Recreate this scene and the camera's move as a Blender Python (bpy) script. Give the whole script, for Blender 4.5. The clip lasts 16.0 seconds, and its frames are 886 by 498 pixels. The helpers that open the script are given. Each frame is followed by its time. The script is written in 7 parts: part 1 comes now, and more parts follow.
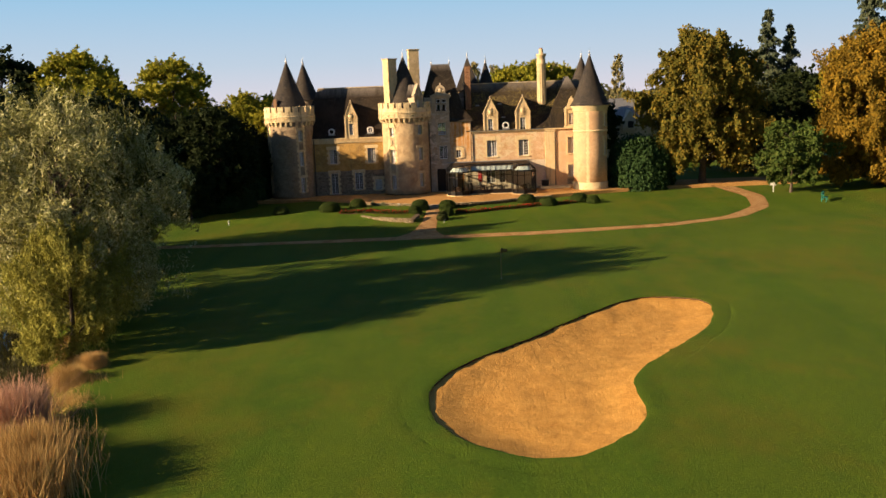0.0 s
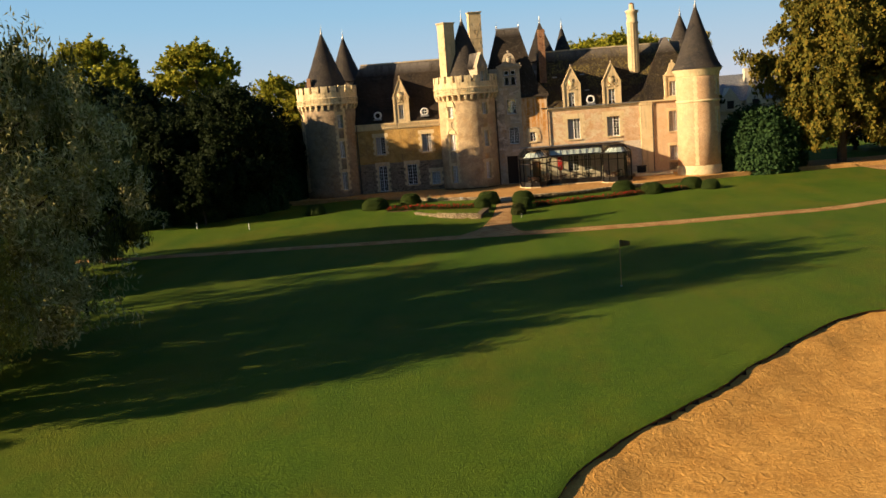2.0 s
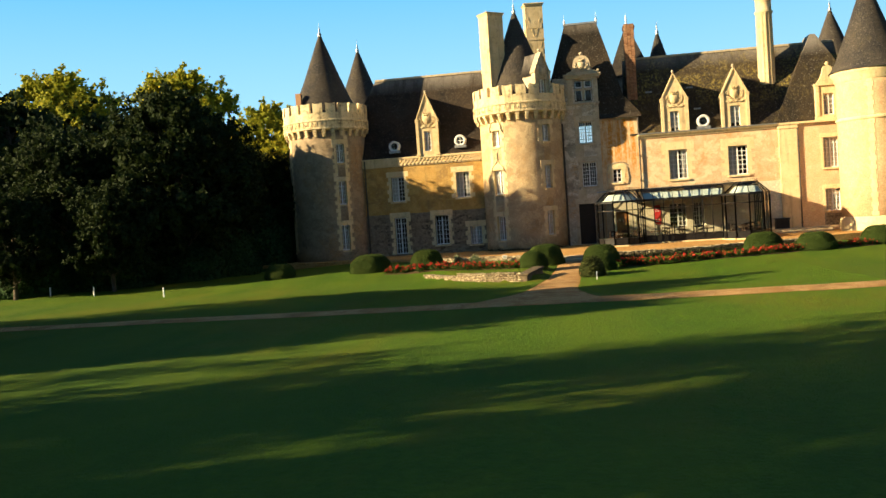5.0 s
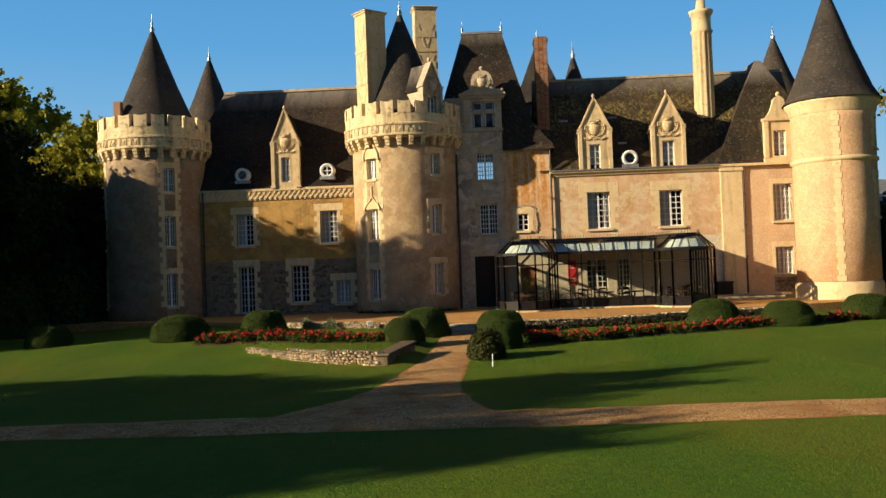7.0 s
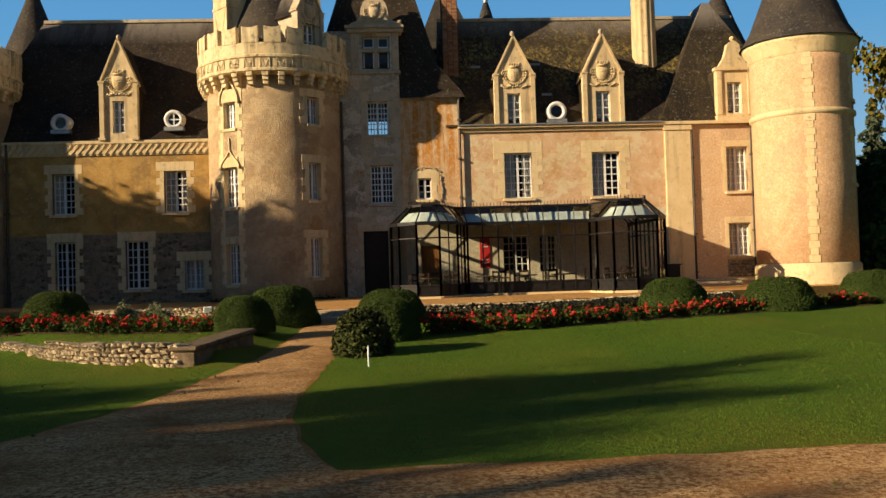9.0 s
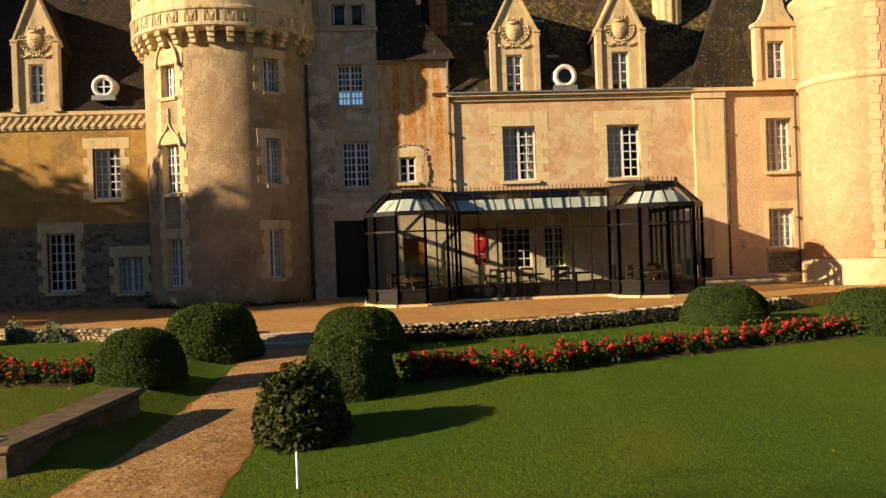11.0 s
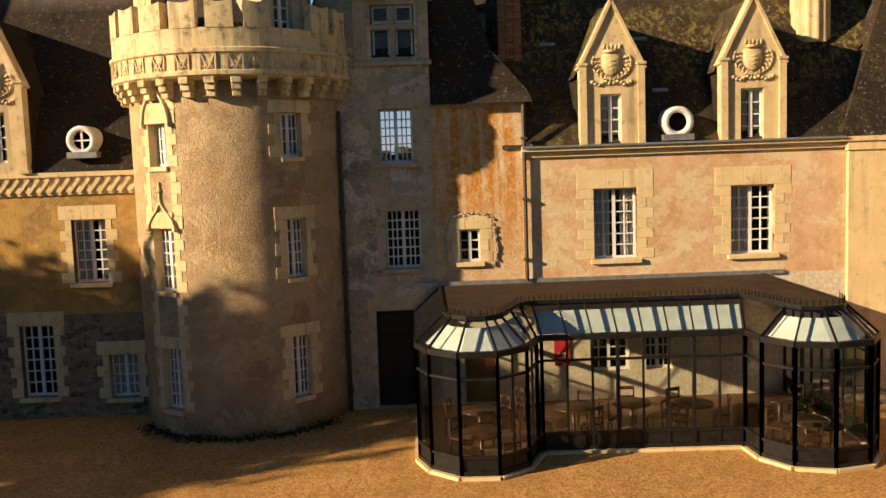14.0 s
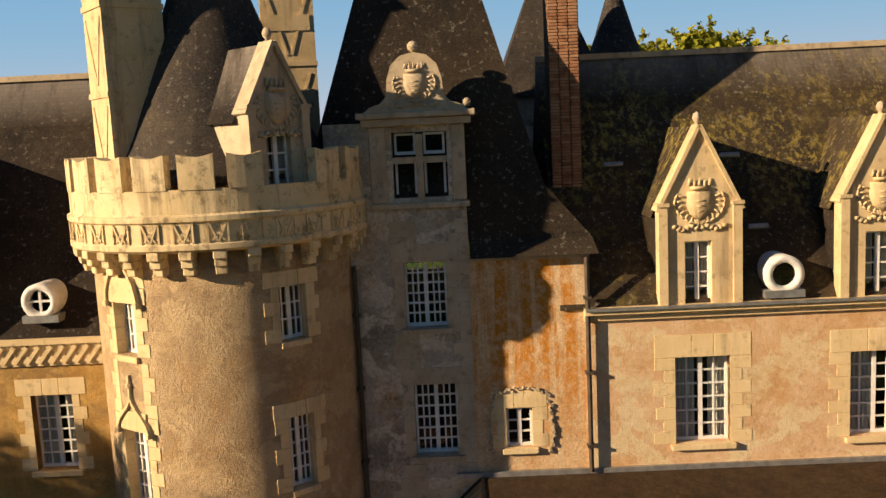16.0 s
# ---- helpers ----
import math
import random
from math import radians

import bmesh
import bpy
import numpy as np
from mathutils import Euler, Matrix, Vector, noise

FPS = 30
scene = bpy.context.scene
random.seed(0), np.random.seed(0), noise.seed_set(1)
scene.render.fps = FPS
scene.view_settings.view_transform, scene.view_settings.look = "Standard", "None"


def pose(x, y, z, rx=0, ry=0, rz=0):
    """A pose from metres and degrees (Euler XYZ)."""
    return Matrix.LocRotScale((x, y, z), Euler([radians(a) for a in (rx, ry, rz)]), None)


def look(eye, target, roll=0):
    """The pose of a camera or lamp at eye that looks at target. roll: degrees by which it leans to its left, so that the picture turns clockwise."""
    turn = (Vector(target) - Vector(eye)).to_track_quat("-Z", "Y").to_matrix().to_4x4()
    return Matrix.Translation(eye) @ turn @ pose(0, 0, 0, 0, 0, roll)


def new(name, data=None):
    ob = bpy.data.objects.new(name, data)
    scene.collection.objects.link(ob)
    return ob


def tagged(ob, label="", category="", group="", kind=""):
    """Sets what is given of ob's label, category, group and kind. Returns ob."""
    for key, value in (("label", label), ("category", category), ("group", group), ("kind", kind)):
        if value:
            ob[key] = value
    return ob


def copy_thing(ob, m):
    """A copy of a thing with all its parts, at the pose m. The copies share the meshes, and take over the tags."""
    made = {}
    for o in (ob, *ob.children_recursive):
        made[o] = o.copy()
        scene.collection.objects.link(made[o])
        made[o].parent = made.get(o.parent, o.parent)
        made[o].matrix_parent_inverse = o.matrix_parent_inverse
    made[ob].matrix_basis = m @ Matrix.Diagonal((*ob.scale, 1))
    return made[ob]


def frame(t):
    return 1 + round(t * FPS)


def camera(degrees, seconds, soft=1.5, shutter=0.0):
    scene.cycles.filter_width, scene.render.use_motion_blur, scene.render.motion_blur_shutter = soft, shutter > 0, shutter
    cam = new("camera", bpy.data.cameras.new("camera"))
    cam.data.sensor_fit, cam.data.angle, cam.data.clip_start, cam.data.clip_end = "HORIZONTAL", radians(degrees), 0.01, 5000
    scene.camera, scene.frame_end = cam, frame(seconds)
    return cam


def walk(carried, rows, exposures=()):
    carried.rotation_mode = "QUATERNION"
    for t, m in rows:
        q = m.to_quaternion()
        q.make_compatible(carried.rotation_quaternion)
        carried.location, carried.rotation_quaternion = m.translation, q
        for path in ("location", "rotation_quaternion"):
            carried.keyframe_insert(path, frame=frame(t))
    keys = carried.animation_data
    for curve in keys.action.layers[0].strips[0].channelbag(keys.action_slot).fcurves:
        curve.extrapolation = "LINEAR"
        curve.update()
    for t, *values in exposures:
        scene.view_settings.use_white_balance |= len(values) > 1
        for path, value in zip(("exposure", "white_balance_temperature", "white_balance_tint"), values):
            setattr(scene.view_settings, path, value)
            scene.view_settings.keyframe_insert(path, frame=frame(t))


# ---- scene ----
import itertools

cam = camera(53.5, 16.0)
METRES, EYE = 100.0, 12.7
ROWS = [
    (0.0, 0.0, 0.0, 0.0, -0.39, -10.01, 2.21),
    (0.5, -0.0031, 0.0497, -0.008, 0.23, -9.87, 2.51),
    (1.0, -0.0072, 0.1035, -0.0185, 1.05, -9.64, 2.98),
    (1.5, -0.01, 0.153, -0.0302, 2.04, -9.36, 3.59),
    (2.0, -0.0126, 0.206, -0.0447, 3.38, -8.86, 4.33),
    (2.5, -0.0135, 0.2552, -0.059, 5.09, -8.14, 4.89),
    (3.0, -0.0139, 0.3096, -0.0732, 7.12, -7.15, 5.28),
    (5.5, -0.0029, 0.5396, -0.0996, 8.81, -0.91, 3.78),
    (6.0, -0.0033, 0.5765, -0.0993, 6.8, 0.03, 2.99),
    (6.5, -0.0016, 0.6102, -0.1006, 4.75, 0.76, 2.56),
    (7.0, 0.0001, 0.6444, -0.1027, 2.5, 1.21, 2.12),
    (7.5, 0.0019, 0.6733, -0.1063, 0.59, 1.53, 1.82),
    (8.0, 0.0034, 0.702, -0.1103, -1.25, 1.59, 1.61),
    (8.5, 0.0043, 0.7263, -0.1134, -2.69, 1.46, 1.59),
    (9.0, 0.0057, 0.7503, -0.116, -3.8, 1.38, 1.79),
    (9.5, 0.0069, 0.7696, -0.1172, -4.43, 1.28, 1.88),
    (12.0, 0.0121, 0.8425, -0.0945, -4.44, -1.74, 2.18),
    (12.5, 0.0119, 0.8547, -0.0851, -3.82, -2.71, 2.13),
    (13.0, 0.0121, 0.8681, -0.0743, -2.87, -3.8, 1.99),
    (13.5, 0.012, 0.8806, -0.0637, -2.11, -4.84, 1.93),
    (14.0, 0.0115, 0.8943, -0.0532, -1.47, -5.58, 1.97),
    (14.5, 0.0107, 0.907, -0.0427, -1.13, -6.27, 2.03),
    (15.0, 0.0103, 0.9218, -0.0305, -0.76, -6.97, 2.19),
    (15.5, 0.011, 0.936, -0.0193, -0.19, -7.32, 2.43),
    (16.0, 0.012, 0.9523, -0.0069, 0.47, -7.56, 2.7),
]
EXPOSURES = [(0, 1.2, 6050, 14), (1.8, 1.12, 6020, 11), (2.5, 1.34, 6000, 9), (3.2, 1.58, 6000, 5), (4.2, 1.74, 5950, 2), (5.5, 1.75, 5850, -2), (6.5, 1.2, 5550, 4), (7.5, 0.9, 5450, 8), (8.5, 0.86, 5600, 7), (9.5, 0.92, 5700, 8), (12.5, 1.06, 5950, 11), (14.5, 1.0, 6000, 12), (16, 0.93, 5950, 13)]
walk(cam, [(t, pose(METRES * x, METRES * y, EYE + METRES * z, 90 + pitch, roll, yaw)) for t, x, y, z, yaw, pitch, roll in ROWS], EXPOSURES)
scene.view_settings.exposure = 0.0

# ---- light ----
SUN_AZ, SUN_EL = radians(67.6), radians(19)      # degrees left of the facade's outward normal, height over the horizon
TO_SUN = Vector((-math.sin(SUN_AZ) * math.cos(SUN_EL), -math.cos(SUN_AZ) * math.cos(SUN_EL), math.sin(SUN_EL)))
world = bpy.data.worlds.new("sky")
scene.world = world
world.use_nodes = True
wn = world.node_tree.nodes
sky = wn.new("ShaderNodeTexSky")
sky.sky_type, sky.sun_disc = "NISHITA", False
sky.sun_elevation = SUN_EL
sky.sun_rotation = math.atan2(TO_SUN.x, TO_SUN.y)
sky.air_density, sky.dust_density, sky.ozone_density = 1.0, 0.0, 2.6
world.node_tree.links.new(sky.outputs[0], wn["Background"].inputs[0])
wn["Background"].inputs[1].default_value = 0.034
sun = new("sun", bpy.data.lights.new("sun", "SUN"))
sun.data.energy, sun.data.angle, sun.data.color = 5.0, radians(0.6), (1.0, 0.72, 0.405)
sun.matrix_world = look((0, 0, 60), Vector((0, 0, 60)) - TO_SUN)


# ---- materials ----
class Mat:
    """A node material with a Principled shader and a few short ways to wire it."""

    def __init__(self, name, rough=0.8, metal=0.0, spec=0.3):
        self.m = bpy.data.materials.new(name)
        self.m.use_nodes = True
        self.n, self.l = self.m.node_tree.nodes, self.m.node_tree.links
        self.b = self.n["Principled BSDF"]
        self.b.inputs["Roughness"].default_value = rough
        self.b.inputs["Metallic"].default_value = metal
        self.b.inputs["Specular IOR Level"].default_value = spec
        self.where = self.n.new("ShaderNodeNewGeometry").outputs["Position"]

    def put(self, a, b):
        self.l.new(a, b)

    def stretch(self, scale, src=None):
        mp = self.n.new("ShaderNodeMapping")
        mp.inputs["Scale"].default_value = scale
        self.put(src or self.where, mp.inputs[0])
        return mp.outputs[0]

    def noise(self, scale, detail=4, rough=0.6, src=None, dist=0.0):
        t = self.n.new("ShaderNodeTexNoise")
        t.inputs["Scale"].default_value, t.inputs["Detail"].default_value = scale, detail
        t.inputs["Roughness"].default_value, t.inputs["Distortion"].default_value = rough, dist
        self.put(src or self.where, t.inputs["Vector"])
        return t.outputs["Fac"]

    def ramp(self, fac, *stops):
        r = self.n.new("ShaderNodeValToRGB")
        e = r.color_ramp.elements
        while len(e) < len(stops):
            e.new(0.5)
        for el, (p, c) in zip(e, stops):
            el.position, el.color = p, (*c, 1) if len(c) == 3 else c
        self.put(fac, r.inputs[0])
        return r.outputs[0]

    def grey(self, fac, lo, hi, a=0.0, b=1.0):
        r = self.n.new("ShaderNodeMapRange")
        r.inputs[1].default_value, r.inputs[2].default_value = lo, hi
        r.inputs[3].default_value, r.inputs[4].default_value = a, b
        self.put(fac, r.inputs[0])
        return r.outputs[0]

    def mix(self, fac, a, b, mode="MIX"):
        x = self.n.new("ShaderNodeMix")
        x.data_type, x.blend_type = "RGBA", mode
        for sock, v in ((x.inputs[0], fac), (x.inputs[6], a), (x.inputs[7], b)):
            if isinstance(v, (int, float)):
                sock.default_value = v
            elif isinstance(v, tuple):
                sock.default_value = (*v, 1)
            else:
                self.put(v, sock)
        return x.outputs[2]

    def math(self, op, a, b):
        x = self.n.new("ShaderNodeMath")
        x.operation = op
        for s, v in zip(x.inputs, (a, b)):
            if isinstance(v, (int, float)):
                s.default_value = v
            else:
                self.put(v, s)
        return x.outputs[0]

    def axis(self, i, src=None):
        s = self.n.new("ShaderNodeSeparateXYZ")
        self.put(src or self.where, s.inputs[0])
        return s.outputs[i]

    def random(self):
        return self.n.new("ShaderNodeObjectInfo").outputs["Random"]

    def island(self):
        return self.n.new("ShaderNodeNewGeometry").outputs["Random Per Island"]

    def uv(self):
        return self.n.new("ShaderNodeTexCoord").outputs["UV"]

    def color(self, c):
        if isinstance(c, tuple):
            self.b.inputs["Base Color"].default_value = (*c, 1)
        else:
            self.put(c, self.b.inputs["Base Color"])
        return self

    def rough(self, r):
        self.put(r, self.b.inputs["Roughness"])
        return self

    def bump(self, h, strength=0.5, dist=0.02):
        b = self.n.new("ShaderNodeBump")
        b.inputs["Strength"].default_value, b.inputs["Distance"].default_value = strength, dist
        self.put(h, b.inputs["Height"])
        self.put(b.outputs[0], self.b.inputs["Normal"])
        return self


def plaster(name, pale, deep, stain, seed, coarse=7.0, strength=0.9, worn=0.0):
    m = Mat(name, 0.92, spec=0.1)
    big = m.noise(0.35 + seed * 0.03, 5, 0.65)
    mid = m.noise(1.7 + seed * 0.1, 5, 0.7)
    fine = m.noise(coarse * 3, 3, 0.6)
    run = m.noise(1.0, 4, 0.6, m.stretch((2.2, 2.2, 0.18)))
    c = m.mix(m.grey(mid, 0.35, 0.65), deep, pale)
    c = m.mix(m.grey(big, 0.52, 0.68, 0, 0.75), c, stain)
    c = m.mix(m.grey(run, 0.55, 0.75, 0, 0.45), c, stain)
    c = m.mix(m.grey(m.noise(3.3 + seed * 0.2, 3, 0.55), 0.60, 0.66, 0, 0.55), c, tuple(min(0.8, 1.18 * k) for k in pale))
    if worn:
        # patched and eroded coats: hard-edged pale repairs, ochre lichen bloom, grey weathering
        patch = m.noise(0.8 + seed * 0.04, 6, 0.62, m.stretch((1, 1, 1.25)), 0.4)
        c = m.mix(m.grey(patch, 0.515, 0.55, 0, 0.85 * worn), c, tuple(min(0.8, 1.28 * k) for k in pale))
        bloom = m.math("MULTIPLY", m.grey(m.noise(0.6, 4, 0.6, None, 0.6), 0.5, 0.62), m.grey(m.noise(4.5, 5, 0.75), 0.42, 0.58))
        c = m.mix(m.math("MULTIPLY", bloom, 0.6 * worn), c, (0.50, 0.27, 0.07))
        pits = m.math("MULTIPLY", m.grey(m.noise(1.1, 4, 0.6), 0.44, 0.60), m.grey(m.noise(11, 5, 0.75), 0.52, 0.64))
        c = m.mix(m.math("MULTIPLY", pits, 0.65 * worn), c, tuple(0.5 * k for k in stain))
    c = m.mix(m.grey(fine, 0.3, 0.7, 0.0, 0.35), c, (0.09, 0.06, 0.035), "MULTIPLY")
    lump = m.math("ADD", m.noise(coarse, 4, 0.65), m.math("MULTIPLY", m.noise(coarse * 4, 2, 0.5), 0.5))
    return m.color(c).bump(lump, strength, 0.05)


RENDER_PINK = plaster("pinkish_lime_render", (0.76, 0.545, 0.345), (0.68, 0.44, 0.245), (0.60, 0.36, 0.15), 1, 15, 0.3, 0.7)
RENDER_OCHRE = plaster("yellow_ochre_lime_render", (0.56, 0.36, 0.115), (0.46, 0.265, 0.07), (0.27, 0.18, 0.085), 2, 12, 0.4, 0.4)
RENDER_TOWER = plaster("roughcast_lime_render", (0.65, 0.48, 0.28), (0.525, 0.375, 0.21), (0.38, 0.285, 0.18), 3, 13, 1.0, 0.6)
# grey-brown roughcast of the left tower, its colour darkened for the tree shade
RENDER_BROWN_SHADE = plaster("grey_brown_shaded_roughcast", (0.42, 0.32, 0.205), (0.31, 0.235, 0.15), (0.20, 0.155, 0.105), 5, 11, 0.9, 0.5)
RENDER_SMOOTH = plaster("smooth_warm_render", (0.74, 0.54, 0.33), (0.68, 0.46, 0.25), (0.58, 0.41, 0.25), 4, 4, 0.25)
RENDER_GREY = plaster("weathered_grey_stone", (0.56, 0.485, 0.375), (0.42, 0.36, 0.275), (0.23, 0.195, 0.145), 6, 4, 0.5, 1.0)


def rubble_render():
    """Old rubble showing through worn mortar."""
    m = Mat("grey_rubble_and_mortar", 0.94, spec=0.1)
    at = m.stretch((1, 1, 1.5))
    cell, edge = m.n.new("ShaderNodeTexVoronoi"), m.n.new("ShaderNodeTexVoronoi")
    edge.feature = "DISTANCE_TO_EDGE"
    for v in (cell, edge):
        v.inputs["Scale"].default_value = 4.2
        m.put(at, v.inputs["Vector"])
    c = m.mix(m.axis(0, cell.outputs["Color"]), (0.10, 0.075, 0.05), (0.36, 0.27, 0.175))
    joint = m.grey(edge.outputs["Distance"], 0.02, 0.09, 1.0, 0.0)
    c = m.mix(joint, c, (0.30, 0.235, 0.155))
    worn = m.grey(m.noise(0.9, 5, 0.65), 0.46, 0.58)
    c = m.mix(worn, c, m.mix(m.grey(m.noise(2.6, 5, 0.7), 0.35, 0.65), (0.20, 0.15, 0.10), (0.36, 0.28, 0.185)))
    c = m.mix(m.grey(m.noise(9, 4, 0.7), 0.5, 0.75, 0, 0.6), c, (0.07, 0.052, 0.036))
    h = m.math("ADD", m.grey(edge.outputs["Distance"], 0.0, 0.12), m.math("MULTIPLY", m.noise(14, 4), 0.8))
    return m.color(c).bump(h, 0.7, 0.05)


RENDER_RUBBLE = rubble_render()


def rust_render():
    """Pale render with broad orange lichen streaks that hang from the eave."""
    m = Mat("rust_streaked_render", 0.92, spec=0.1)
    run = m.noise(1.0, 5, 0.65, m.stretch((2.8, 1, 0.16)))
    spots, fine = m.noise(5.0, 5, 0.75), m.noise(24, 3, 0.6)
    c = m.mix(m.grey(m.noise(2.2, 4, 0.7), 0.35, 0.65), (0.62, 0.43, 0.24), (0.78, 0.60, 0.38))
    o = m.math("MULTIPLY", m.grey(run, 0.42, 0.53), m.grey(spots, 0.36, 0.54, 0.15, 1.0))
    o = m.math("MULTIPLY", o, m.grey(m.axis(2), 4.2, 6.6, 0.25, 1.0))
    c = m.mix(o, c, (0.60, 0.25, 0.03))
    c = m.mix(m.grey(fine, 0.3, 0.7, 0.0, 0.4), c, (0.10, 0.06, 0.03), "MULTIPLY")
    return m.color(c).bump(m.noise(9, 5, 0.7), 0.5, 0.04)


RENDER_RUST = rust_render()
RENDER_CREAM = plaster("cream_painted_wall", (0.70, 0.62, 0.46), (0.66, 0.57, 0.41), (0.60, 0.52, 0.38), 8, 3, 0.15)

RENDER_PEACH = plaster("smooth_peach_render", (0.72, 0.48, 0.28), (0.64, 0.40, 0.21), (0.56, 0.37, 0.22), 9, 4, 0.25)
RENDER_INNER = plaster("cream_inner_wall", (0.74, 0.65, 0.49), (0.66, 0.56, 0.41), (0.52, 0.43, 0.31), 8, 3, 0.15)


def tufa(name, pale, deep, dark, spot=(0.54, 0.70), streaks=(0.54, 0.72)):
    m = Mat(name, 0.85, spec=0.15)
    big = m.noise(1.3, 5, 0.65)
    grime = m.noise(3.5, 6, 0.75)
    c = m.mix(m.grey(big, 0.35, 0.65), deep, pale)
    c = m.mix(m.math("MULTIPLY", m.random(), 0.35), c, deep)
    c = m.mix(m.grey(grime, *spot, 0, 0.75), c, dark)
    run = m.noise(1.0, 5, 0.7, m.stretch((2.6, 2.6, 0.22)))
    c = m.mix(m.grey(run, *streaks, 0, 0.6), c, dark)
    return m.color(c).bump(m.noise(18, 4), 0.35, 0.02)


TUFA = tufa("cream_tufa_stone", (0.72, 0.575, 0.335), (0.61, 0.465, 0.245), (0.25, 0.19, 0.11), (0.55, 0.72), (0.55, 0.74))
TUFA_AGED = tufa("aged_carved_tufa", (0.69, 0.545, 0.32), (0.54, 0.41, 0.22), (0.20, 0.15, 0.09), (0.55, 0.70), (0.54, 0.70))
TUFA_PARAPET = tufa("lichen_stained_tufa", (0.78, 0.64, 0.39), (0.62, 0.48, 0.26), (0.11, 0.084, 0.05), (0.52, 0.67), (0.50, 0.66))
TUFA_DARK = tufa("weathered_tufa_stone", (0.56, 0.46, 0.32), (0.40, 0.32, 0.21), (0.13, 0.105, 0.07))


def slate(name, base, brown, moss, amount, lichen=0.35, ridge=13.95):
    m = Mat(name, 0.85, spec=0.12)
    uv = m.uv()
    br = m.n.new("ShaderNodeTexBrick")
    br.inputs["Scale"].default_value = 1.0
    br.inputs["Brick Width"].default_value, br.inputs["Row Height"].default_value = 0.22, 0.13
    br.inputs["Mortar Size"].default_value, br.inputs["Mortar Smooth"].default_value = 0.008, 0.4
    br.inputs["Color1"].default_value, br.inputs["Color2"].default_value = (0.75, 0.75, 0.75, 1), (1.1, 1.1, 1.1, 1)
    br.inputs["Mortar"].default_value = (0.35, 0.35, 0.35, 1)
    m.put(uv, br.inputs["Vector"])
    big, mid = m.noise(0.25, 5, 0.7), m.noise(2.2, 6, 0.75)
    streak = m.noise(1.0, 5, 0.7, m.stretch((1.6, 0.35, 0.35)))
    c = m.mix(m.grey(big, 0.4, 0.62), base, brown)
    c = m.mix(m.grey(streak, 0.5, 0.75, 0, 0.6), c, brown)
    patch = m.math("MULTIPLY", m.grey(m.noise(0.55, 3, 0.6), 0.42, 0.6), m.grey(m.noise(6.5, 4, 0.7, m.stretch((1, 1, 0.55))), 0.50, 0.60))
    c = m.mix(m.math("MULTIPLY", m.grey(mid, 0.52, 0.68), amount * 0.4), c, moss)
    c = m.mix(m.math("MULTIPLY", m.math("MULTIPLY", patch, amount), m.grey(m.axis(2), ridge - 4.6, ridge - 3.0, 0.1, 1.0)), c, moss)
    spots = m.noise(9.0, 3, 0.6)
    c = m.mix(m.grey(spots, 0.60, 0.68, 0, lichen), c, (0.24, 0.215, 0.175))
    fleck = m.noise(38, 3, 0.65)
    c = m.mix(m.grey(fleck, 0.55, 0.70, 0, 0.55), c, tuple(2.6 * k for k in brown))
    c = m.mix(m.grey(fleck, 0.45, 0.30, 0, 0.7), c, (0.006, 0.005, 0.005))
    crown_ = m.math("MULTIPLY", m.grey(m.axis(2), ridge - 1.3, ridge - 0.1), m.grey(streak, 0.30, 0.55, 0.15, 1.0))
    c = m.mix(m.math("MULTIPLY", crown_, 0.75), c, (0.25, 0.22, 0.19))
    c = m.mix(0.28, c, br.outputs["Color"], "MULTIPLY")
    h = m.math("ADD", br.outputs["Fac"], m.math("MULTIPLY", m.noise(12, 3), -0.8))
    return m.color(c).rough(m.grey(mid, 0.3, 0.7, 0.75, 0.95)).bump(h, 0.35, -0.015)


SLATE = slate("brown_grey_slate", (0.014, 0.012, 0.011), (0.038, 0.027, 0.018), (0.075, 0.058, 0.038), 0.4)
SLATE_PAVILION = slate("grey_lichen_slate", (0.016, 0.014, 0.012), (0.042, 0.031, 0.021), (0.085, 0.068, 0.045), 0.45, 0.5, 16.9)
SLATE_MOSS = slate("mossy_slate", (0.020, 0.016, 0.013), (0.052, 0.038, 0.022), (0.26, 0.20, 0.045), 0.95, 0.6)
SLATE_END = slate("brown_lichen_slate", (0.018, 0.015, 0.012), (0.046, 0.034, 0.021), (0.15, 0.115, 0.04), 0.6, 0.6)
SLATE_CONE = slate("blue_grey_slate", (0.026, 0.024, 0.025), (0.064, 0.052, 0.040), (0.13, 0.105, 0.05), 0.55, 0.45, 40.0)
ZINC = Mat("weathered_zinc", 0.45, 0.6)
ZINC.color(ZINC.ramp(ZINC.noise(4, 5), (0.3, (0.22, 0.22, 0.22)), (0.7, (0.42, 0.42, 0.41))))
LEAD_PIPE = Mat("dark_painted_pipe", 0.5)
LEAD_PIPE.color(LEAD_PIPE.ramp(LEAD_PIPE.noise(6, 4), (0.3, (0.045, 0.035, 0.028)), (0.7, (0.09, 0.07, 0.05))))
WHITE = Mat("white_window_paint", 0.45)
WHITE.color(WHITE.ramp(WHITE.noise(6, 5), (0.3, (0.66, 0.64, 0.60)), (0.7, (0.80, 0.79, 0.76))))
CURTAIN = Mat("net_curtain", 0.9)
CURTAIN.color(CURTAIN.ramp(CURTAIN.noise(8, 2, 0.5, CURTAIN.stretch((4, 4, 0.2))), (0.35, (0.50, 0.48, 0.44)), (0.65, (0.72, 0.70, 0.65))))
# near-black colour that stands in for the shade of unlit rooms
UNLIT_ROOM = Mat("unlit_room_black", 0.95).color((0.035, 0.028, 0.022))
IRON = Mat("black_painted_steel", 0.45, 0.0, 0.25)
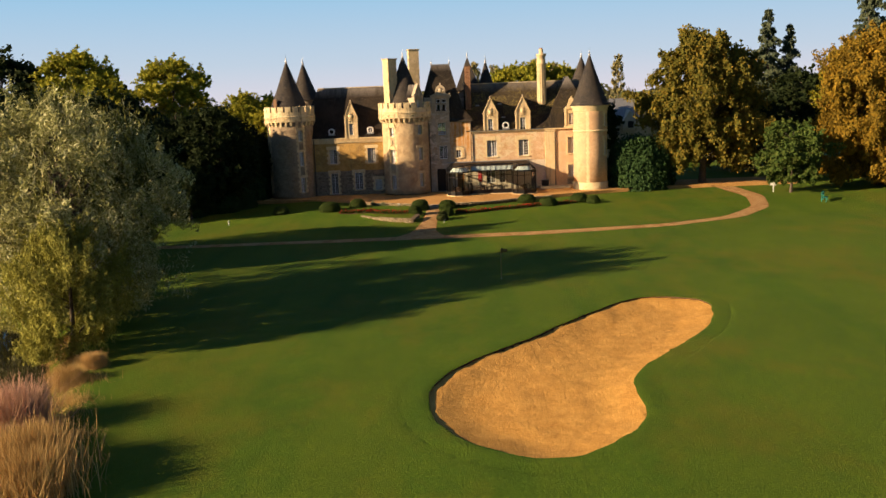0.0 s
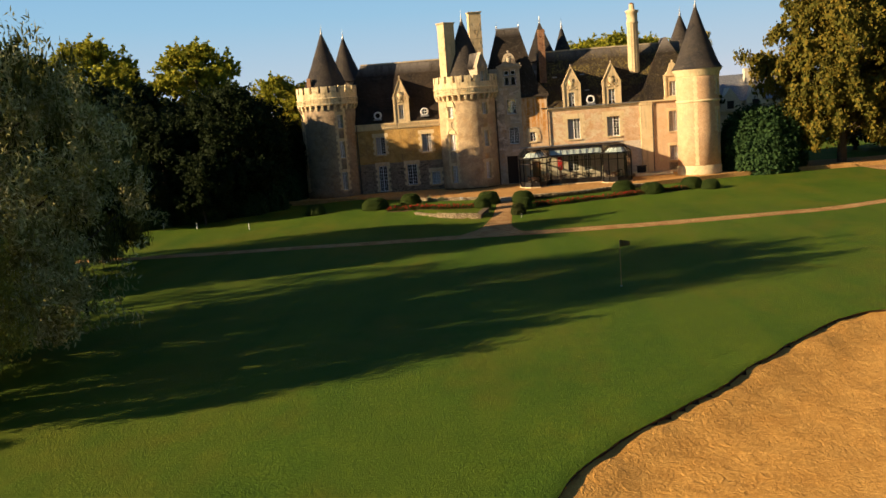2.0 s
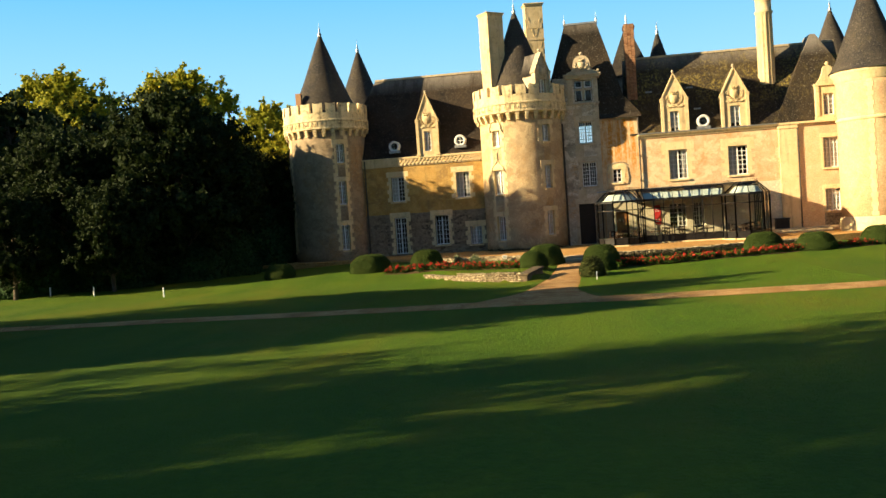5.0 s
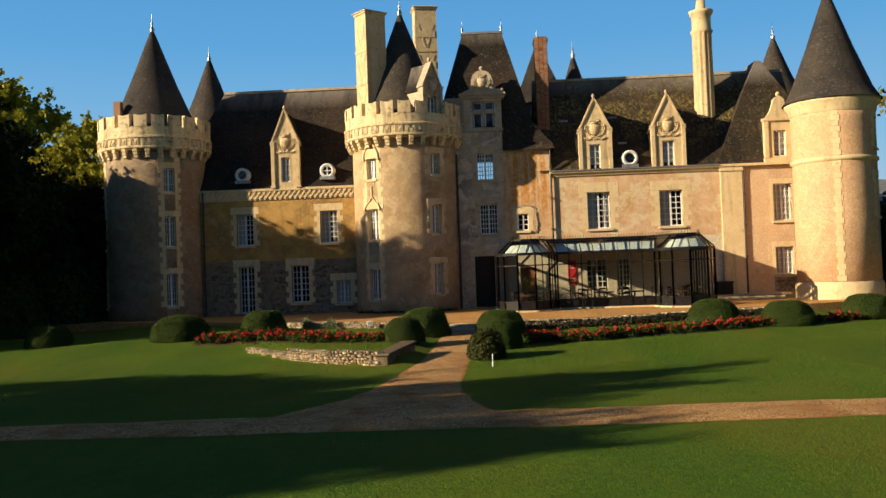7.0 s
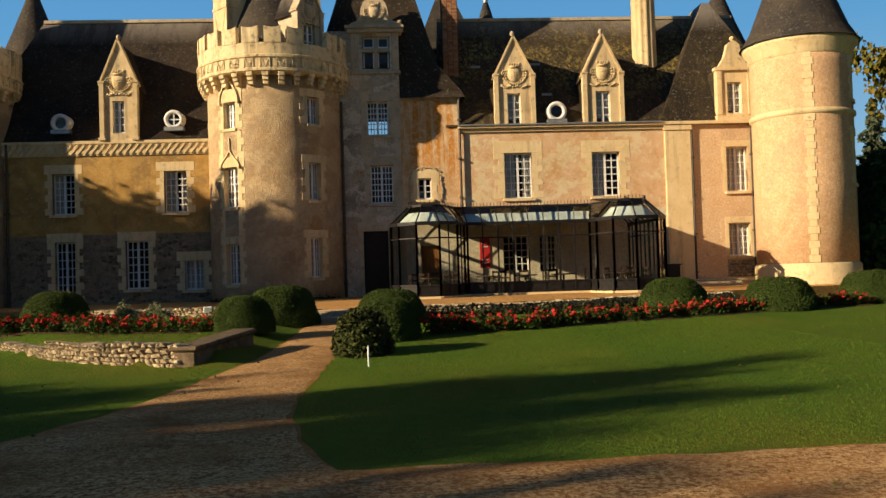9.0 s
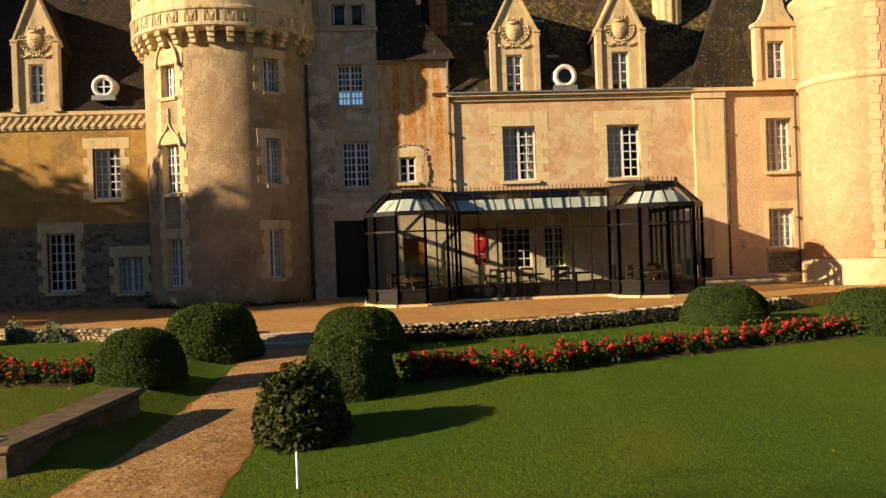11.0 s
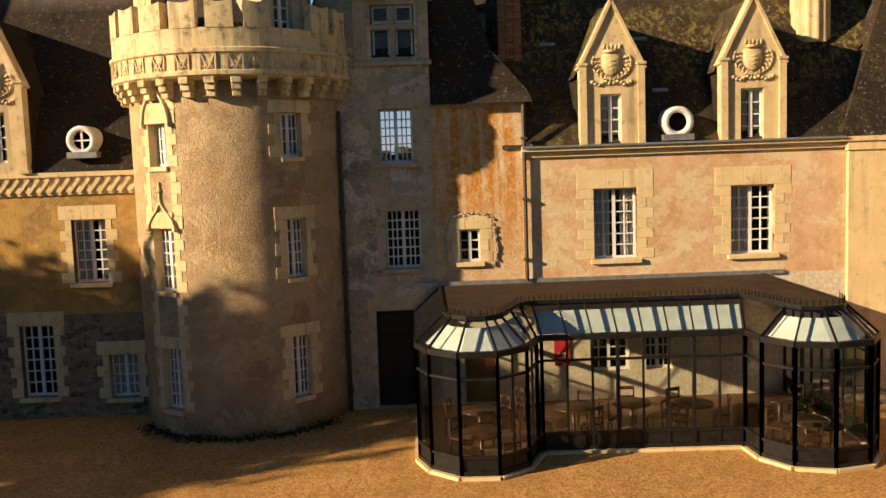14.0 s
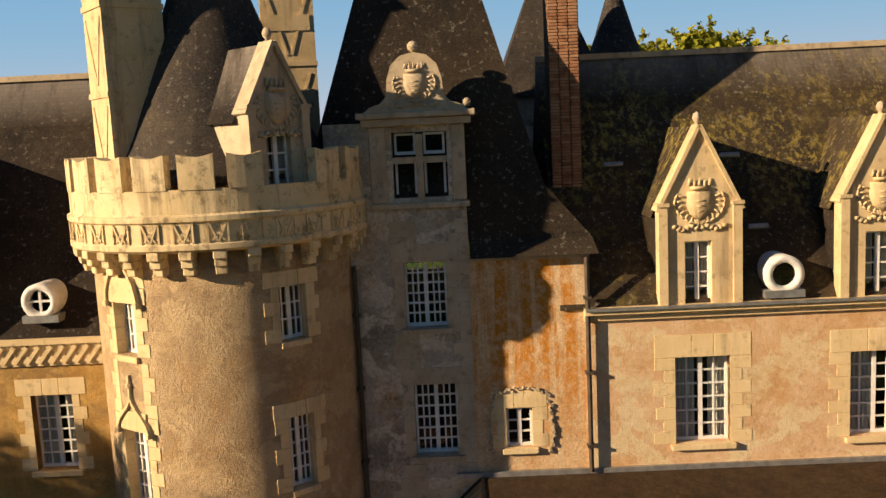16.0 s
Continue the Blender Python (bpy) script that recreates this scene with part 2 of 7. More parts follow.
IRON.color(IRON.ramp(IRON.noise(5, 4), (0.3, (0.006, 0.0055, 0.0055)), (0.7, (0.018, 0.016, 0.015))))
DOOR_DARK = Mat("dark_oak_door", 0.6)
DOOR_DARK.color(DOOR_DARK.ramp(DOOR_DARK.noise(3, 6, 0.6, DOOR_DARK.stretch((9, 9, 0.7))), (0.3, (0.007, 0.005, 0.004)), (0.7, (0.02, 0.013, 0.009))))
WOOD = Mat("orange_brown_wood", 0.5)
WOOD.color(WOOD.ramp(WOOD.noise(3, 6, 0.6, WOOD.stretch((9, 9, 0.7))), (0.3, (0.22, 0.09, 0.03)), (0.7, (0.36, 0.17, 0.06))))
BRICK_RED = Mat("old_red_brick", 0.9)
BRICK_RED.color(BRICK_RED.mix(BRICK_RED.random(), BRICK_RED.ramp(BRICK_RED.noise(5, 5), (0.35, (0.13, 0.055, 0.03)), (0.65, (0.36, 0.16, 0.075))), (0.38, 0.22, 0.12))).bump(BRICK_RED.noise(30, 3), 0.3, 0.01)
MORTAR = Mat("lime_mortar", 0.95)
MORTAR.color(MORTAR.ramp(MORTAR.noise(6, 4), (0.3, (0.28, 0.22, 0.15)), (0.7, (0.40, 0.33, 0.24))))
RED = Mat("red_banner", 0.7)
RED.color(RED.ramp(RED.noise(4, 3), (0.3, (0.42, 0.015, 0.02)), (0.7, (0.55, 0.03, 0.03))))
FURN = Mat("dark_varnished_wood", 0.35)
FURN.color(FURN.ramp(FURN.noise(4, 4), (0.3, (0.03, 0.016, 0.01)), (0.7, (0.07, 0.035, 0.02))))
LINEN = Mat("white_linen", 0.85)
LINEN.color(LINEN.ramp(LINEN.noise(5, 3), (0.3, (0.62, 0.60, 0.56)), (0.7, (0.78, 0.77, 0.74))))
TILE_IN = Mat("terracotta_floor", 0.45)
TILE_IN.color(TILE_IN.ramp(TILE_IN.noise(3, 4), (0.3, (0.09, 0.048, 0.03)), (0.7, (0.15, 0.08, 0.048))))
TEAL = Mat("teal_painted_wood", 0.5)
TEAL.color(TEAL.ramp(TEAL.noise(7, 4), (0.3, (0.01, 0.13, 0.10)), (0.7, (0.02, 0.22, 0.17))))


def glass(name, tint, gloss):
    g = bpy.data.materials.new(name)
    g.use_nodes = True
    n, l = g.node_tree.nodes, g.node_tree.links
    n.clear()
    out, mx = n.new("ShaderNodeOutputMaterial"), n.new("ShaderNodeMixShader")
    tr, gl, lw = n.new("ShaderNodeBsdfTransparent"), n.new("ShaderNodeBsdfGlossy"), n.new("ShaderNodeLayerWeight")
    lw.inputs[0].default_value = 0.5
    pw, mad = n.new("ShaderNodeMath"), n.new("ShaderNodeMath")
    pw.operation, pw.inputs[1].default_value = "POWER", 5.0
    mad.operation, mad.inputs[1].default_value, mad.inputs[2].default_value = "MULTIPLY_ADD", 0.9 * gloss, 0.045 * gloss
    mad.use_clamp = True
    tr.inputs[0].default_value = (*tint, 1)
    gl.inputs["Roughness"].default_value = 0.02
    gl.inputs["Color"].default_value = (0.95, 0.97, 1, 1)
    l.new(lw.outputs["Facing"], pw.inputs[0])
    l.new(pw.outputs[0], mad.inputs[0])
    l.new(mad.outputs[0], mx.inputs[0])
    l.new(tr.outputs[0], mx.inputs[1])
    l.new(gl.outputs[0], mx.inputs[2])
    l.new(mx.outputs[0], out.inputs[0])
    return g


PANE = glass("old_window_glass", (0.80, 0.81, 0.80), 0.8)
PANE_CLEAR = glass("clear_conservatory_glass", (0.86, 0.88, 0.85), 1.1)
FROST = Mat("translucent_roof_glazing", 0.3)
FROST.color((0.55, 0.60, 0.60))
FROST.b.inputs["Transmission Weight"].default_value = 0.45


def M_(mat):
    return mat.m if isinstance(mat, Mat) else mat


# ---- mesh helpers ----
def link(name, bm, mat, parent=None, label="", smooth=False):
    me = bpy.data.meshes.new(name)
    bm.to_mesh(me)
    bm.free()
    for mm in (mat if isinstance(mat, (list, tuple)) else [mat]):
        me.materials.append(M_(mm))
    if smooth:
        me.polygons.foreach_set("use_smooth", [True] * len(me.polygons))
    ob = new(name, me)
    if parent:
        ob.parent = parent
    if label:
        ob["label"] = label
    return ob


part = link


def raw(name, verts, faces, mat, parent=None, label="", smooth=False, uvs=None):
    me = bpy.data.meshes.new(name)
    me.from_pydata([tuple(v) for v in verts], [], faces)
    me.materials.append(M_(mat))
    if uvs is not None:
        lay = me.uv_layers.new(name="UVMap")
        loops = np.empty(len(me.loops), dtype=np.int32)
        me.loops.foreach_get("vertex_index", loops)
        lay.data.foreach_set("uv", np.asarray(uvs, dtype=np.float32)[loops].ravel())
    if smooth:
        me.polygons.foreach_set("use_smooth", [True] * len(me.polygons))
    ob = new(name, me)
    if parent:
        ob.parent = parent
    if label:
        ob["label"] = label
    return ob


def empty(name, loc=(0, 0, 0)):
    e = new(name)
    e.location = loc
    e.empty_display_size = 0.2
    return e


def box(bm, x0, x1, y0, y1, z0, z1, m=None, bevel=0.0):
    r = bmesh.ops.create_cube(bm, size=1.0, matrix=(m or Matrix()) @ Matrix.Translation(((x0 + x1) / 2, (y0 + y1) / 2, (z0 + z1) / 2)) @ Matrix.Diagonal((x1 - x0, y1 - y0, z1 - z0, 1)))
    if bevel:
        es = {e for v in r["verts"] for e in v.link_edges}
        bmesh.ops.bevel(bm, geom=list(es), offset=bevel, segments=1, affect="EDGES")


def boxes(name, items, mat, parent=None, label="", m=None, bevel=0.0):
    bm = bmesh.new()
    for it in items:
        box(bm, *it, m=m, bevel=bevel)
    return link(name, bm, mat, parent, label)


def lathe(profile, n=64, centre=(0, 0), a0=0.0, a1=2 * math.pi):
    """Vertices, faces, uvs of a turned form: profile of (radius, z)."""
    v, f, uv = [], [], []
    full = abs(a1 - a0 - 2 * math.pi) < 1e-6
    run = 0.0
    for i, (r, z) in enumerate(profile):
        if i:
            run += math.hypot(r - profile[i - 1][0], z - profile[i - 1][1])
        for j in range(n + 1):
            a = a0 + (a1 - a0) * j / n
            v.append((centre[0] + r * math.sin(a), centre[1] - r * math.cos(a), z))
            uv.append((a * max(p[0] for p in profile) * 0.8, run))
    for i in range(len(profile) - 1):
        for j in range(n):
            a = i * (n + 1) + j
            f.append((a, a + 1, a + n + 2, a + n + 1))
    return v, f, uv


def turned(name, profile, mat, parent=None, n=48, centre=(0, 0), label="", smooth=True):
    v, f, uv = lathe(profile, n, centre)
    return raw(name, v, f, mat, parent, label, smooth, uv)


def holed(name, us, zs, holes, at, depth, mat, parent, label="", smooth=False):
    """A wall with thickness and rectangular openings right through it; at(u, z, d) gives the place d metres inside its face."""
    us = sorted(set(us) | {h[i] for h in holes for i in (0, 1)})
    zs = sorted(set(zs) | {h[i] for h in holes for i in (2, 3)})
    V, F, key, face_side = [], [], {}, []

    def vert(u, z, d, tag):
        k = (round(u, 4), round(z, 4), d)
        if k not in key:
            key[k] = len(V)
            V.append(at(u, z, d))
        return key[k]

    def solid(i, j):
        if not (0 <= i < len(us) - 1 and 0 <= j < len(zs) - 1):
            return False
        u, z = (us[i] + us[i + 1]) / 2, (zs[j] + zs[j + 1]) / 2
        return not any(h[0] < u < h[1] and h[2] < z < h[3] for h in holes)

    for i in range(len(us) - 1):
        for j in range(len(zs) - 1):
            if not solid(i, j):
                continue
            a, b, c, d = us[i], us[i + 1], zs[j], zs[j + 1]
            F.append([vert(a, c, 0, 0), vert(b, c, 0, 0), vert(b, d, 0, 0), vert(a, d, 0, 0)])
            F.append([vert(a, c, depth, 1), vert(a, d, depth, 1), vert(b, d, depth, 1), vert(b, c, depth, 1)])
            face_side += [True, True]
            for (di, dj), (p, q) in {(-1, 0): ((a, d), (a, c)), (1, 0): ((b, c), (b, d)), (0, -1): ((a, c), (b, c)), (0, 1): ((b, d), (a, d))}.items():
                if not solid(i + di, j + dj):
                    t = (2, di, dj)
                    F.append([vert(*q, 0, t), vert(*p, 0, t), vert(*p, depth, t), vert(*q, depth, t)])
                    face_side.append(False)
    ob = raw(name, V, F, mat, parent, label)
    if smooth:
        ob.data.polygons.foreach_set("use_smooth", face_side)
    return ob


# ---- ground ----
def step(x, a, b):
    t = min(1.0, max(0.0, (x - a) / (b - a)))
    return t * t * (3 - 2 * t)


def smooth_line(x, pts):
    """A curve through few points by smooth steps from each to the next."""
    if x <= pts[0][0]:
        return pts[0][1]
    for (a, p), (b, q) in zip(pts, pts[1:]):
        if x <= b:
            t = (x - a) / (b - a)
            return p + (q - p) * t
    return pts[-1][1]


EDGE = [(-30, 114.5), (-16, 111.5), (-11, 107.6), (-7.2, 104.8), (-4, 103.2), (-1.6, 102.5), (2, 102.9), (4, 103.3), (6.7, 104.3), (9.8, 106), (14, 107.6), (22, 110.5), (30, 112), (46, 113)]


def terrace_edge(x):
    return sum(smooth_line(x + d, EDGE) for d in (-0.8, -0.4, 0, 0.4, 0.8)) / 5


FRONT = [(-30, 95), (-14, 99.0), (-8.9, 97.9), (-6.6, 94.8), (-5, 93.1), (-3.3, 92.0), (-2.4, 91.8)]
SHORE = [(-40, 4), (0, -4), (20, -11), (28, -13.8), (35, -15.8), (42, -18.2), (50, -22), (60, -30), (90, -46)]


def closed_curve(ctrl, per=10):
    out, n = [], len(ctrl)
    for i in range(n):
        p = [Vector(ctrl[(i + k) % n]) for k in (-1, 0, 1, 2)]
        for j in range(per):
            t = j / per
            out.append(0.5 * ((2 * p[1]) + (p[2] - p[0]) * t + (2 * p[0] - 5 * p[1] + 4 * p[2] - p[3]) * t * t + (3 * p[1] - p[0] - 3 * p[2] + p[3]) * t ** 3))
    return out


BUNKER_LINE = [(-1.0, 36.8), (0.2, 41.0), (4.6, 46.1), (8.4, 50.8), (12.4, 54.3), (16.0, 52.8), (14.5, 46.8), (8.9, 39.1), (7.9, 33.3), (4.1, 29.8), (0.3, 32.2)]
BUNKER = closed_curve(BUNKER_LINE)
BUN = np.array([(p.x, p.y) for p in BUNKER])


def bunker_depth(x, y):
    """Metres inside the bunker's rim (negative outside)."""
    if not (-4 < x < 20 and 26 < y < 58):
        return -9.0
    d = np.hypot(BUN[:, 0] - x, BUN[:, 1] - y).min()
    a, b = BUN, np.roll(BUN, -1, 0)
    cross = ((a[:, 1] > y) != (b[:, 1] > y)) & (x < (b[:, 0] - a[:, 0]) * (y - a[:, 1]) / (b[:, 1] - a[:, 1] + 1e-9) + a[:, 0])
    return d if cross.sum() % 2 else -d


def lawn_z(x, y):
    z = -0.45 + 0.10 * (noise.noise((x * 0.06, y * 0.06, 3.1))) * step(y, 60, 40) + 0.03 * noise.noise((x * 0.15, y * 0.15, 1.7))
    if x < -2.45:                                                   # raised lawn beside the path
        w = 0.35 + 5.5 * step(-x, 8, 13)
        f = smooth_line(x, FRONT)
        z += 0.30 * step(y, f - (w - 0.35) * 0.5, f + w) * step(-x, 2.45, 2.7)
        z -= 0.25 * step(-x, 15, 24) * step(y, 88, 104)
    else:
        z += 0.06 * step(y, 94, 101)
    z -= 0.12 * step(y, 82.5, 88) * step(y, 101, 94)
    z += 0.35 * step(x, 14, 50) * step(y, 90, 60)
    s = smooth_line(y, SHORE)
    z -= 1.5 * step(s - x, -0.4, 3.5) * step(y, 70, 56)
    if y > 112 and -26 < x < 46:
        z = min(z, -0.45)
    return z


def ground_z(x, y):
    z = lawn_z(x, y)
    d = bunker_depth(x, y)
    return z - 1.5 * step(d, -0.7, 0.5)


def spread(lo, hi, fine, far):
    mid = list(np.arange(lo, hi + fine / 2, fine))
    left, right, s = [], [], fine
    a, b = lo, hi
    while a > -far:
        s *= 1.35
        a -= s
        left.append(a)
    s = fine
    while b < far:
        s *= 1.35
        b += s
        right.append(b)
    return left[::-1] + mid + right


def grass_material():
    m = Mat("mown_lawn", 0.9, spec=0.15)
    big, mid = m.noise(0.045, 4, 0.6), m.noise(0.5, 5, 0.7)
    fine = m.noise(26, 3, 0.7)
    tuft = m.noise(5, 4, 0.7)
    c = m.mix(m.grey(big, 0.35, 0.65), (0.0491, 0.1058, 0.0026), (0.0758, 0.1341, 0.0034))
    c = m.mix(m.grey(mid, 0.42, 0.68, 0, 0.75), c, (0.1047, 0.1411, 0.0038))
    c = m.mix(m.grey(tuft, 0.38, 0.66, 0, 0.65), c, (0.0289, 0.0691, 0.0015))
    c = m.mix(m.grey(fine, 0.35, 0.7, 0, 0.5), c, (0.1084, 0.1588, 0.0045))
    wide = m.noise(0.16, 5, 0.75, m.stretch((1, 0.6, 1)))
    c = m.mix(m.grey(wide, 0.38, 0.62, 0.0, 0.5), c, (0.0347, 0.0790, 0.0015))
    mown = m.noise(0.34, 2, 0.4, m.stretch((1, 0.07, 1)), 0.25)          # faint bands left by the mower
    c = m.mix(m.grey(mown, 0.44, 0.56, 0.0, 0.35), c, (0.0975, 0.1305, 0.0038))
    dry = m.noise(0.09, 5, 0.7, m.stretch((1, 1, 1), m.stretch((1.3, 0.8, 1))))
    c = m.mix(m.grey(dry, 0.50, 0.66, 0.0, 0.55), c, (0.1336, 0.1164, 0.0060))
    h = m.math("ADD", m.math("MULTIPLY", m.noise(40, 2, 0.6), 0.6), m.noise(9, 4, 0.6))
    return m.color(c).bump(h, 1.0, 0.05)


GRASS = grass_material()


def gravel(name, pale, deep, scale):
    m = Mat(name, 0.95, spec=0.1)
    v = m.n.new("ShaderNodeTexVoronoi")
    v.inputs["Scale"].default_value = scale
    m.put(m.where, v.inputs["Vector"])
    cell = m.axis(0, v.outputs["Color"])
    c = m.mix(cell, deep, pale)
    c = m.mix(m.grey(m.noise(0.6, 5, 0.7), 0.4, 0.7, 0, 0.6), c, deep)
    c = m.mix(m.grey(m.noise(2.5, 5, 0.7), 0.55, 0.75, 0, 0.6), c, pale)
    h = m.math("ADD", m.math("MULTIPLY", v.outputs["Distance"], -1.0), m.math("MULTIPLY", m.noise(3, 4), 1.5))
    return m.color(c).bump(h, 0.35, 0.018)


GRAVEL = gravel("orange_gravel", (0.64, 0.375, 0.13), (0.31, 0.155, 0.042), 20)


def path_gravel():
    """Pale pebbles trodden into orange-brown earth, barer in places."""
    m = Mat("pebbles_in_orange_earth", 0.95, spec=0.1)
    earth = m.mix(m.grey(m.noise(1.6, 5, 0.7), 0.35, 0.65), (0.17, 0.075, 0.02), (0.34, 0.165, 0.05))
    pebble = m.mix(m.grey(m.noise(34, 2, 0.5), 0.35, 0.65), (0.37, 0.21, 0.08), (0.66, 0.44, 0.20))
    cover = m.math("MULTIPLY", m.grey(m.noise(17, 4, 0.75), 0.42, 0.54), m.grey(m.noise(0.9, 4, 0.65, None, 0.5), 0.36, 0.56, 0.25, 1.0))
    c = m.mix(cover, earth, pebble)
    c = m.mix(m.grey(m.noise(48, 3, 0.7), 0.56, 0.68, 0, 0.7), c, (0.06, 0.035, 0.015))
    h = m.math("ADD", m.noise(26, 4, 0.75), m.math("MULTIPLY", m.noise(3, 4), 1.2))
    return m.color(c).bump(h, 0.7, 0.03)


PATH = path_gravel()
SAND = Mat("golden_bunker_sand", 0.95, spec=0.1)
sn = SAND.noise(1.1, 5, 0.7, dist=0.6)
rake = SAND.noise(1.0, 3, 0.6, SAND.stretch((5.5, 1.6, 1)), 0.8)
sand_c = SAND.mix(SAND.grey(sn, 0.35, 0.7), (0.47, 0.235, 0.045), (0.63, 0.345, 0.080))
sand_c = SAND.mix(SAND.grey(rake, 0.42, 0.62, 0, 0.4), sand_c, (0.40, 0.195, 0.04))
SAND.color(SAND.mix(SAND.grey(SAND.noise(9, 4, 0.7), 0.5, 0.66, 0, 0.35), sand_c, (0.68, 0.40, 0.115)))
SAND.bump(SAND.math("ADD", SAND.noise(3.2, 5, 0.65, dist=1.2), SAND.math("MULTIPLY", SAND.noise(14, 3), 0.35)), 0.8, 0.08)
SOIL = Mat("dark_soil", 0.95, spec=0.1)
SOIL.color(SOIL.ramp(SOIL.noise(6, 5), (0.3, (0.05, 0.032, 0.018)), (0.7, (0.12, 0.075, 0.04)))).bump(SOIL.noise(14, 4), 0.8, 0.05)

xs, ys = spread(-32, 34, 0.6, 1800), spread(14, 112, 0.6, 2500)
gv = [(x, y, ground_z(x, y)) for y in ys for x in xs]
nx = len(xs)
gf = [(j * nx + i, j * nx + i + 1, (j + 1) * nx + i + 1, (j + 1) * nx + i) for j in range(len(ys) - 1) for i in range(nx - 1)]
ground = tagged(raw("ground", gv, gf, GRASS, smooth=True), "green mown golf lawn round a lake and a chateau", "lawn", kind="structure")

# the bunker: a turf collar, a soil lip and a bowl of sand
ctr = [Vector((p.x, p.y)) for p in BUNKER]
nb = len(ctr)
nrm = []
for i in range(nb):
    d = (ctr[(i + 1) % nb] - ctr[i - 1]).normalized()
    nrm.append(Vector((-d.y, d.x)))
if bunker_depth(*(ctr[0] + nrm[0] * 0.3)) < 0:
    nrm = [-v for v in nrm]


def rim_ring(inset, dz, wob=0.0):
    out = []
    for i in range(nb):
        p = ctr[i] + nrm[i] * (inset + wob * noise.noise((ctr[i].x * 0.9, ctr[i].y * 0.9, 7.0)))
        out.append((p.x, p.y, lawn_z(ctr[i].x, ctr[i].y) + dz))
    return out


def ring_mesh(name, rings, mat, parent, label=""):
    v = [p for r in rings for p in r]
    f = [(k * nb + i, k * nb + (i + 1) % nb, (k + 1) * nb + (i + 1) % nb, (k + 1) * nb + i) for k in range(len(rings) - 1) for i in range(nb)]
    return raw(name, v, f, mat, parent, label, True)


bunker = tagged(empty("sand_bunker", (6, 42, -0.45)), "kidney-shaped golden sand bunker with a turf lip in the lawn", "bunker")
bunker_turf = [(p[0], p[1], lawn_z(p[0], p[1]) - 0.02) for p in rim_ring(-1.6, 0)]
off = Matrix.Translation((-6, -42, 0.45))
for ob in (ring_mesh("turf_collar", [bunker_turf, rim_ring(-0.9, 0.012), rim_ring(-0.4, 0.02), rim_ring(0.0, 0.035, 0.1), rim_ring(0.12, 0.0, 0.12)], GRASS, bunker),
           ring_mesh("soil_lip", [rim_ring(0.12, 0.0, 0.12), rim_ring(0.08, -0.10, 0.12), rim_ring(0.10, -0.34, 0.12)], SOIL, bunker)):
    ob.matrix_basis = off
RIM = np.array([(p.x, p.y) for p in closed_curve(BUNKER_LINE, 90)])
sv, sf, idx = [], [], {}
for j, y in enumerate(np.arange(29.5, 55, 0.25)):
    for i, x in enumerate(np.arange(-2, 17, 0.25)):
        d = bunker_depth(x, y)
        if d > -0.36:
            if d < 0.16:                                    # the outermost sand follows the rim
                k = int(np.hypot(RIM[:, 0] - x, RIM[:, 1] - y).argmin())
                x, y, d = RIM[k, 0], RIM[k, 1], 0.0
            idx[i, j] = len(sv)
            sv.append((x, y, lawn_z(x, y) - 0.10 - 0.26 * step(d, 0, 2.2) + 0.22 * step(0.9 - d, 0, 0.9) * 0.45 * step(x + 40 - y, 0, 14) + 0.05 * noise.noise((x * 0.8, y * 0.8, 2)) + 0.03 * noise.noise((x * 2.6, y * 2.6, 5))))
for (i, j), a in idx.items():
    q = [idx.get(k) for k in ((i + 1, j), (i + 1, j + 1), (i, j + 1))]
    if None not in q:
        sf.append((a, *q))
raw("sand", sv, sf, SAND, bunker, "raked golden sand", True).matrix_basis = off

# added glowing sheet that brightens the morning sky over the far horizon: haze painted at its foot, thinning out
# upwards and to the sides
SKYLINE = bpy.data.materials.new("glowing_sky_sheet")
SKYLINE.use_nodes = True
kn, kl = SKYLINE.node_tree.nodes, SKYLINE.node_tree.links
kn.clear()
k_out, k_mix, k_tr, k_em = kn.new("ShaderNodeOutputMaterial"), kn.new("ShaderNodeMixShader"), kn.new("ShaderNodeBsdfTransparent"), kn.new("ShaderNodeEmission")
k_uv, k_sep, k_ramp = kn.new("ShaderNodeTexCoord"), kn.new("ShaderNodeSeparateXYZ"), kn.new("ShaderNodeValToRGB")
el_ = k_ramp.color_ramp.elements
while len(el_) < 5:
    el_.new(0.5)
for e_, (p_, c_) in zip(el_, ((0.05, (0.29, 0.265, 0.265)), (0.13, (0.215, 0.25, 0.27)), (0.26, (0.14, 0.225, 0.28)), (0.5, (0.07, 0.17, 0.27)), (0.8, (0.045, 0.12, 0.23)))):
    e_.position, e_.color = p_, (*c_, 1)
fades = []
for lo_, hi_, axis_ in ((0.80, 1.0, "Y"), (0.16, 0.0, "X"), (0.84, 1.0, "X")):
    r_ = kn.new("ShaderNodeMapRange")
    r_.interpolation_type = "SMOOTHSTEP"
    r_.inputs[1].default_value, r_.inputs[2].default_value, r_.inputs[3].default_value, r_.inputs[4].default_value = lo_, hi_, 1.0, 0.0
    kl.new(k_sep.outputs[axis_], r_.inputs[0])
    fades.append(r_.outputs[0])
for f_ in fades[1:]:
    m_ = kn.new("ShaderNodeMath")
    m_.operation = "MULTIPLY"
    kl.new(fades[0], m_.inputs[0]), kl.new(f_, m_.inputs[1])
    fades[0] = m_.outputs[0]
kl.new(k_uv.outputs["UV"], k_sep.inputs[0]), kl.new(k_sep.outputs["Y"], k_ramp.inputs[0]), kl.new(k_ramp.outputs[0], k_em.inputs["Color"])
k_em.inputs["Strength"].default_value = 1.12
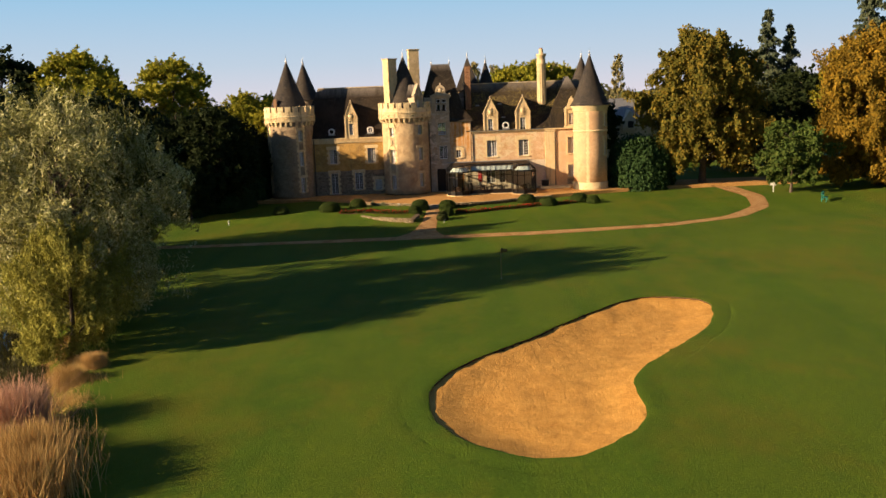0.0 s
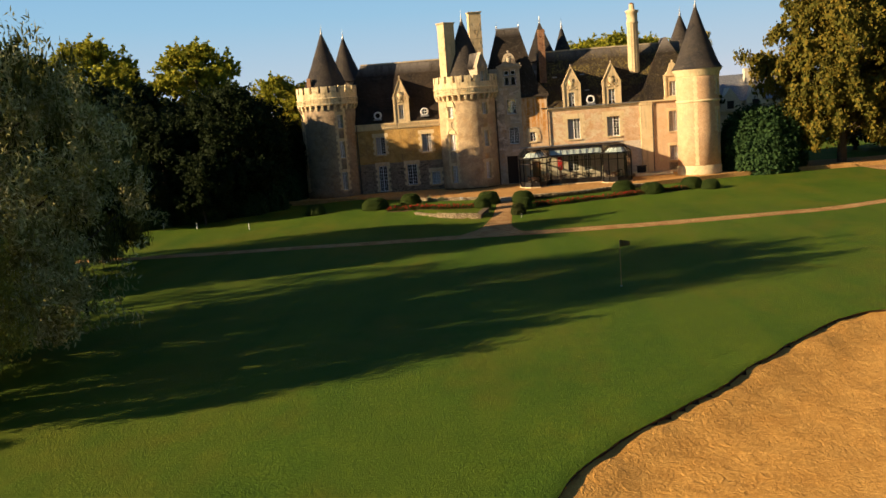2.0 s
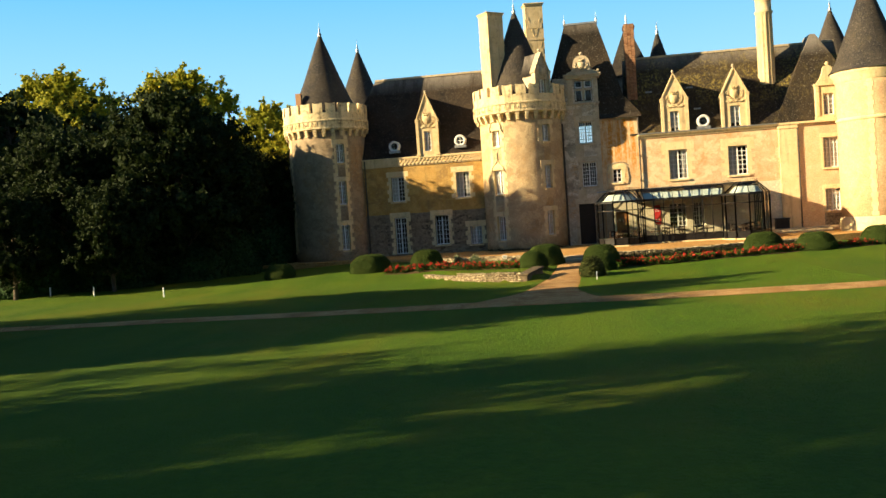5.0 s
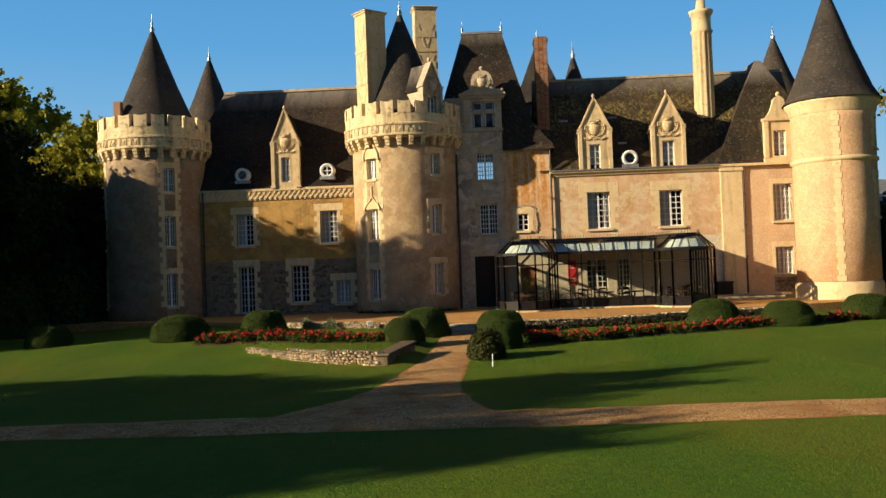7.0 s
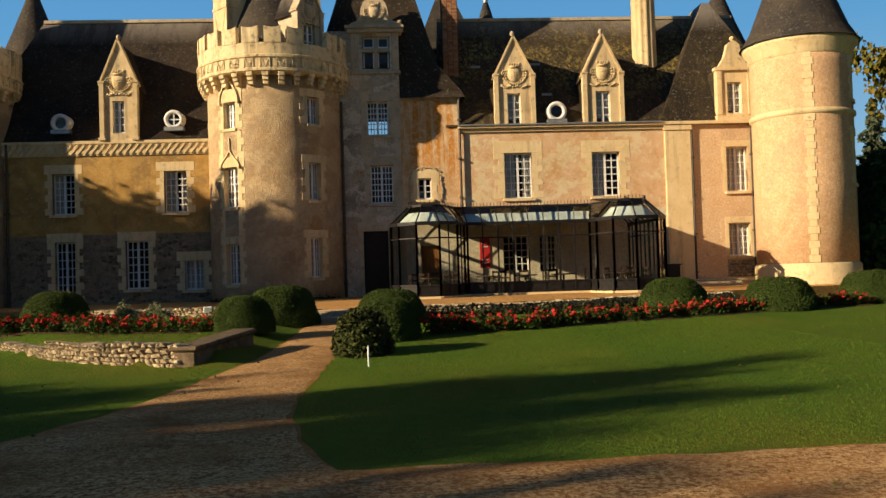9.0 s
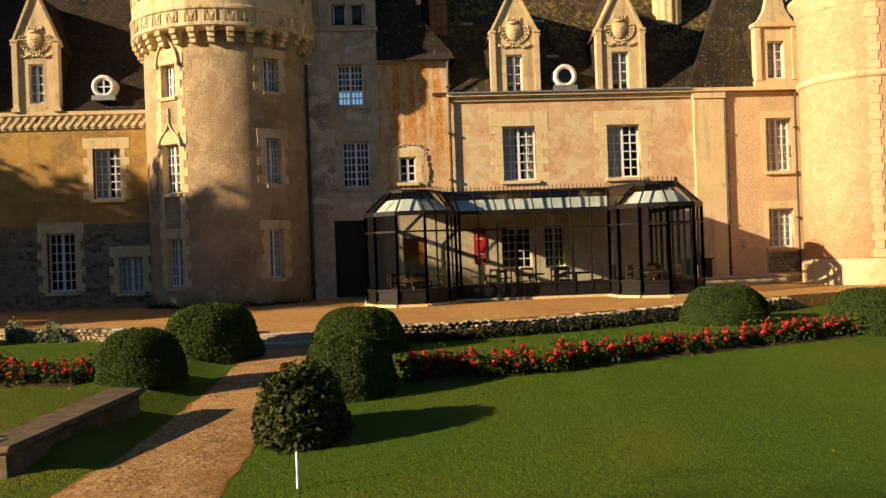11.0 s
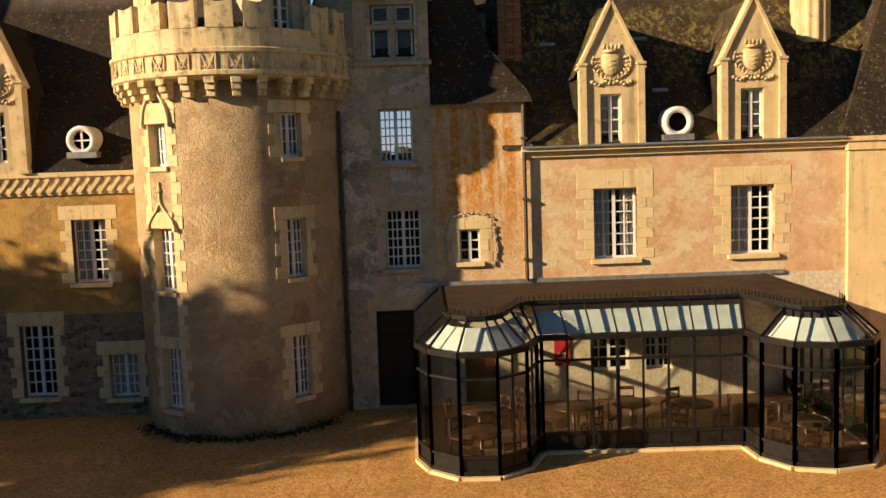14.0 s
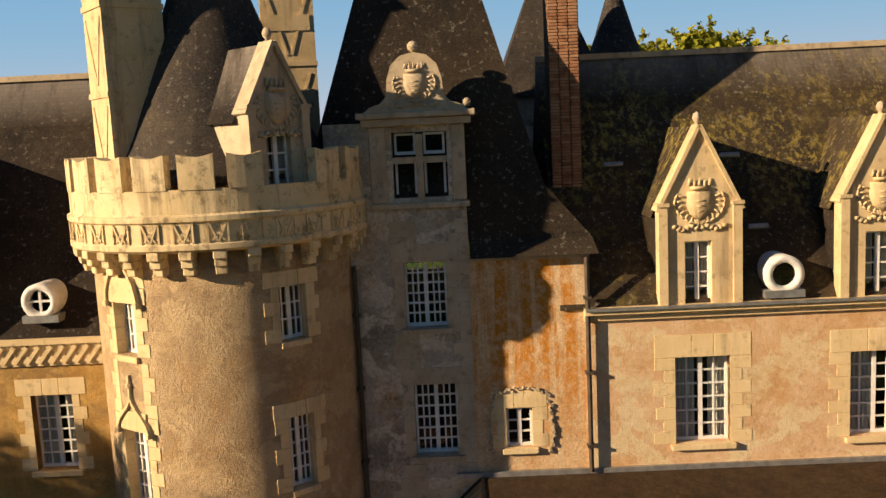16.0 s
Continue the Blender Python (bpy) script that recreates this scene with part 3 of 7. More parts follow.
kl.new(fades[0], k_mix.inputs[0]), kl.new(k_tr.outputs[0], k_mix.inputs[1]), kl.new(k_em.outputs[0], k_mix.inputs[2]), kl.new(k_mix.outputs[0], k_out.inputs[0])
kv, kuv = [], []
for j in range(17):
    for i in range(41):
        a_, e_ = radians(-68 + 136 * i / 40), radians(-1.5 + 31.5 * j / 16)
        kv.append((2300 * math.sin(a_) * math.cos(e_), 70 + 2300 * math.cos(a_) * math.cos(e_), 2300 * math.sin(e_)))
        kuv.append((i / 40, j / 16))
tagged(raw("backdrop", kv, [(j * 41 + i, j * 41 + i + 1, (j + 1) * 41 + i + 1, (j + 1) * 41 + i) for j in range(16) for i in range(40)], SKYLINE, smooth=True, uvs=kuv), "added glowing sheet painted as clear pale blue morning sky, hazy at the horizon", "sky", kind="structure")

# lake
lake = raw("water", [(-300, -60, -1.15), (2, -60, -1.15), (2, 66, -1.15), (-300, 66, -1.15)], [(0, 1, 2, 3)], Mat("dark_lake_water", 0.06, spec=0.6).color((0.012, 0.012, 0.008)))
tagged(lake, "dark brown lake water beside the lawn", "water", kind="structure")


def ribbon(name, line, mat, label, lift=0.03, cut=0.4):
    """A path on the ground: line of (x, y, half width)."""
    v, f, pts = [], [], []
    for (a, b, w), (c, d, u) in zip(line, line[1:]):
        n = max(2, int(math.hypot(c - a, d - b) / cut))
        pts += [(a + (c - a) * k / n, b + (d - b) * k / n, w + (u - w) * k / n) for k in range(n)]
    pts.append(line[-1])
    for _ in range(18):
        pts = [pts[0]] + [tuple((p[k] + 2 * q[k] + r[k]) / 4 for k in range(3)) for p, q, r in zip(pts, pts[1:], pts[2:])] + [pts[-1]]
    m = 6
    for i, (x, y, w) in enumerate(pts):
        p, q = pts[max(0, i - 1)], pts[min(len(pts) - 1, i + 1)]
        d = Vector((q[0] - p[0], q[1] - p[1])).normalized()
        for k in range(m + 1):
            s = (2 * k / m - 1) * (w + (0.10 * noise.noise((x * 1.3, y * 1.3, k)) + 0.07 * noise.noise((x * 4.1, y * 4.1, k + lift * 90)) if k in (0, m) else 0))
            X, Y = x - d.y * s, y + d.x * s
            v.append((X, Y, lawn_z(X, Y) + lift * (1 if 0 < k < m else 0.3)))
    for i in range(len(pts) - 1):
        for k in range(m):
            a = i * (m + 1) + k
            f.append((a, a + m + 1, a + m + 2, a + 1))
    return tagged(raw(name, v, f, mat, smooth=True), label, "path", kind="structure")


ACROSS = [(-34, 81.5, 0.75), (-20, 80.9, 0.75), (-8, 81.1, 0.8), (-2, 81.1, 0.95), (8, 81.1, 0.9), (22, 83.2, 0.85), (29.5, 87.5, 0.85), (34.5, 94, 0.9), (36.6, 102, 1.0), (36.3, 112, 1.2)]
ribbon("path_across", ACROSS, PATH, "pale gravel path curving across the lawn")
UP = [(-2.0, 81.8, 2.3), (-1.8, 83.6, 1.35), (-1.7, 86.5, 1.0), (-1.45, 90, 0.85), (-1.1, 96, 0.72), (-0.95, 102.6, 0.68)]
ribbon("path_up", UP, PATH, "pale gravel path rising to the terrace", 0.024)
VERGE = Mat("orange_sandy_soil", 0.95, spec=0.1)
VERGE.color(VERGE.ramp(VERGE.noise(5, 6, 0.7), (0.3, (0.20, 0.085, 0.022)), (0.7, (0.42, 0.20, 0.06)))).bump(VERGE.noise(16, 4), 0.5, 0.02)
ribbon("path_verge", [(x, y, w + 0.05) for x, y, w in UP], VERGE, "strip of orange sandy soil beside the path", 0.012)
ribbon("path_verge", [(x, y, w + 0.03) for x, y, w in ACROSS], VERGE, "narrow strip of sandy soil beside the path", 0.010)

# terrace
tv, tf, tx = [], [], list(np.arange(-30, 46.1, 0.5))
for x in tx:
    e = terrace_edge(x)
    for k, y in enumerate((e, e + 0.02, *np.linspace(e + 1, 119, 9))):
        tv.append((x, y, -0.75 if k == 0 else 0.02 * noise.noise((x * 0.5, y * 0.5, 9)) * (k > 1)))
for i in range(len(tx) - 1):
    for k in range(10):
        a = i * 11 + k
        tf.append((a, a + 11, a + 12, a + 1))
tagged(raw("terrace", tv, tf, GRAVEL, smooth=False), "orange gravel forecourt terrace of the chateau", "forecourt", kind="structure")

# ---- chateau ----
YR, YL, YT, YO = 115.58, 116.12, 115.68, 115.64     # faces of the right wing, left wing, stair turret, rust-streaked bay
TC, TL, TR = (-4.28, 116.25, 3.06), (-19.46, 116.85, 2.98), (19.36, 113.0, 2.12)   # round towers: centre and radius
chateau = tagged(empty("chateau"), "cream and ochre stone chateau with three round towers and slate roofs", "castle")


def flat(y0):
    return lambda u, z, d: (u, y0 + d, z)


def round_(c):
    return lambda u, z, d: (c[0] + (c[2] - d) * math.sin(u), c[1] - (c[2] - d) * math.cos(u), z)


def on_flat(x, y0, z):
    return pose(x, y0, z)


def on_round(c, a, z):
    return pose(c[0] + c[2] * math.sin(a), c[1] - c[2] * math.cos(a), z, 0, 0, math.degrees(a))


bm = bmesh.new()
box(bm, -0.5, 0.5, -0.5, 0.5, -0.5, 0.5, bevel=0.018)
stone_mesh = bpy.data.meshes.new("quoin_stone")
bm.to_mesh(stone_mesh)
bm.free()
stone_dark = stone_mesh.copy()
stone_mesh.materials.append(TUFA.m)
stone_dark.materials.append(TUFA_DARK.m)
stone_rough = stone_mesh.copy()
stone_rough.materials.clear()
stone_rough.materials.append(TUFA_DARK.m)
bm = bmesh.new()
bmesh.ops.create_grid(bm, x_segments=1, y_segments=1, size=0.5, matrix=pose(0, 0, 0, 90))
pane_mesh = bpy.data.meshes.new("pane")
bm.to_mesh(pane_mesh)
bm.free()
pane_mesh.materials.append(PANE)


def block(name, mesh, parent, m, x0, x1, y0, y1, z0, z1):
    ob = new(name, mesh)
    ob.parent = parent
    ob.matrix_basis = m @ Matrix.Translation(((x0 + x1) / 2, (y0 + y1) / 2, (z0 + z1) / 2)) @ Matrix.Diagonal((x1 - x0, y1 - y0, z1 - z0, 1))
    return ob


def window(m, w, h, cols=2, rows=5, leaves=2, recess=0.24, back="", label=""):
    """A white casement at m (middle of the sill, wall face), with its panes."""
    bm = bmesh.new()
    f, y0, y1 = 0.055, recess, recess + 0.07
    box(bm, -w / 2, -w / 2 + f, y0, y1, 0, h), box(bm, w / 2 - f, w / 2, y0, y1, 0, h)
    box(bm, -w / 2 + f, w / 2 - f, y0, y1, 0, f * 1.4), box(bm, -w / 2 + f, w / 2 - f, y0, y1, h - f, h)
    lw = (w - 2 * f) / leaves
    for k in range(1, leaves):
        x = -w / 2 + f + k * lw
        box(bm, x - 0.05, x + 0.05, y0 - 0.01, y1, f * 1.4, h - f)
    panes = []
    for k in range(leaves):
        a, b = -w / 2 + f + k * lw + (0.05 if k else 0), -w / 2 + f + (k + 1) * lw - (0.05 if k < leaves - 1 else 0)
        for c in range(1, cols):
            x = a + (b - a) * c / cols
            box(bm, x - 0.019, x + 0.019, y0 + 0.005, y1 - 0.01, f * 1.4, h - f)
        zz = np.linspace(f * 1.4, h - f, rows + 1)
        for z in zz[1:-1]:
            box(bm, a, b, y0 + 0.008, y1 - 0.012, z - 0.019, z + 0.019)
        for c in range(cols):
            for r in range(rows):
                panes.append((a + (b - a) * c / cols, a + (b - a) * (c + 1) / cols, zz[r], zz[r + 1]))
    ob = link("window", bm, WHITE, chateau, label or "white-painted casement window with small panes")
    ob.matrix_basis = m
    for a, b, c, d in panes:
        p = new("pane", pane_mesh)
        p.parent = ob
        p.matrix_basis = pose((a + b) / 2, y1 - 0.03, (c + d) / 2, random.uniform(-1.2, 1.2), 0, random.uniform(-1.2, 1.2)) @ Matrix.Diagonal((b - a, 1, d - c, 1))
    for lo, hi in {"curtain": ((0, 1),), "drawn": ((0, 0.42), (0.66, 1)), "half": ((0, 0.5),)}.get(back, ()):
        bm = bmesh.new()
        n = 16
        vs = [[bm.verts.new((-w / 2 + w * (lo + (hi - lo) * i / n), y1 + 0.06 + 0.025 * math.sin(i * 2.1), z)) for i in range(n + 1)] for z in (0.05, h - 0.05)]
        for i in range(n):
            bm.faces.new((vs[0][i], vs[0][i + 1], vs[1][i + 1], vs[1][i]))
        link("curtain", bm, CURTAIN, ob, "pale net curtain")
    return ob


def bent(m, c, x):
    """The pose on a round wall x metres along from m; on a flat wall m moved by x."""
    if not c:
        return m @ Matrix.Translation((x, 0, 0))
    a = math.atan2(m[1][0], m[0][0]) + x / c[2]
    return on_round(c, a, m.translation.z)


def surround(m, w, h, mesh=None, curve=None, side=True, head=0.42, sill=True, stone=0.31, wide=(0.36, 0.2), proud=0.006):
    """Dressed stones round an opening: toothed jambs, a lintel in three stones, a sill."""
    mesh = mesh or stone_mesh
    n = max(3, round(h / stone))
    for s in (-1, 1):
        for i in range(n):
            u = wide[i % 2] + random.uniform(-0.03, 0.03)
            block("quoin_stone", mesh, chateau, bent(m, curve, s * (w + u) / 2), -u / 2, u / 2, -proud - random.uniform(0, 0.006), 0.22, h * i / n + 0.003, h * (i + 1) / n - 0.003)
    if head:
        e = w / 2 + wide[0]
        cuts = [-e, -w * 0.2, w * 0.2, e]
        for a, b in zip(cuts, cuts[1:]):
            u = (b - a) / 2 - 0.004
            block("lintel_stone", mesh, chateau, bent(m, curve, (a + b) / 2), -u, u, -proud - 0.006, 0.22, h + 0.004, h + head)
    if sill:
        block("sill", mesh, chateau, m, -w / 2 - (0.03 if curve else 0.12), w / 2 + (0.03 if curve else 0.12), -0.06 if curve else -0.12, 0.3, -0.13, -0.005)


def opening(c, x0, x1, z0, z1):
    return (x0, x1, z0, z1)


# left wing
LW = dict(left=(-14.35, -13.37, 4.15, 6.02), french=(-14.29, -13.40, 0.12, 2.89), upper=(-9.37, -8.35, 4.14, 6.06), tall=(-11.16, -10.15, 0.66, 2.88), small=(-8.53, -7.67, 0.55, 1.9))
LW = {k: (0.57 + (p - 0.57) * 1.0055, 0.57 + (q - 0.57) * 1.0055, r, s) for k, (p, q, r, s) in LW.items()}
holed("wall_left_wing", [-18.5, -3], [3.2, 7.5], [h for h in LW.values() if h[3] > 3.2], flat(YL), 0.6, RENDER_OCHRE, chateau, "yellow ochre rendered wall")
holed("wall_left_base", [-18.5, -3], [-0.3, 3.2], [h for h in LW.values() if h[3] < 3.2], flat(YL), 0.6, RENDER_RUBBLE, chateau, "grey rubble base wall with patches of render")
for k, (a, b, c, d) in LW.items():
    m = on_flat((a + b) / 2, YL, c)
    window(m, b - a, d - c, 2, {"left": 6, "french": 7, "upper": 6, "tall": 6, "small": 4}[k], back={"left": "half", "upper": "drawn", "small": "curtain"}.get(k, ""))
    surround(m, b - a, d - c, stone_mesh, sill=k != "french")
# frieze with hanging leaf pattern under the left eave
boxes("cornice", [(-18.4, -6.4, YL - 0.14, YL + 0.1, 7.36, 7.5), (-18.4, -6.4, YL - 0.06, YL + 0.05, 6.82, 7.36)], TUFA, chateau, "cream stone eave cornice")
bm = bmesh.new()
for i, x in enumerate(np.arange(-16.4, -7.2, 0.3)):
    box(bm, -0.045, 0.045, YL - 0.13, YL - 0.05, -0.27, 0.27, m=pose(float(x), 0, 7.1, 0, 38, 0))
    box(bm, -0.05, 0.05, YL - 0.12, YL - 0.05, -0.1, 0.1, m=pose(float(x) - 0.16, 0, 6.98, 0, 38, 0))
link("frieze", bm, TUFA, chateau, "carved cream stone frieze of slanting leaves")

# right wing
RW = dict(w1=(6.28, 7.58, 4.34, 6.46), w2=(10.42, 11.74, 4.34, 6.42), up=(16.88, 17.90, 4.41, 6.53), low=(16.88, 17.91, 1.35, 2.91), inner=(6.1, 7.3, 0.9, 2.6), inner2=(7.8, 8.6, 0.9, 2.6))
holed("wall_right_wing", [4.2, 13.9], [3.75, 7.6], [RW["w1"], RW["w2"]], flat(YR), 0.6, RENDER_PINK, chateau, "pinkish roughcast rendered wall")
holed("wall_conservatory_back", [1.6, 13.9], [-0.3, 3.75], [RW["inner"], RW["inner2"], (2.3, 3.2, 0.05, 2.25)], flat(YR), 0.6, RENDER_INNER, chateau, "cream painted wall inside the conservatory")
holed("wall_right_pavilion", [13.9, 19.5], [-0.3, 7.6], [RW["up"], RW["low"]], flat(YR), 0.6, RENDER_SMOOTH, chateau, "warm rendered wall")
for k, (a, b, c, d) in RW.items():
    m = on_flat((a + b) / 2, YR, c)
    window(m, b - a, d - c, 2, 6 if k in ("w1", "w2", "up") else 5, back={"w1": "drawn", "w2": "half", "up": "curtain", "low": "curtain"}.get(k, ""))
    if k in ("w1", "w2"):
        surround(m, b - a, d - c, head=0.55, wide=(0.5, 0.3))
    elif k in ("up", "low"):
        surround(m, b - a, d - c, wide=(0.2, 0.2), head=0.3, stone=0.6)
boxes("pilaster", [(13.91, 15.13, YR - 0.14, YR + 0.1, 0, 7.6), (13.85, 15.2, YR - 0.2, YR + 0.1, 7.35, 7.62)], TUFA, chateau, "flat cream stone pilaster", bevel=0.01)
boxes("cornice", [(4.15, 13.9, YR - 0.10, YR + 0.2, 7.45, 7.62), (4.15, 19.0, YR - 0.26, YR + 0.2, 7.62, 7.76)], TUFA, chateau, "cream stone eave cornice")
boxes("gutter", [(4.15, 13.75, YR - 0.34, YR - 0.24, 7.72, 7.78)], ZINC, chateau, "thin grey zinc eave gutter")
boxes("inner_door", [(2.3, 3.2, YR + 0.2, YR + 0.27, 0.05, 2.25), (2.38, 3.12, YR + 0.18, YR + 0.2, 0.2, 1.0), (2.38, 3.12, YR + 0.18, YR + 0.2, 1.15, 2.1)], WOOD, chateau, "orange-brown panelled wooden door")
bm = bmesh.new()
bmesh.ops.create_cone(bm, cap_ends=True, segments=24, radius1=0.2, radius2=0.2, depth=0.08, matrix=pose(15.95, YR - 0.03, 1.55, 90))
bmesh.ops.create_cone(bm, cap_ends=True, segments=24, radius1=0.12, radius2=0.12, depth=0.1, matrix=pose(15.95, YR - 0.04, 1.55, 90))
link("oculus", bm, [TUFA], chateau, "small round stone-framed vent")

# stair turret and the rust-streaked bay beside it
TU = dict(door=(-0.36, 0.79, 0.05, 3.0), w2=(0.05, 1.09, 4.27, 6.04), w1=(-0.04, 0.95, 7.43, 9.02), cross=(-0.17, 1.10, 10.53, 12.05))
holed("wall_turret", [-1.75, 1.5], [-0.3, 12.3], list(TU.values()), flat(YT), 0.55, RENDER_GREY, chateau, "weathered grey stone stair turret wall")
for k in ("w1", "w2"):
    a, b, c, d = TU[k]
    m = on_flat((a + b) / 2, YT, c)
    window(m, b - a, d - c, 3, 6)
    surround(m, b - a, d - c, stone_dark, wide=(0.3, 0.24), proud=0.012)
surround(on_flat(0.22, YT, 0.05), 1.14, 2.95, stone_dark, sill=False, wide=(0.26, 0.2))
for i in range(31):                                     # toothed corner stones up the turret
    z, u = 0.1 + 0.33 * i, (0.42, 0.26)[i % 2] + random.uniform(-0.03, 0.04)
    if z + 0.32 < 10.28:
        block("quoin_stone", stone_dark, chateau, on_flat(1.5, YT, z), -u, 0.004, -0.012 - random.uniform(0, 0.008), 0.2, 0.003, 0.325)
    if 9.2 < z < 9.9 or 6.3 < z < 7.1 or 3.3 < z < 4.0:
        block("quoin_stone", stone_dark, chateau, on_flat(0.5, YT, z), -0.75 - u * 0.3, -0.3 + u * 0.2, -0.012 - random.uniform(0, 0.008), 0.2, 0.003, 0.325)
for x0, x1 in ((-0.35, 0.22), (0.225, 0.79)):
    leaf_ = boxes("door_leaf", [(x0, x1, YT + 0.22, YT + 0.3, 0.05, 3.0)], DOOR_DARK, chateau, "leaf of a tall dark oak double door")
    for z0, z1 in ((0.2, 1.1), (1.25, 2.2), (2.35, 2.85)):
        boxes("door_panel", [(x0 + 0.07, x1 - 0.07, YT + 0.19, YT + 0.22, z0, z1)], DOOR_DARK, leaf_)
a, b, c, d = TU["cross"]
window(on_flat((a + b) / 2 - 0.34, YT, c), 0.5, 0.85, 1, 1, 1, 0.2), window(on_flat((a + b) / 2 + 0.34, YT, c), 0.5, 0.85, 1, 1, 1, 0.2)
window(on_flat((a + b) / 2 - 0.34, YT, c + 1.0), 0.5, 0.5, 1, 1, 1, 0.2), window(on_flat((a + b) / 2 + 0.34, YT, c + 1.0), 0.5, 0.5, 1, 1, 1, 0.2)
boxes("stone_cross", [(0.38, 0.54, YT - 0.03, YT + 0.25, 10.48, 12.0), (-0.17, 0.379, YT - 0.02, YT + 0.25, 11.33, 11.48), (0.541, 1.09, YT - 0.02, YT + 0.25, 11.33, 11.48)], TUFA_DARK, chateau, "stone cross mullion")
boxes("turret_mouldings", [(-0.75, 1.58, YT - 0.1, YT + 0.2, 10.28, 10.42), (-0.7, -0.3, YT - 0.05, YT + 0.1, 10.43, 12.2), (1.2, 1.52, YT - 0.05, YT + 0.1, 10.43, 12.2), (-0.85, 1.68, YT - 0.18, YT + 0.9, 12.2, 12.38), (-0.95, 1.78, YT - 0.28, YT + 0.9, 12.38, 12.52)], TUFA_DARK, chateau, "weathered stone mouldings", bevel=0.02)
boxes("turret_cheeks", [(-0.75, -0.45, YT + 0.01, YT + 5, 9.0, 12.25), (1.2, 1.5, YT + 0.02, YT + 5, 9.0, 12.25)], RENDER_GREY, chateau)
SW = (2.24, 2.86, 4.4, 5.38)
holed("wall_rust_bay", [1.5, 4.2], [-0.3, 3.75, 9.1], [SW, (1.6, 4.2, -0.3, 3.75)], flat(YO), 0.55, RENDER_RUST, chateau, "pale rendered wall with rust streaks")
m = on_flat(2.55, YO, 4.4)
window(m, 0.62, 0.98, 1, 3, 2, 0.12)
surround(m, 0.62, 0.98, wide=(0.36, 0.24), stone=0.33)
for i in range(46):                                     # rough ring of broken stones round the small window
    a = radians(-128 + 256 * i / 45)
    k = 1 / max(abs(math.sin(a)) ** 4 + abs(math.cos(a)) ** 4, 0.1) ** 0.25
    p = (2.58 + (0.74 + random.uniform(-0.04, 0.05)) * k * math.sin(a), YO, 4.92 + (0.92 + random.uniform(-0.05, 0.05)) * k * math.cos(a))
    w, h = random.uniform(0.03, 0.055), random.uniform(0.02, 0.045)
    block("arch_stone", stone_rough, chateau, pose(*p, random.uniform(-12, 12), math.degrees(a) + random.uniform(-35, 35), random.uniform(-15, 15)), -w, w, -random.uniform(0.03, 0.07), 0.05, -h, h)
boxes("cornice", [(1.5, 4.3, YO - 0.12, YO + 0.2, 8.98, 9.12)], TUFA_DARK, chateau, "stone eave cornice")
holed("wall_left_end", [0, 12], [-0.3, 7.5], [], lambda u, z, d: (-18.6 + d, 116.2 + u, z), 0.5, RENDER_OCHRE, chateau)
boxes("wall_back", [(-19, 21, 123.6, 124.0, -0.3, 7.6)], RENDER_PINK, chateau, "rendered back wall")
boxes("wall_right_end", [(20.6, 21, 113.5, 123.6, -0.3, 7.6)], RENDER_SMOOTH, chateau)
boxes("pavilion_side_walls", [(4.0, 4.2, YO + 0.56, 123, 7.0, 9.1), (-3.2, -1.76, YT + 0.1, YT + 0.5, -0.3, 9.1)], RENDER_GREY, chateau)
# added floor and partition, coloured near black as room shade behind the windows
boxes("inner_floor", [(-18, 20.5, 116.6, 123.5, 3.3, 3.5)], UNLIT_ROOM, chateau, "floor between the storeys, near black for the unlit rooms")
boxes("inner_partition", [(-18, 20.5, 118.6, 118.8, -0.2, 7.4)], UNLIT_ROOM, chateau, "added inner wall, near black for the unlit rooms")


# round towers
def tower(name, c, z1, wins, mat, label, seg=72, sides=(-180, 180)):
    us = [radians(sides[0] + (sides[1] - sides[0]) * i / seg) for i in range(seg + 1)]
    hs = [(a - w / 2 / c[2], a + w / 2 / c[2], z, z + h) for a, z, w, h in wins]
    return holed(name, us, [-0.3, z1], hs, round_(c), 0.5, mat, chateau, label, True)


WC = [(radians(-34), 0.75, 0.78, 1.75), (radians(-34), 4.1, 0.82, 1.75), (radians(-34), 7.55, 0.7, 1.15), (radians(39), 0.95, 0.62, 1.75), (radians(39), 4.35, 0.62, 1.65), (radians(39), 7.7, 0.66, 1.2)]
WL = [(radians(a), z, 0.62, h) for a in (34, -62) for z, h in ((0.75, 1.9), (4.2, 1.75), (7.35, 1.4))]
WR = [(radians(58), 7.95, 0.8, 1.6), (radians(58), 4.3, 0.8, 2.1)]
tower("tower_wall", TC, 9.9, WC, RENDER_TOWER, "roughcast round tower wall")
# left tower: darker render colour carries part of the tree shade
tower("tower_wall", TL, 9.8, WL, RENDER_BROWN_SHADE, "grey-brown roughcast round tower wall with tree shade in its colour")
tower("tower_wall", TR, 10.2, WR, RENDER_PEACH, "smooth pinkish round tower wall")
for c, ws in ((TC, WC), (TL, WL), (TR, WR)):
    for a, z, w, h in ws:
        m = on_round(c, a, z)
        window(m, w, h, 2, 5 if h > 1.5 else 3, 2 if w > 0.56 else 1)
        surround(m, w, h, curve=c, head=0.34, wide=(0.34, 0.2), proud=0.009)
        if c is TL or (c is TC and a < 0):                    # the dressed strip goes on between the storeys
            for i in range(4):
                for s in (-1, 1):
                    u = (0.34, 0.2)[i % 2]
                    block("quoin_stone", stone_mesh, chateau, bent(m, c, s * (w + u) / 2), -u / 2, u / 2, -0.009, 0.2, h + 0.36 + i * 0.3, h + 0.65 + i * 0.3)

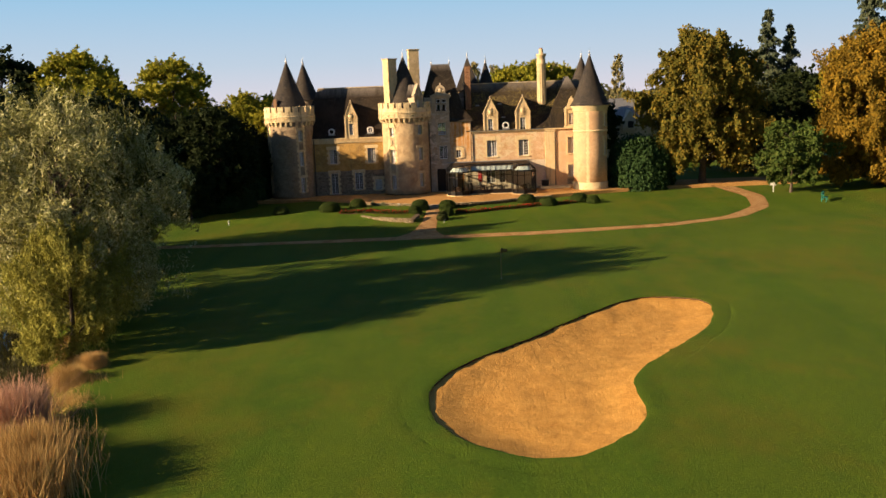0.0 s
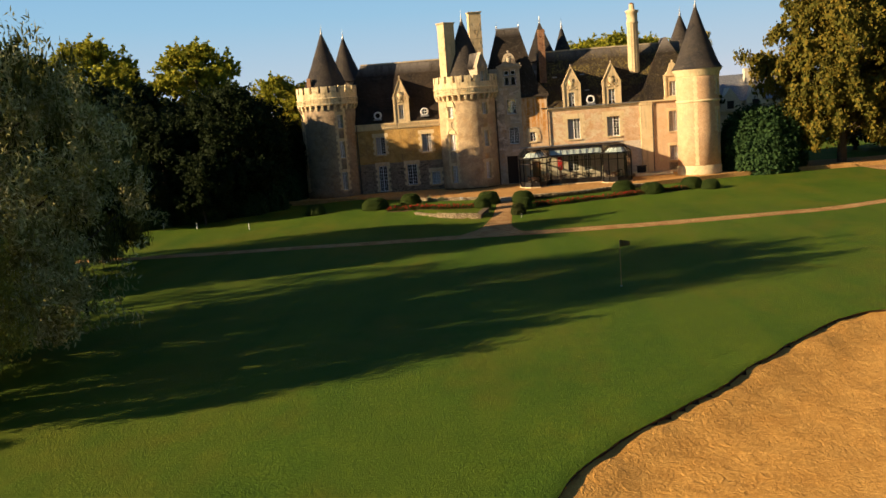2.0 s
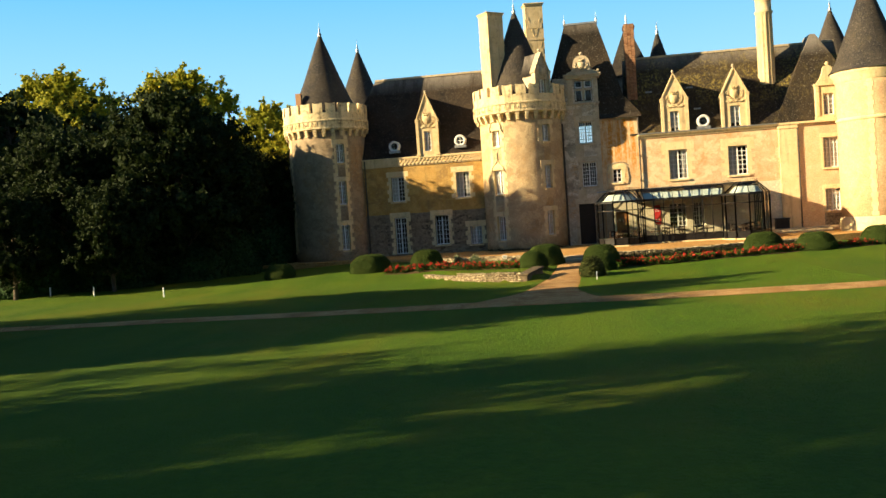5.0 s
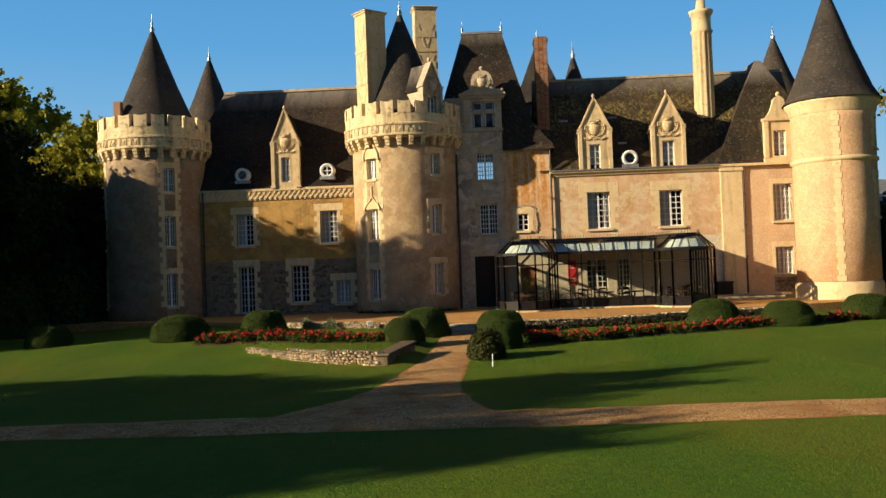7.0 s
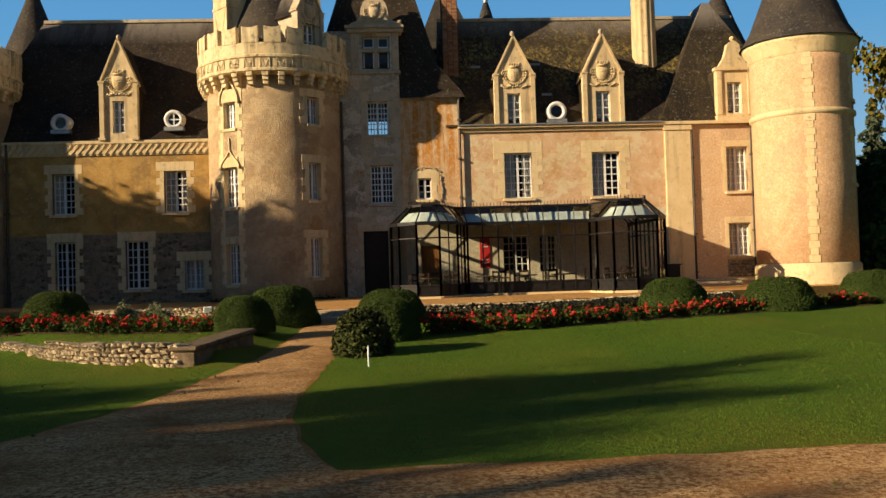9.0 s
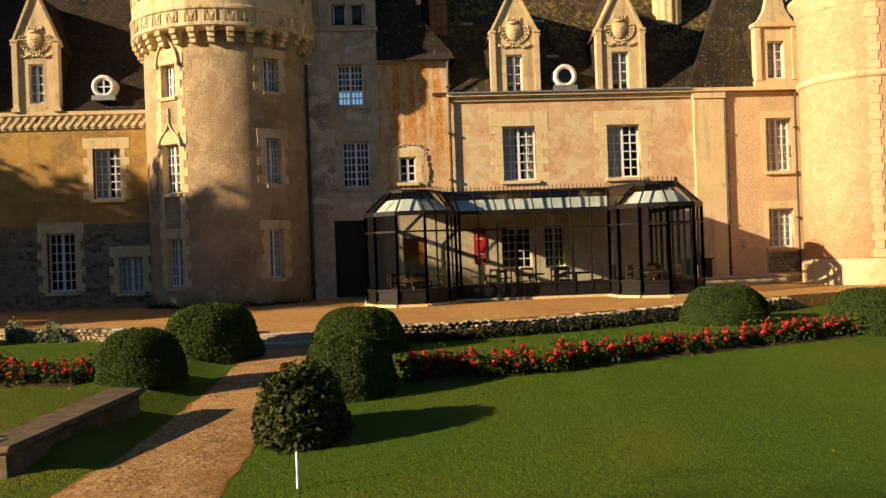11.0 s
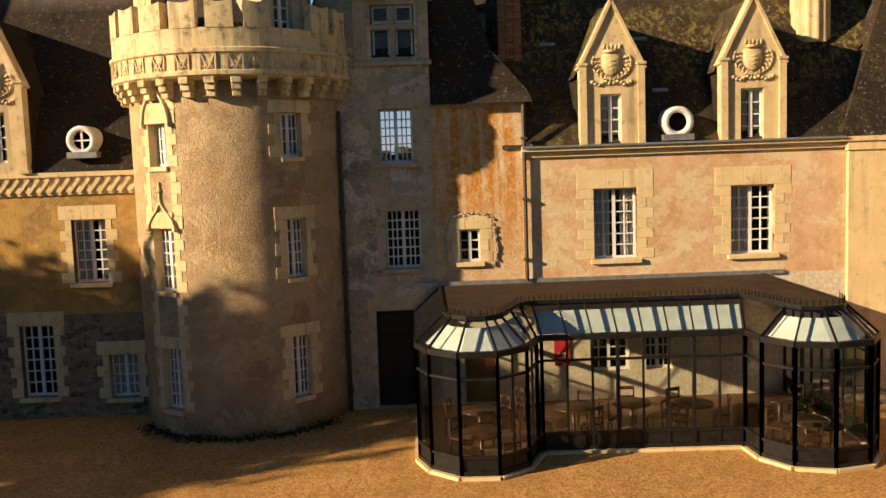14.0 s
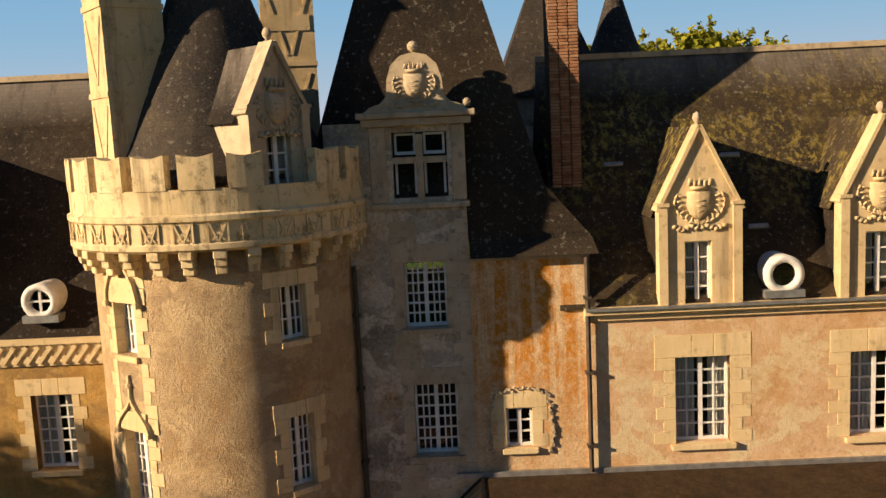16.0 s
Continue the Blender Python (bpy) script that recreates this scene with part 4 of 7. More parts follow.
def arch_moulding(m, w, z, rise, ogee):
    """A thin pointed moulding over a window, with a finial on the ogee one."""
    bm = bmesh.new()
    for s in (-1, 1):
        pts = []
        for k in range(9):
            f = k / 8
            x = (w / 2) * (1 - f ** (1.9 if not ogee else 1.2)) if not ogee else (w / 2) * (0.5 + 0.5 * math.cos(math.pi * f))
            pts.append(Vector((s * x, -0.05, z + rise * f)))
        for p, q in zip(pts, pts[1:]):
            d = q - p
            box(bm, -0.03, 0.03, -0.03, 0.08, 0, d.length + 0.01, m=Matrix.Translation(p) @ pose(0, 0, 0, 0, math.degrees(math.atan2(d.x, d.z)), 0))
        box(bm, s * w / 2 - 0.05, s * w / 2 + 0.05, -0.1, 0.08, z - 0.1, z + 0.02)
    if ogee:
        box(bm, -0.025, 0.025, -0.07, 0.02, z + rise, z + rise + 0.45)
        bmesh.ops.create_icosphere(bm, subdivisions=1, radius=0.08, matrix=pose(0, -0.05, z + rise + 0.22))
    ob = link("arch_moulding", bm, TUFA, chateau, "pointed gothic stone moulding over a window")
    ob.matrix_basis = m


def tympanum(m, w, h, rise):
    bm = bmesh.new()
    box(bm, -w / 2, w / 2, -0.025, 0.2, h, h + rise, bevel=0.01)
    ob = link("tympanum", bm, TUFA, chateau, "plain stone panel above a window")
    ob.matrix_basis = m


for z, h, rise, og in ((4.1, 1.75, 0.8, True), (7.55, 1.15, 1.0, False)):
    mm_ = on_round(TC, radians(-34), z)
    tympanum(mm_, 0.9, h + 0.01, rise * 0.55)
    arch_moulding(mm_, 1.05, h + 0.02, rise, og)
# toothed upright strip of stone on the smooth tower
for i in range(30):
    w = (0.22, 0.15)[i % 2]
    block("quoin_stone", stone_mesh, chateau, on_round(TR, radians(-18), 0.95 + i * 0.3), -w, w, -0.015, 0.1, 0.005, 0.295)
turned("plinth", [(TR[2] + 0.1, -0.3), (TR[2] + 0.1, 0.8), (TR[2] + 0.02, 0.92)], TUFA, chateau, 64, TR, "stone plinth of the tower")
turned("string_course", [(TR[2], 7.25), (TR[2] + 0.1, 7.32), (TR[2] + 0.1, 7.45), (TR[2], 7.52)], TUFA, chateau, 64, TR, "stone string course")
turned("tower_cornice", [(TR[2], 9.85), (TR[2] + 0.08, 9.95), (TR[2] + 0.1, 10.2), (TR[2] + 0.28, 10.42), (TR[2] + 0.32, 10.6), (TR[2], 10.6)], TUFA, chateau, 64, TR, "moulded stone cornice")


def crown(c, r, z):
    """Corbels, a carved band and battlements round a tower head."""
    turned("battlement_band", [(c[2], z + 0.45), (r - 0.05, z + 0.5), (r + 0.04, z + 0.56), (r + 0.04, z + 0.66), (r, z + 0.7), (r, z + 1.1), (r + 0.06, z + 1.14), (r + 0.06, z + 1.24), (r - 0.02, z + 1.28), (r - 0.02, z + 1.78), (r - 0.3, z + 1.78), (r - 0.3, z + 0.9), (1.0, z + 0.9)], TUFA_PARAPET, chateau, 96, c, "cream stone battlement band", smooth=False)
    bm = bmesh.new()
    for x0, x1, z0, z1 in ((-0.14, 0.14, 0.34, 0.52), (-0.13, 0.13, 0.17, 0.345), (-0.12, 0.12, 0.0, 0.175)):
        o = (r - c[2]) * (0.35 + 0.65 * z1 / 0.52)
        box(bm, x0, x1, -o, 0.15, z0, z1, bevel=0.02)
    me = bpy.data.meshes.new("corbel")
    bm.to_mesh(me), bm.free()
    me.materials.append(TUFA_PARAPET.m)
    bm = bmesh.new()
    for s in (-1, 1):
        box(bm, -0.02, 0.02, -0.035, 0.02, -0.2, 0.2, m=pose(s * 0.09, 0, 0.2, 0, s * 24, 0))
        box(bm, -0.02, 0.02, -0.03, 0.02, -0.1, 0.1, m=pose(s * 0.06, 0, 0.12, 0, -s * 35, 0))
    box(bm, -0.22, -0.18, -0.03, 0.02, 0, 0.4), box(bm, 0.18, 0.22, -0.03, 0.02, 0, 0.4)
    pm = bpy.data.meshes.new("carved_panel")
    bm.to_mesh(pm), bm.free()
    pm.materials.append(TUFA_PARAPET.m)
    n = round(2 * math.pi * r / 0.7)
    for i in range(n):
        a = 2 * math.pi * i / n
        for nm, mesh, rr, zz in (("corbel", me, c[2], z), ("carved_panel", pm, r, z + 0.7)):
            ob = new(nm, mesh)
            ob.parent = chateau
            ob.matrix_basis = pose(c[0] + rr * math.sin(a), c[1] - rr * math.cos(a), zz, 0, 0, math.degrees(a))
    n = round(2 * math.pi * r / 0.98)
    bm = bmesh.new()
    rows_ = []
    w = 0.36 / r
    grid = [[(a, d, 0.72 - 0.07 * math.cos(a / w * 1.57) if True else 0) for a in np.linspace(-w, w, 5)] for d in (0.0, 0.3)]
    lo = [[bm.verts.new(((r - d) * math.sin(a), -(r - d) * math.cos(a) + r, 0)) for a, d, t in row] for row in grid]
    hi = [[bm.verts.new(((r - d) * math.sin(a), -(r - d) * math.cos(a) + r, t)) for a, d, t in row] for row in grid]
    for k in range(4):
        bm.faces.new((lo[0][k], lo[0][k + 1], hi[0][k + 1], hi[0][k]))
        bm.faces.new((lo[1][k + 1], lo[1][k], hi[1][k], hi[1][k + 1]))
        bm.faces.new((hi[0][k], hi[0][k + 1], hi[1][k + 1], hi[1][k]))
    bm.faces.new((lo[0][0], hi[0][0], hi[1][0], lo[1][0]))
    bm.faces.new((lo[0][4], lo[1][4], hi[1][4], hi[0][4]))
    mm = bpy.data.meshes.new("merlon")
    bm.to_mesh(mm), bm.free()
    mm.materials.append(TUFA_PARAPET.m)
    for i in range(n):
        a = 2 * math.pi * (i + 0.35) / n
        if c is TC and radians(29) < a < radians(49):
            continue
        ob = new("merlon", mm)
        ob.parent = chateau
        ob.matrix_basis = pose(c[0] + r * math.sin(a), c[1] - r * math.cos(a), z + 1.77, 0, 0, math.degrees(a))


crown(TC, 3.45, 9.33)
crown(TL, 3.27, 9.35)


def cone(c, r, z0, tip, mat, finial=0.9, n=48):
    turned("tower_roof", [(r + 0.12, z0 - 0.02), (r, z0 + 0.12), (r * 0.86, z0 + (tip - z0) * 0.11), (r * 0.5, z0 + (tip - z0) * 0.47), (0.05, tip)], mat, chateau, n, c, "steep conical slate roof")
    turned("finial", [(0.16, tip - 0.5), (0.13, tip - 0.15), (0.17, tip - 0.05), (0.07, tip + 0.1), (0.04, tip + 0.25), (0.09, tip + 0.32), (0.03, tip + 0.42), (0.006, tip + finial)], ZINC, chateau, 10, c, "zinc spike finial")


cone((TC[0], TC[1]), 2.72, 11.2, 17.7, SLATE_CONE, 1.0)
cone((TL[0], TL[1]), 2.72, 11.1, 17.6, SLATE_CONE)
cone((TR[0], TR[1]), 2.42, 10.6, 16.9, SLATE_CONE)
for x, y, r, z0, tip in ((-18.5, 125.0, 2.1, 12.6, 17.7), (6.95, 126, 1.35, 13.2, 17.0), (20.1, 124, 2.0, 12.4, 17.1)):
    turned("tower_wall", [(r - 0.1, -0.3), (r - 0.1, z0)], RENDER_TOWER, chateau, 32, (x, y), "rear round tower wall")
    cone((x, y), r, z0, tip, SLATE_CONE, 0.9, 32)


def slopes(name, polys, mat, label=""):
    """Roof planes with slate courses running level."""
    V, F, UV = [], [], []
    for poly in polys:
        p = [Vector(q) for q in poly]
        n = (p[1] - p[0]).cross(p[2] - p[0])
        if n.length < 1e-6:
            n = (p[2] - p[0]).cross(p[3] - p[0])
        n.normalize()
        if n.z < 0:
            p.reverse()
            n = -n
        u = Vector((0, 0, 1)).cross(n)
        u = u.normalized() if u.length > 1e-4 else Vector((1, 0, 0))
        v = n.cross(u)
        F.append(list(range(len(V), len(V) + len(p))))
        for q in p:
            V.append(q)
            UV.append((q.dot(u), q.dot(v)))
    return raw(name, V, F, mat, chateau, label, False, UV)


RZ, RY = 13.9, 119.6


def long_roof(name, x0, x1, yf, ze, zr, yr, mat, label, hip0=0.0, hip1=0.0):
    yb = 2 * yr - yf
    f0, f1, b0, b1 = (x0, yf, ze), (x1, yf, ze), (x0, yb, ze), (x1, yb, ze)
    r0, r1 = (x0 + hip0, yr, zr), (x1 - hip1, yr, zr)
    slopes(name, [[f0, f1, r1, r0], [b1, b0, r0, r1], [b0, f0, r0], [f1, b1, r1]], mat, label)
    rd = boxes("roof_ridge", [(x0 + hip0, x1 - hip1, yr - 0.13, yr + 0.13, zr - 0.08, zr + 0.07)], TUFA_DARK, chateau, "pale lichen-covered ridge capping")


long_roof("roof_left_wing", -18.6, -2.5, YL - 0.02, 7.5, 14.0, RY, SLATE, "steep brown slate roof", hip0=2.7)
long_roof("roof_right_wing", 3.6, 19.0, YR - 0.02, 7.72, 13.85, RY, SLATE_MOSS, "steep mossy slate roof")
slopes("roof_right_pavilion", [[(13.72, YR - 0.03, 7.72), (20.8, YR - 0.03, 7.72), (17.5, 118.7, 14.35), (17.15, 118.7, 14.35)], [(13.72, YR - 0.03, 7.72), (17.15, 118.7, 14.35), (17.15, 120.4, 14.35), (13.72, 124, 7.72)], [(20.8, YR - 0.03, 7.72), (20.8, 124, 7.72), (17.5, 120.4, 14.35), (17.5, 118.7, 14.35)]], SLATE_END, "steep hipped slate roof of the end pavilion")
P0, P1, P2 = (-3.3, 4.4, YO + 0.1, 123.8, 9.45), (-2.35, 3.35, YO + 0.25, 122.8, 10.7), (-0.62, 1.72, 117.15, 119.7, 16.45)
ring = lambda p: [(p[0], p[2], p[4]), (p[1], p[2], p[4]), (p[1], p[3], p[4]), (p[0], p[3], p[4])]
polys = []
for A_, B_ in ((ring(P0), ring(P1)), (ring(P1), ring(P2))):
    for i in range(4):
        j = (i + 1) % 4
        polys.append([A_[i], A_[j], B_[j], B_[i]])
polys.append([(1.52, YO - 0.32, 9.08), (4.5, YO - 0.32, 9.08), (4.4, YO + 0.1, 9.45), (1.52, YO + 0.1, 9.45)])
polys.append([(4.5, YO - 0.32, 9.08), (4.5, 123.8, 9.08), (4.4, 123.8, 9.45), (4.4, YO + 0.1, 9.45)])
slopes("roof_pavilion", polys, SLATE_PAVILION, "tall hipped slate roof of the middle pavilion")
boxes("roof_ridge", [(-0.7, 1.8, 117.1, 119.75, 16.4, 16.53)], ZINC, chateau, "zinc ridge capping")
for x in (-0.62, 1.72):
    turned("finial", [(0.1, 16.4), (0.07, 16.65), (0.1, 16.72), (0.02, 16.85), (0.006, 17.25)], ZINC, chateau, 8, (x, 117.2), "zinc spike finial")
slopes("roof_rear_pavilion", [[(2.6, 122.4, 13.0), (6.1, 122.4, 13.0), (4.35, 124.2, 17.6)], [(2.6, 126, 13.0), (2.6, 122.4, 13.0), (4.35, 124.2, 17.6)], [(6.1, 122.4, 13.0), (6.1, 126, 13.0), (4.35, 124.2, 17.6)], [(6.1, 126, 13.0), (2.6, 126, 13.0), (4.35, 124.2, 17.6)]], SLATE_CONE, "pointed slate roof behind the ridge")
boxes("wall_rear_pavilion", [(2.8, 5.9, 122.6, 125.8, 0, 13.0)], RENDER_GREY, chateau)
turned("finial", [(0.09, 17.4), (0.06, 17.7), (0.09, 17.8), (0.006, 18.3)], ZINC, chateau, 8, (4.35, 124.2), "zinc spike finial")


# dormers
def crest(m, s=1.0):
    """A carved coat of arms: a pointed shield with a raised rim, a crown, two laurel branches and a ribbon."""
    bm = bmesh.new()
    m = m @ Matrix.Diagonal((s, 0.6 * s, s, 1))

    def plate(outline, y0, y1, shrink=0.86):
        f = [bm.verts.new(m @ Vector((x * shrink, y1, z * shrink))) for x, z in outline]
        k = [bm.verts.new(m @ Vector((x, y0, z))) for x, z in outline]
        bm.faces.new(f)
        for i in range(len(f)):
            j = (i + 1) % len(f)
            bm.faces.new((f[j], f[i], k[i], k[j]))

    shield = [(-0.19, 0.22), (0.19, 0.22), (0.2, 0.0), (0.15, -0.14), (0.0, -0.27), (-0.15, -0.14), (-0.2, 0.0)]
    plate([(x * 1.25, z * 1.2) for x, z in shield], 0.06, -0.06, 0.94)
    plate(shield, -0.05, -0.11, 0.8)
    for k in range(3):
        bmesh.ops.create_cube(bm, size=1, matrix=m @ Matrix.Translation((0, -0.1, 0.08 - 0.1 * k)) @ Matrix.Diagonal((0.2 - 0.04 * k, 0.05, 0.03, 1)))
    bmesh.ops.create_cube(bm, size=1, matrix=m @ Matrix.Translation((0, -0.02, 0.33)) @ Matrix.Diagonal((0.36, 0.14, 0.06, 1)))
    for i in range(5):                                   # crown points
        x = (i - 2) * 0.085
        bmesh.ops.create_cone(bm, cap_ends=True, segments=5, radius1=0.045, radius2=0.012, depth=0.14, matrix=m @ Matrix.Translation((x * 1.15, -0.02, 0.42 + 0.025 * (i % 2 == 0))))
    for sx in (-1, 1):                                   # laurel branches, leaves laid along the stem
        for i in range(9):
            a = math.radians(200 - 17 * i)
            x, z = 0.36 * math.sin(a) * (1 + 0.03 * i), 0.36 * math.cos(a) + 0.02
            for off, tilt in ((0.045, 38), (-0.045, -38)):
                q = m @ Matrix.Translation((sx * (abs(x) + off), -0.01, z)) @ pose(0, 0, 0, 0, sx * (90 - 17 * i + 72 - 90 + tilt), 0) @ Matrix.Diagonal((0.028, 0.05, 0.075, 1))
                bmesh.ops.create_icosphere(bm, subdivisions=1, radius=1.0, matrix=q)
        for i in range(6):                               # ribbon ends
            bmesh.ops.create_cube(bm, size=1, matrix=m @ Matrix.Translation((sx * (0.06 + 0.085 * i), 0, -0.44 + 0.035 * math.sin(i * 1.5))) @ pose(0, 0, 0, 0, sx * 22 * math.cos(i * 1.5), 0) @ Matrix.Diagonal((0.1, 0.1, 0.07, 1)))
    bmesh.ops.recalc_face_normals(bm, faces=bm.faces)
    return bm


def gable_dormer(m, w, zs, zp, win, depth, roof, dark=False, carved=True):
    """A pointed stone dormer at m (foot of its face): width, shoulder and peak heights, window (x0, x1, z0, z1)."""
    st = TUFA_DARK if dark else TUFA_AGED
    h = w / 2
    ob = holed("dormer", [-h, h], [0, zs], [win], flat(0), 0.35, st, chateau, "carved stone gabled dormer")
    ob.matrix_basis = m
    bm = bmesh.new()
    g = [[bm.verts.new(v) for v in ((-h, y, zs), (h, y, zs), (0, y, zp))] for y in (0.0, 0.35)]
    bm.faces.new(g[0]), bm.faces.new(g[1][::-1])
    for i in range(3):
        j = (i + 1) % 3
        bm.faces.new((g[0][j], g[0][i], g[1][i], g[1][j]))
    link("gable", bm, st, ob)
    ang = math.degrees(math.atan2(zp - zs, h))
    ln = math.hypot(h, zp - zs)
    bm = bmesh.new()
    for s in (-1, 1):
        box(bm, -ln - 0.08, 0.02, -0.09, 0.4, -0.02, 0.065, m=pose(0, 0, zp, 0, -ang if s < 0 else 0, 0) if s < 0 else Matrix.Scale(-1, 4, (1, 0, 0)) @ pose(0, 0, zp, 0, -ang, 0))
        x = s * (h - 0.07)
        box(bm, x - 0.1, x + 0.1, -0.1, 0.25, 0, zs + 0.05), box(bm, x - 0.14, x + 0.14, -0.14, 0.25, zs + 0.05, zs + 0.13)
        box(bm, x - 0.15, x + 0.15, -0.15, 0.25, 0, 0.12)
    bmesh.ops.recalc_face_normals(bm, faces=bm.faces)
    link("dormer_mouldings", bm, st, ob, "stone coping and side pilasters")
    v, f, uv = lathe([(0.08, 0), (0.045, 0.09), (0.085, 0.13), (0.105, 0.21), (0.07, 0.30), (0.0, 0.34)], 10)
    raw("finial", v, f, TUFA_DARK, ob, "stone ball finial", True).matrix_basis = pose(0, 0.15, zp)
    if carved:
        link("carved_crest", crest(pose(0, -0.02, zs + 0.06), 1.2), st, ob, "carved coat of arms relief", True)
    a, b, c, d = win
    wob = window(m @ pose((a + b) / 2, 0, c), b - a, d - c, 1 if b - a < 0.75 else 2, 4, 2, 0.15, "drawn")
    # cheeks and little roof running back into the slope
    for x in (-h, h - 0.1):
        boxes("dormer_cheek", [(x, x + 0.1, 0.35, depth, 0, zs)], st if dark else SLATE, ob)
    e = 0.12
    V = [(-h - e, 0.36, zs - e * (zp - zs) / h), (0, 0.36, zp), (h + e, 0.36, zs - e * (zp - zs) / h), (-h - e, depth + 2, zs - e * (zp - zs) / h), (0, depth + 2, zp), (h + e, depth + 2, zs - e * (zp - zs) / h)]
    raw("dormer_roof", V, [(0, 1, 4, 3), (1, 2, 5, 4)], roof, ob, "small slate dormer roof", uvs=[(0, 0), (0, 1.9), (0, 0), (3, 0), (3, 1.9), (3, 0)])
    v, f, uv = lathe([(0.1, 0), (0.14, 0.06), (0.12, 0.16), (0.05, 0.2)], 8)
    return ob


gable_dormer(pose(-11.36, YL - 0.08, 7.5), 1.64, 2.6, 4.6, (-0.28, 0.24, 0.33, 1.82), 2.5, SLATE)
gable_dormer(pose(6.86, YR - 0.08, 7.62), 1.86, 2.4, 4.25, (-0.35, 0.28, 0.1, 1.62), 2.4, SLATE_MOSS)
gable_dormer(pose(11.05, YR - 0.08, 7.62), 1.88, 2.42, 4.3, (-0.36, 0.33, 0.12, 1.66), 2.4, SLATE_MOSS)
gable_dormer(pose(-2.42, 113.85, 10.4, 0, 0, 47), 1.5, 2.22, 3.62, (-0.31, 0.31, 0.2, 1.75), 1.6, SLATE, True, True)
# scroll-topped dormer of the end pavilion
D3 = holed("dormer", [-0.85, 0.85], [0, 2.45], [(-0.37, 0.33, 0.4, 1.9)], flat(0), 0.35, TUFA, chateau, "cream stone dormer with a scrolled gable")
D3.matrix_basis = pose(17.4, YR - 0.05, 7.7)
window(pose(17.38, YR - 0.05, 8.1), 0.70, 1.5, 1, 4, 2, 0.15, "curtain")
bm = bmesh.new()
prof = [(0.80, 0), (0.62, 0.22), (0.45, 0.5), (0.34, 0.85), (0.3, 1.1), (0.16, 1.22), (0, 1.32)]
ol = [(-x, z) for x, z in prof] + [(x, z) for x, z in prof[::-1][1:]]
fr = [bm.verts.new((x, 0.0, 2.6 + z)) for x, z in ol]
bk = [bm.verts.new((x, 0.3, 2.6 + z)) for x, z in ol]
bm.faces.new(fr), bm.faces.new(bk[::-1])
for i in range(len(ol)):
    j = (i + 1) % len(ol)
    bm.faces.new((fr[j], fr[i], bk[i], bk[j]))
box(bm, -0.95, 0.95, -0.12, 0.3, 2.45, 2.6), box(bm, -0.88, -0.66, -0.08, 0.3, 0.35, 2.45), box(bm, 0.62, 0.84, -0.08, 0.3, 0.35, 2.45), box(bm, -0.95, 0.95, -0.14, 0.3, 0, 0.3)
bmesh.ops.create_icosphere(bm, subdivisions=2, radius=0.13, matrix=pose(0, 0.12, 4.0))
bmesh.ops.recalc_face_normals(bm, faces=bm.faces)
link("dormer_mouldings", bm, TUFA, D3, "scrolled stone gable and pilasters")
boxes("dormer_cheek", [(-0.85, 0.84, 0.36, 2.6, 0, 2.5)], SLATE_MOSS, D3)
# carved top of the stair turret
bm = bmesh.new()
prof = [(1.2, 0), (1.05, 0.12), (0.8, 0.2), (0.66, 0.35), (0.62, 0.75), (0.52, 1.05), (0.3, 1.25), (0, 1.32)]
ol = [(-x, z) for x, z in prof] + [(x, z) for x, z in prof[::-1][1:]]
fr = [bm.verts.new((0.43 + x, YT - 0.2, 12.52 + z)) for x, z in ol]
bk = [bm.verts.new((0.43 + x, YT + 0.15, 12.52 + z)) for x, z in ol]
bm.faces.new(fr), bm.faces.new(bk[::-1])
for i in range(len(ol)):
    j = (i + 1) % len(ol)
    bm.faces.new((fr[j], fr[i], bk[i], bk[j]))
bmesh.ops.create_icosphere(bm, subdivisions=2, radius=0.13, matrix=pose(0.43, YT, 13.98))
bmesh.ops.create_icosphere(bm, subdivisions=2, radius=0.1, matrix=pose(1.6, YT - 0.1, 12.68))
bmesh.ops.recalc_face_normals(bm, faces=bm.faces)
top = link("turret_pediment", bm, TUFA_DARK, chateau, "weathered carved stone pediment")
link("carved_crest", crest(pose(0.43, YT - 0.22, 13.1), 1.0), TUFA_DARK, top, "carved coat of arms relief", True)


def bullseye(x, y, z, r, cross):
    bm = bmesh.new()
    v, f, uv = lathe([(r * 0.6, 0.05), (r * 0.62, -0.06), (r * 0.8, -0.1), (r, -0.06), (r, 0.1), (r * 0.97, 1.3)], 28)
    m = pose(x, y, z, 90) @ pose(0, 0, 0, 0, 0, 0)
    ob = raw("round_window", [m @ Vector((p[0], p[1], -p[2])) for p in v], f, Mat_WHITE_STONE, chateau, "round bull's-eye roof window with a pale frame", True)
    bm = bmesh.new()
    bmesh.ops.create_circle(bm, cap_ends=True, segments=28, radius=r * 0.64, matrix=pose(x, y + 0.04, z, 90))
    link("pane", bm, PANE, ob)
    # near-black plate for the unlit space behind the pane
    boxes("backing", [(x - r * 0.6, x + r * 0.6, y + 0.5, y + 0.55, z - r * 0.6, z + r * 0.6)], UNLIT_ROOM, ob)
    if cross:
        boxes("glazing_cross", [(x - 0.025, x + 0.025, y - 0.02, y + 0.03, z - r * 0.62, z + r * 0.62), (x - r * 0.62, x + r * 0.62, y - 0.015, y + 0.025, z - 0.025, z + 0.025)], WHITE, ob, "white glazing bars")
    boxes("foot", [(x - r, x + r, y - 0.1, y + 0.6, z - r - 0.08, z - r + 0.1)], ZINC, ob, "zinc foot")


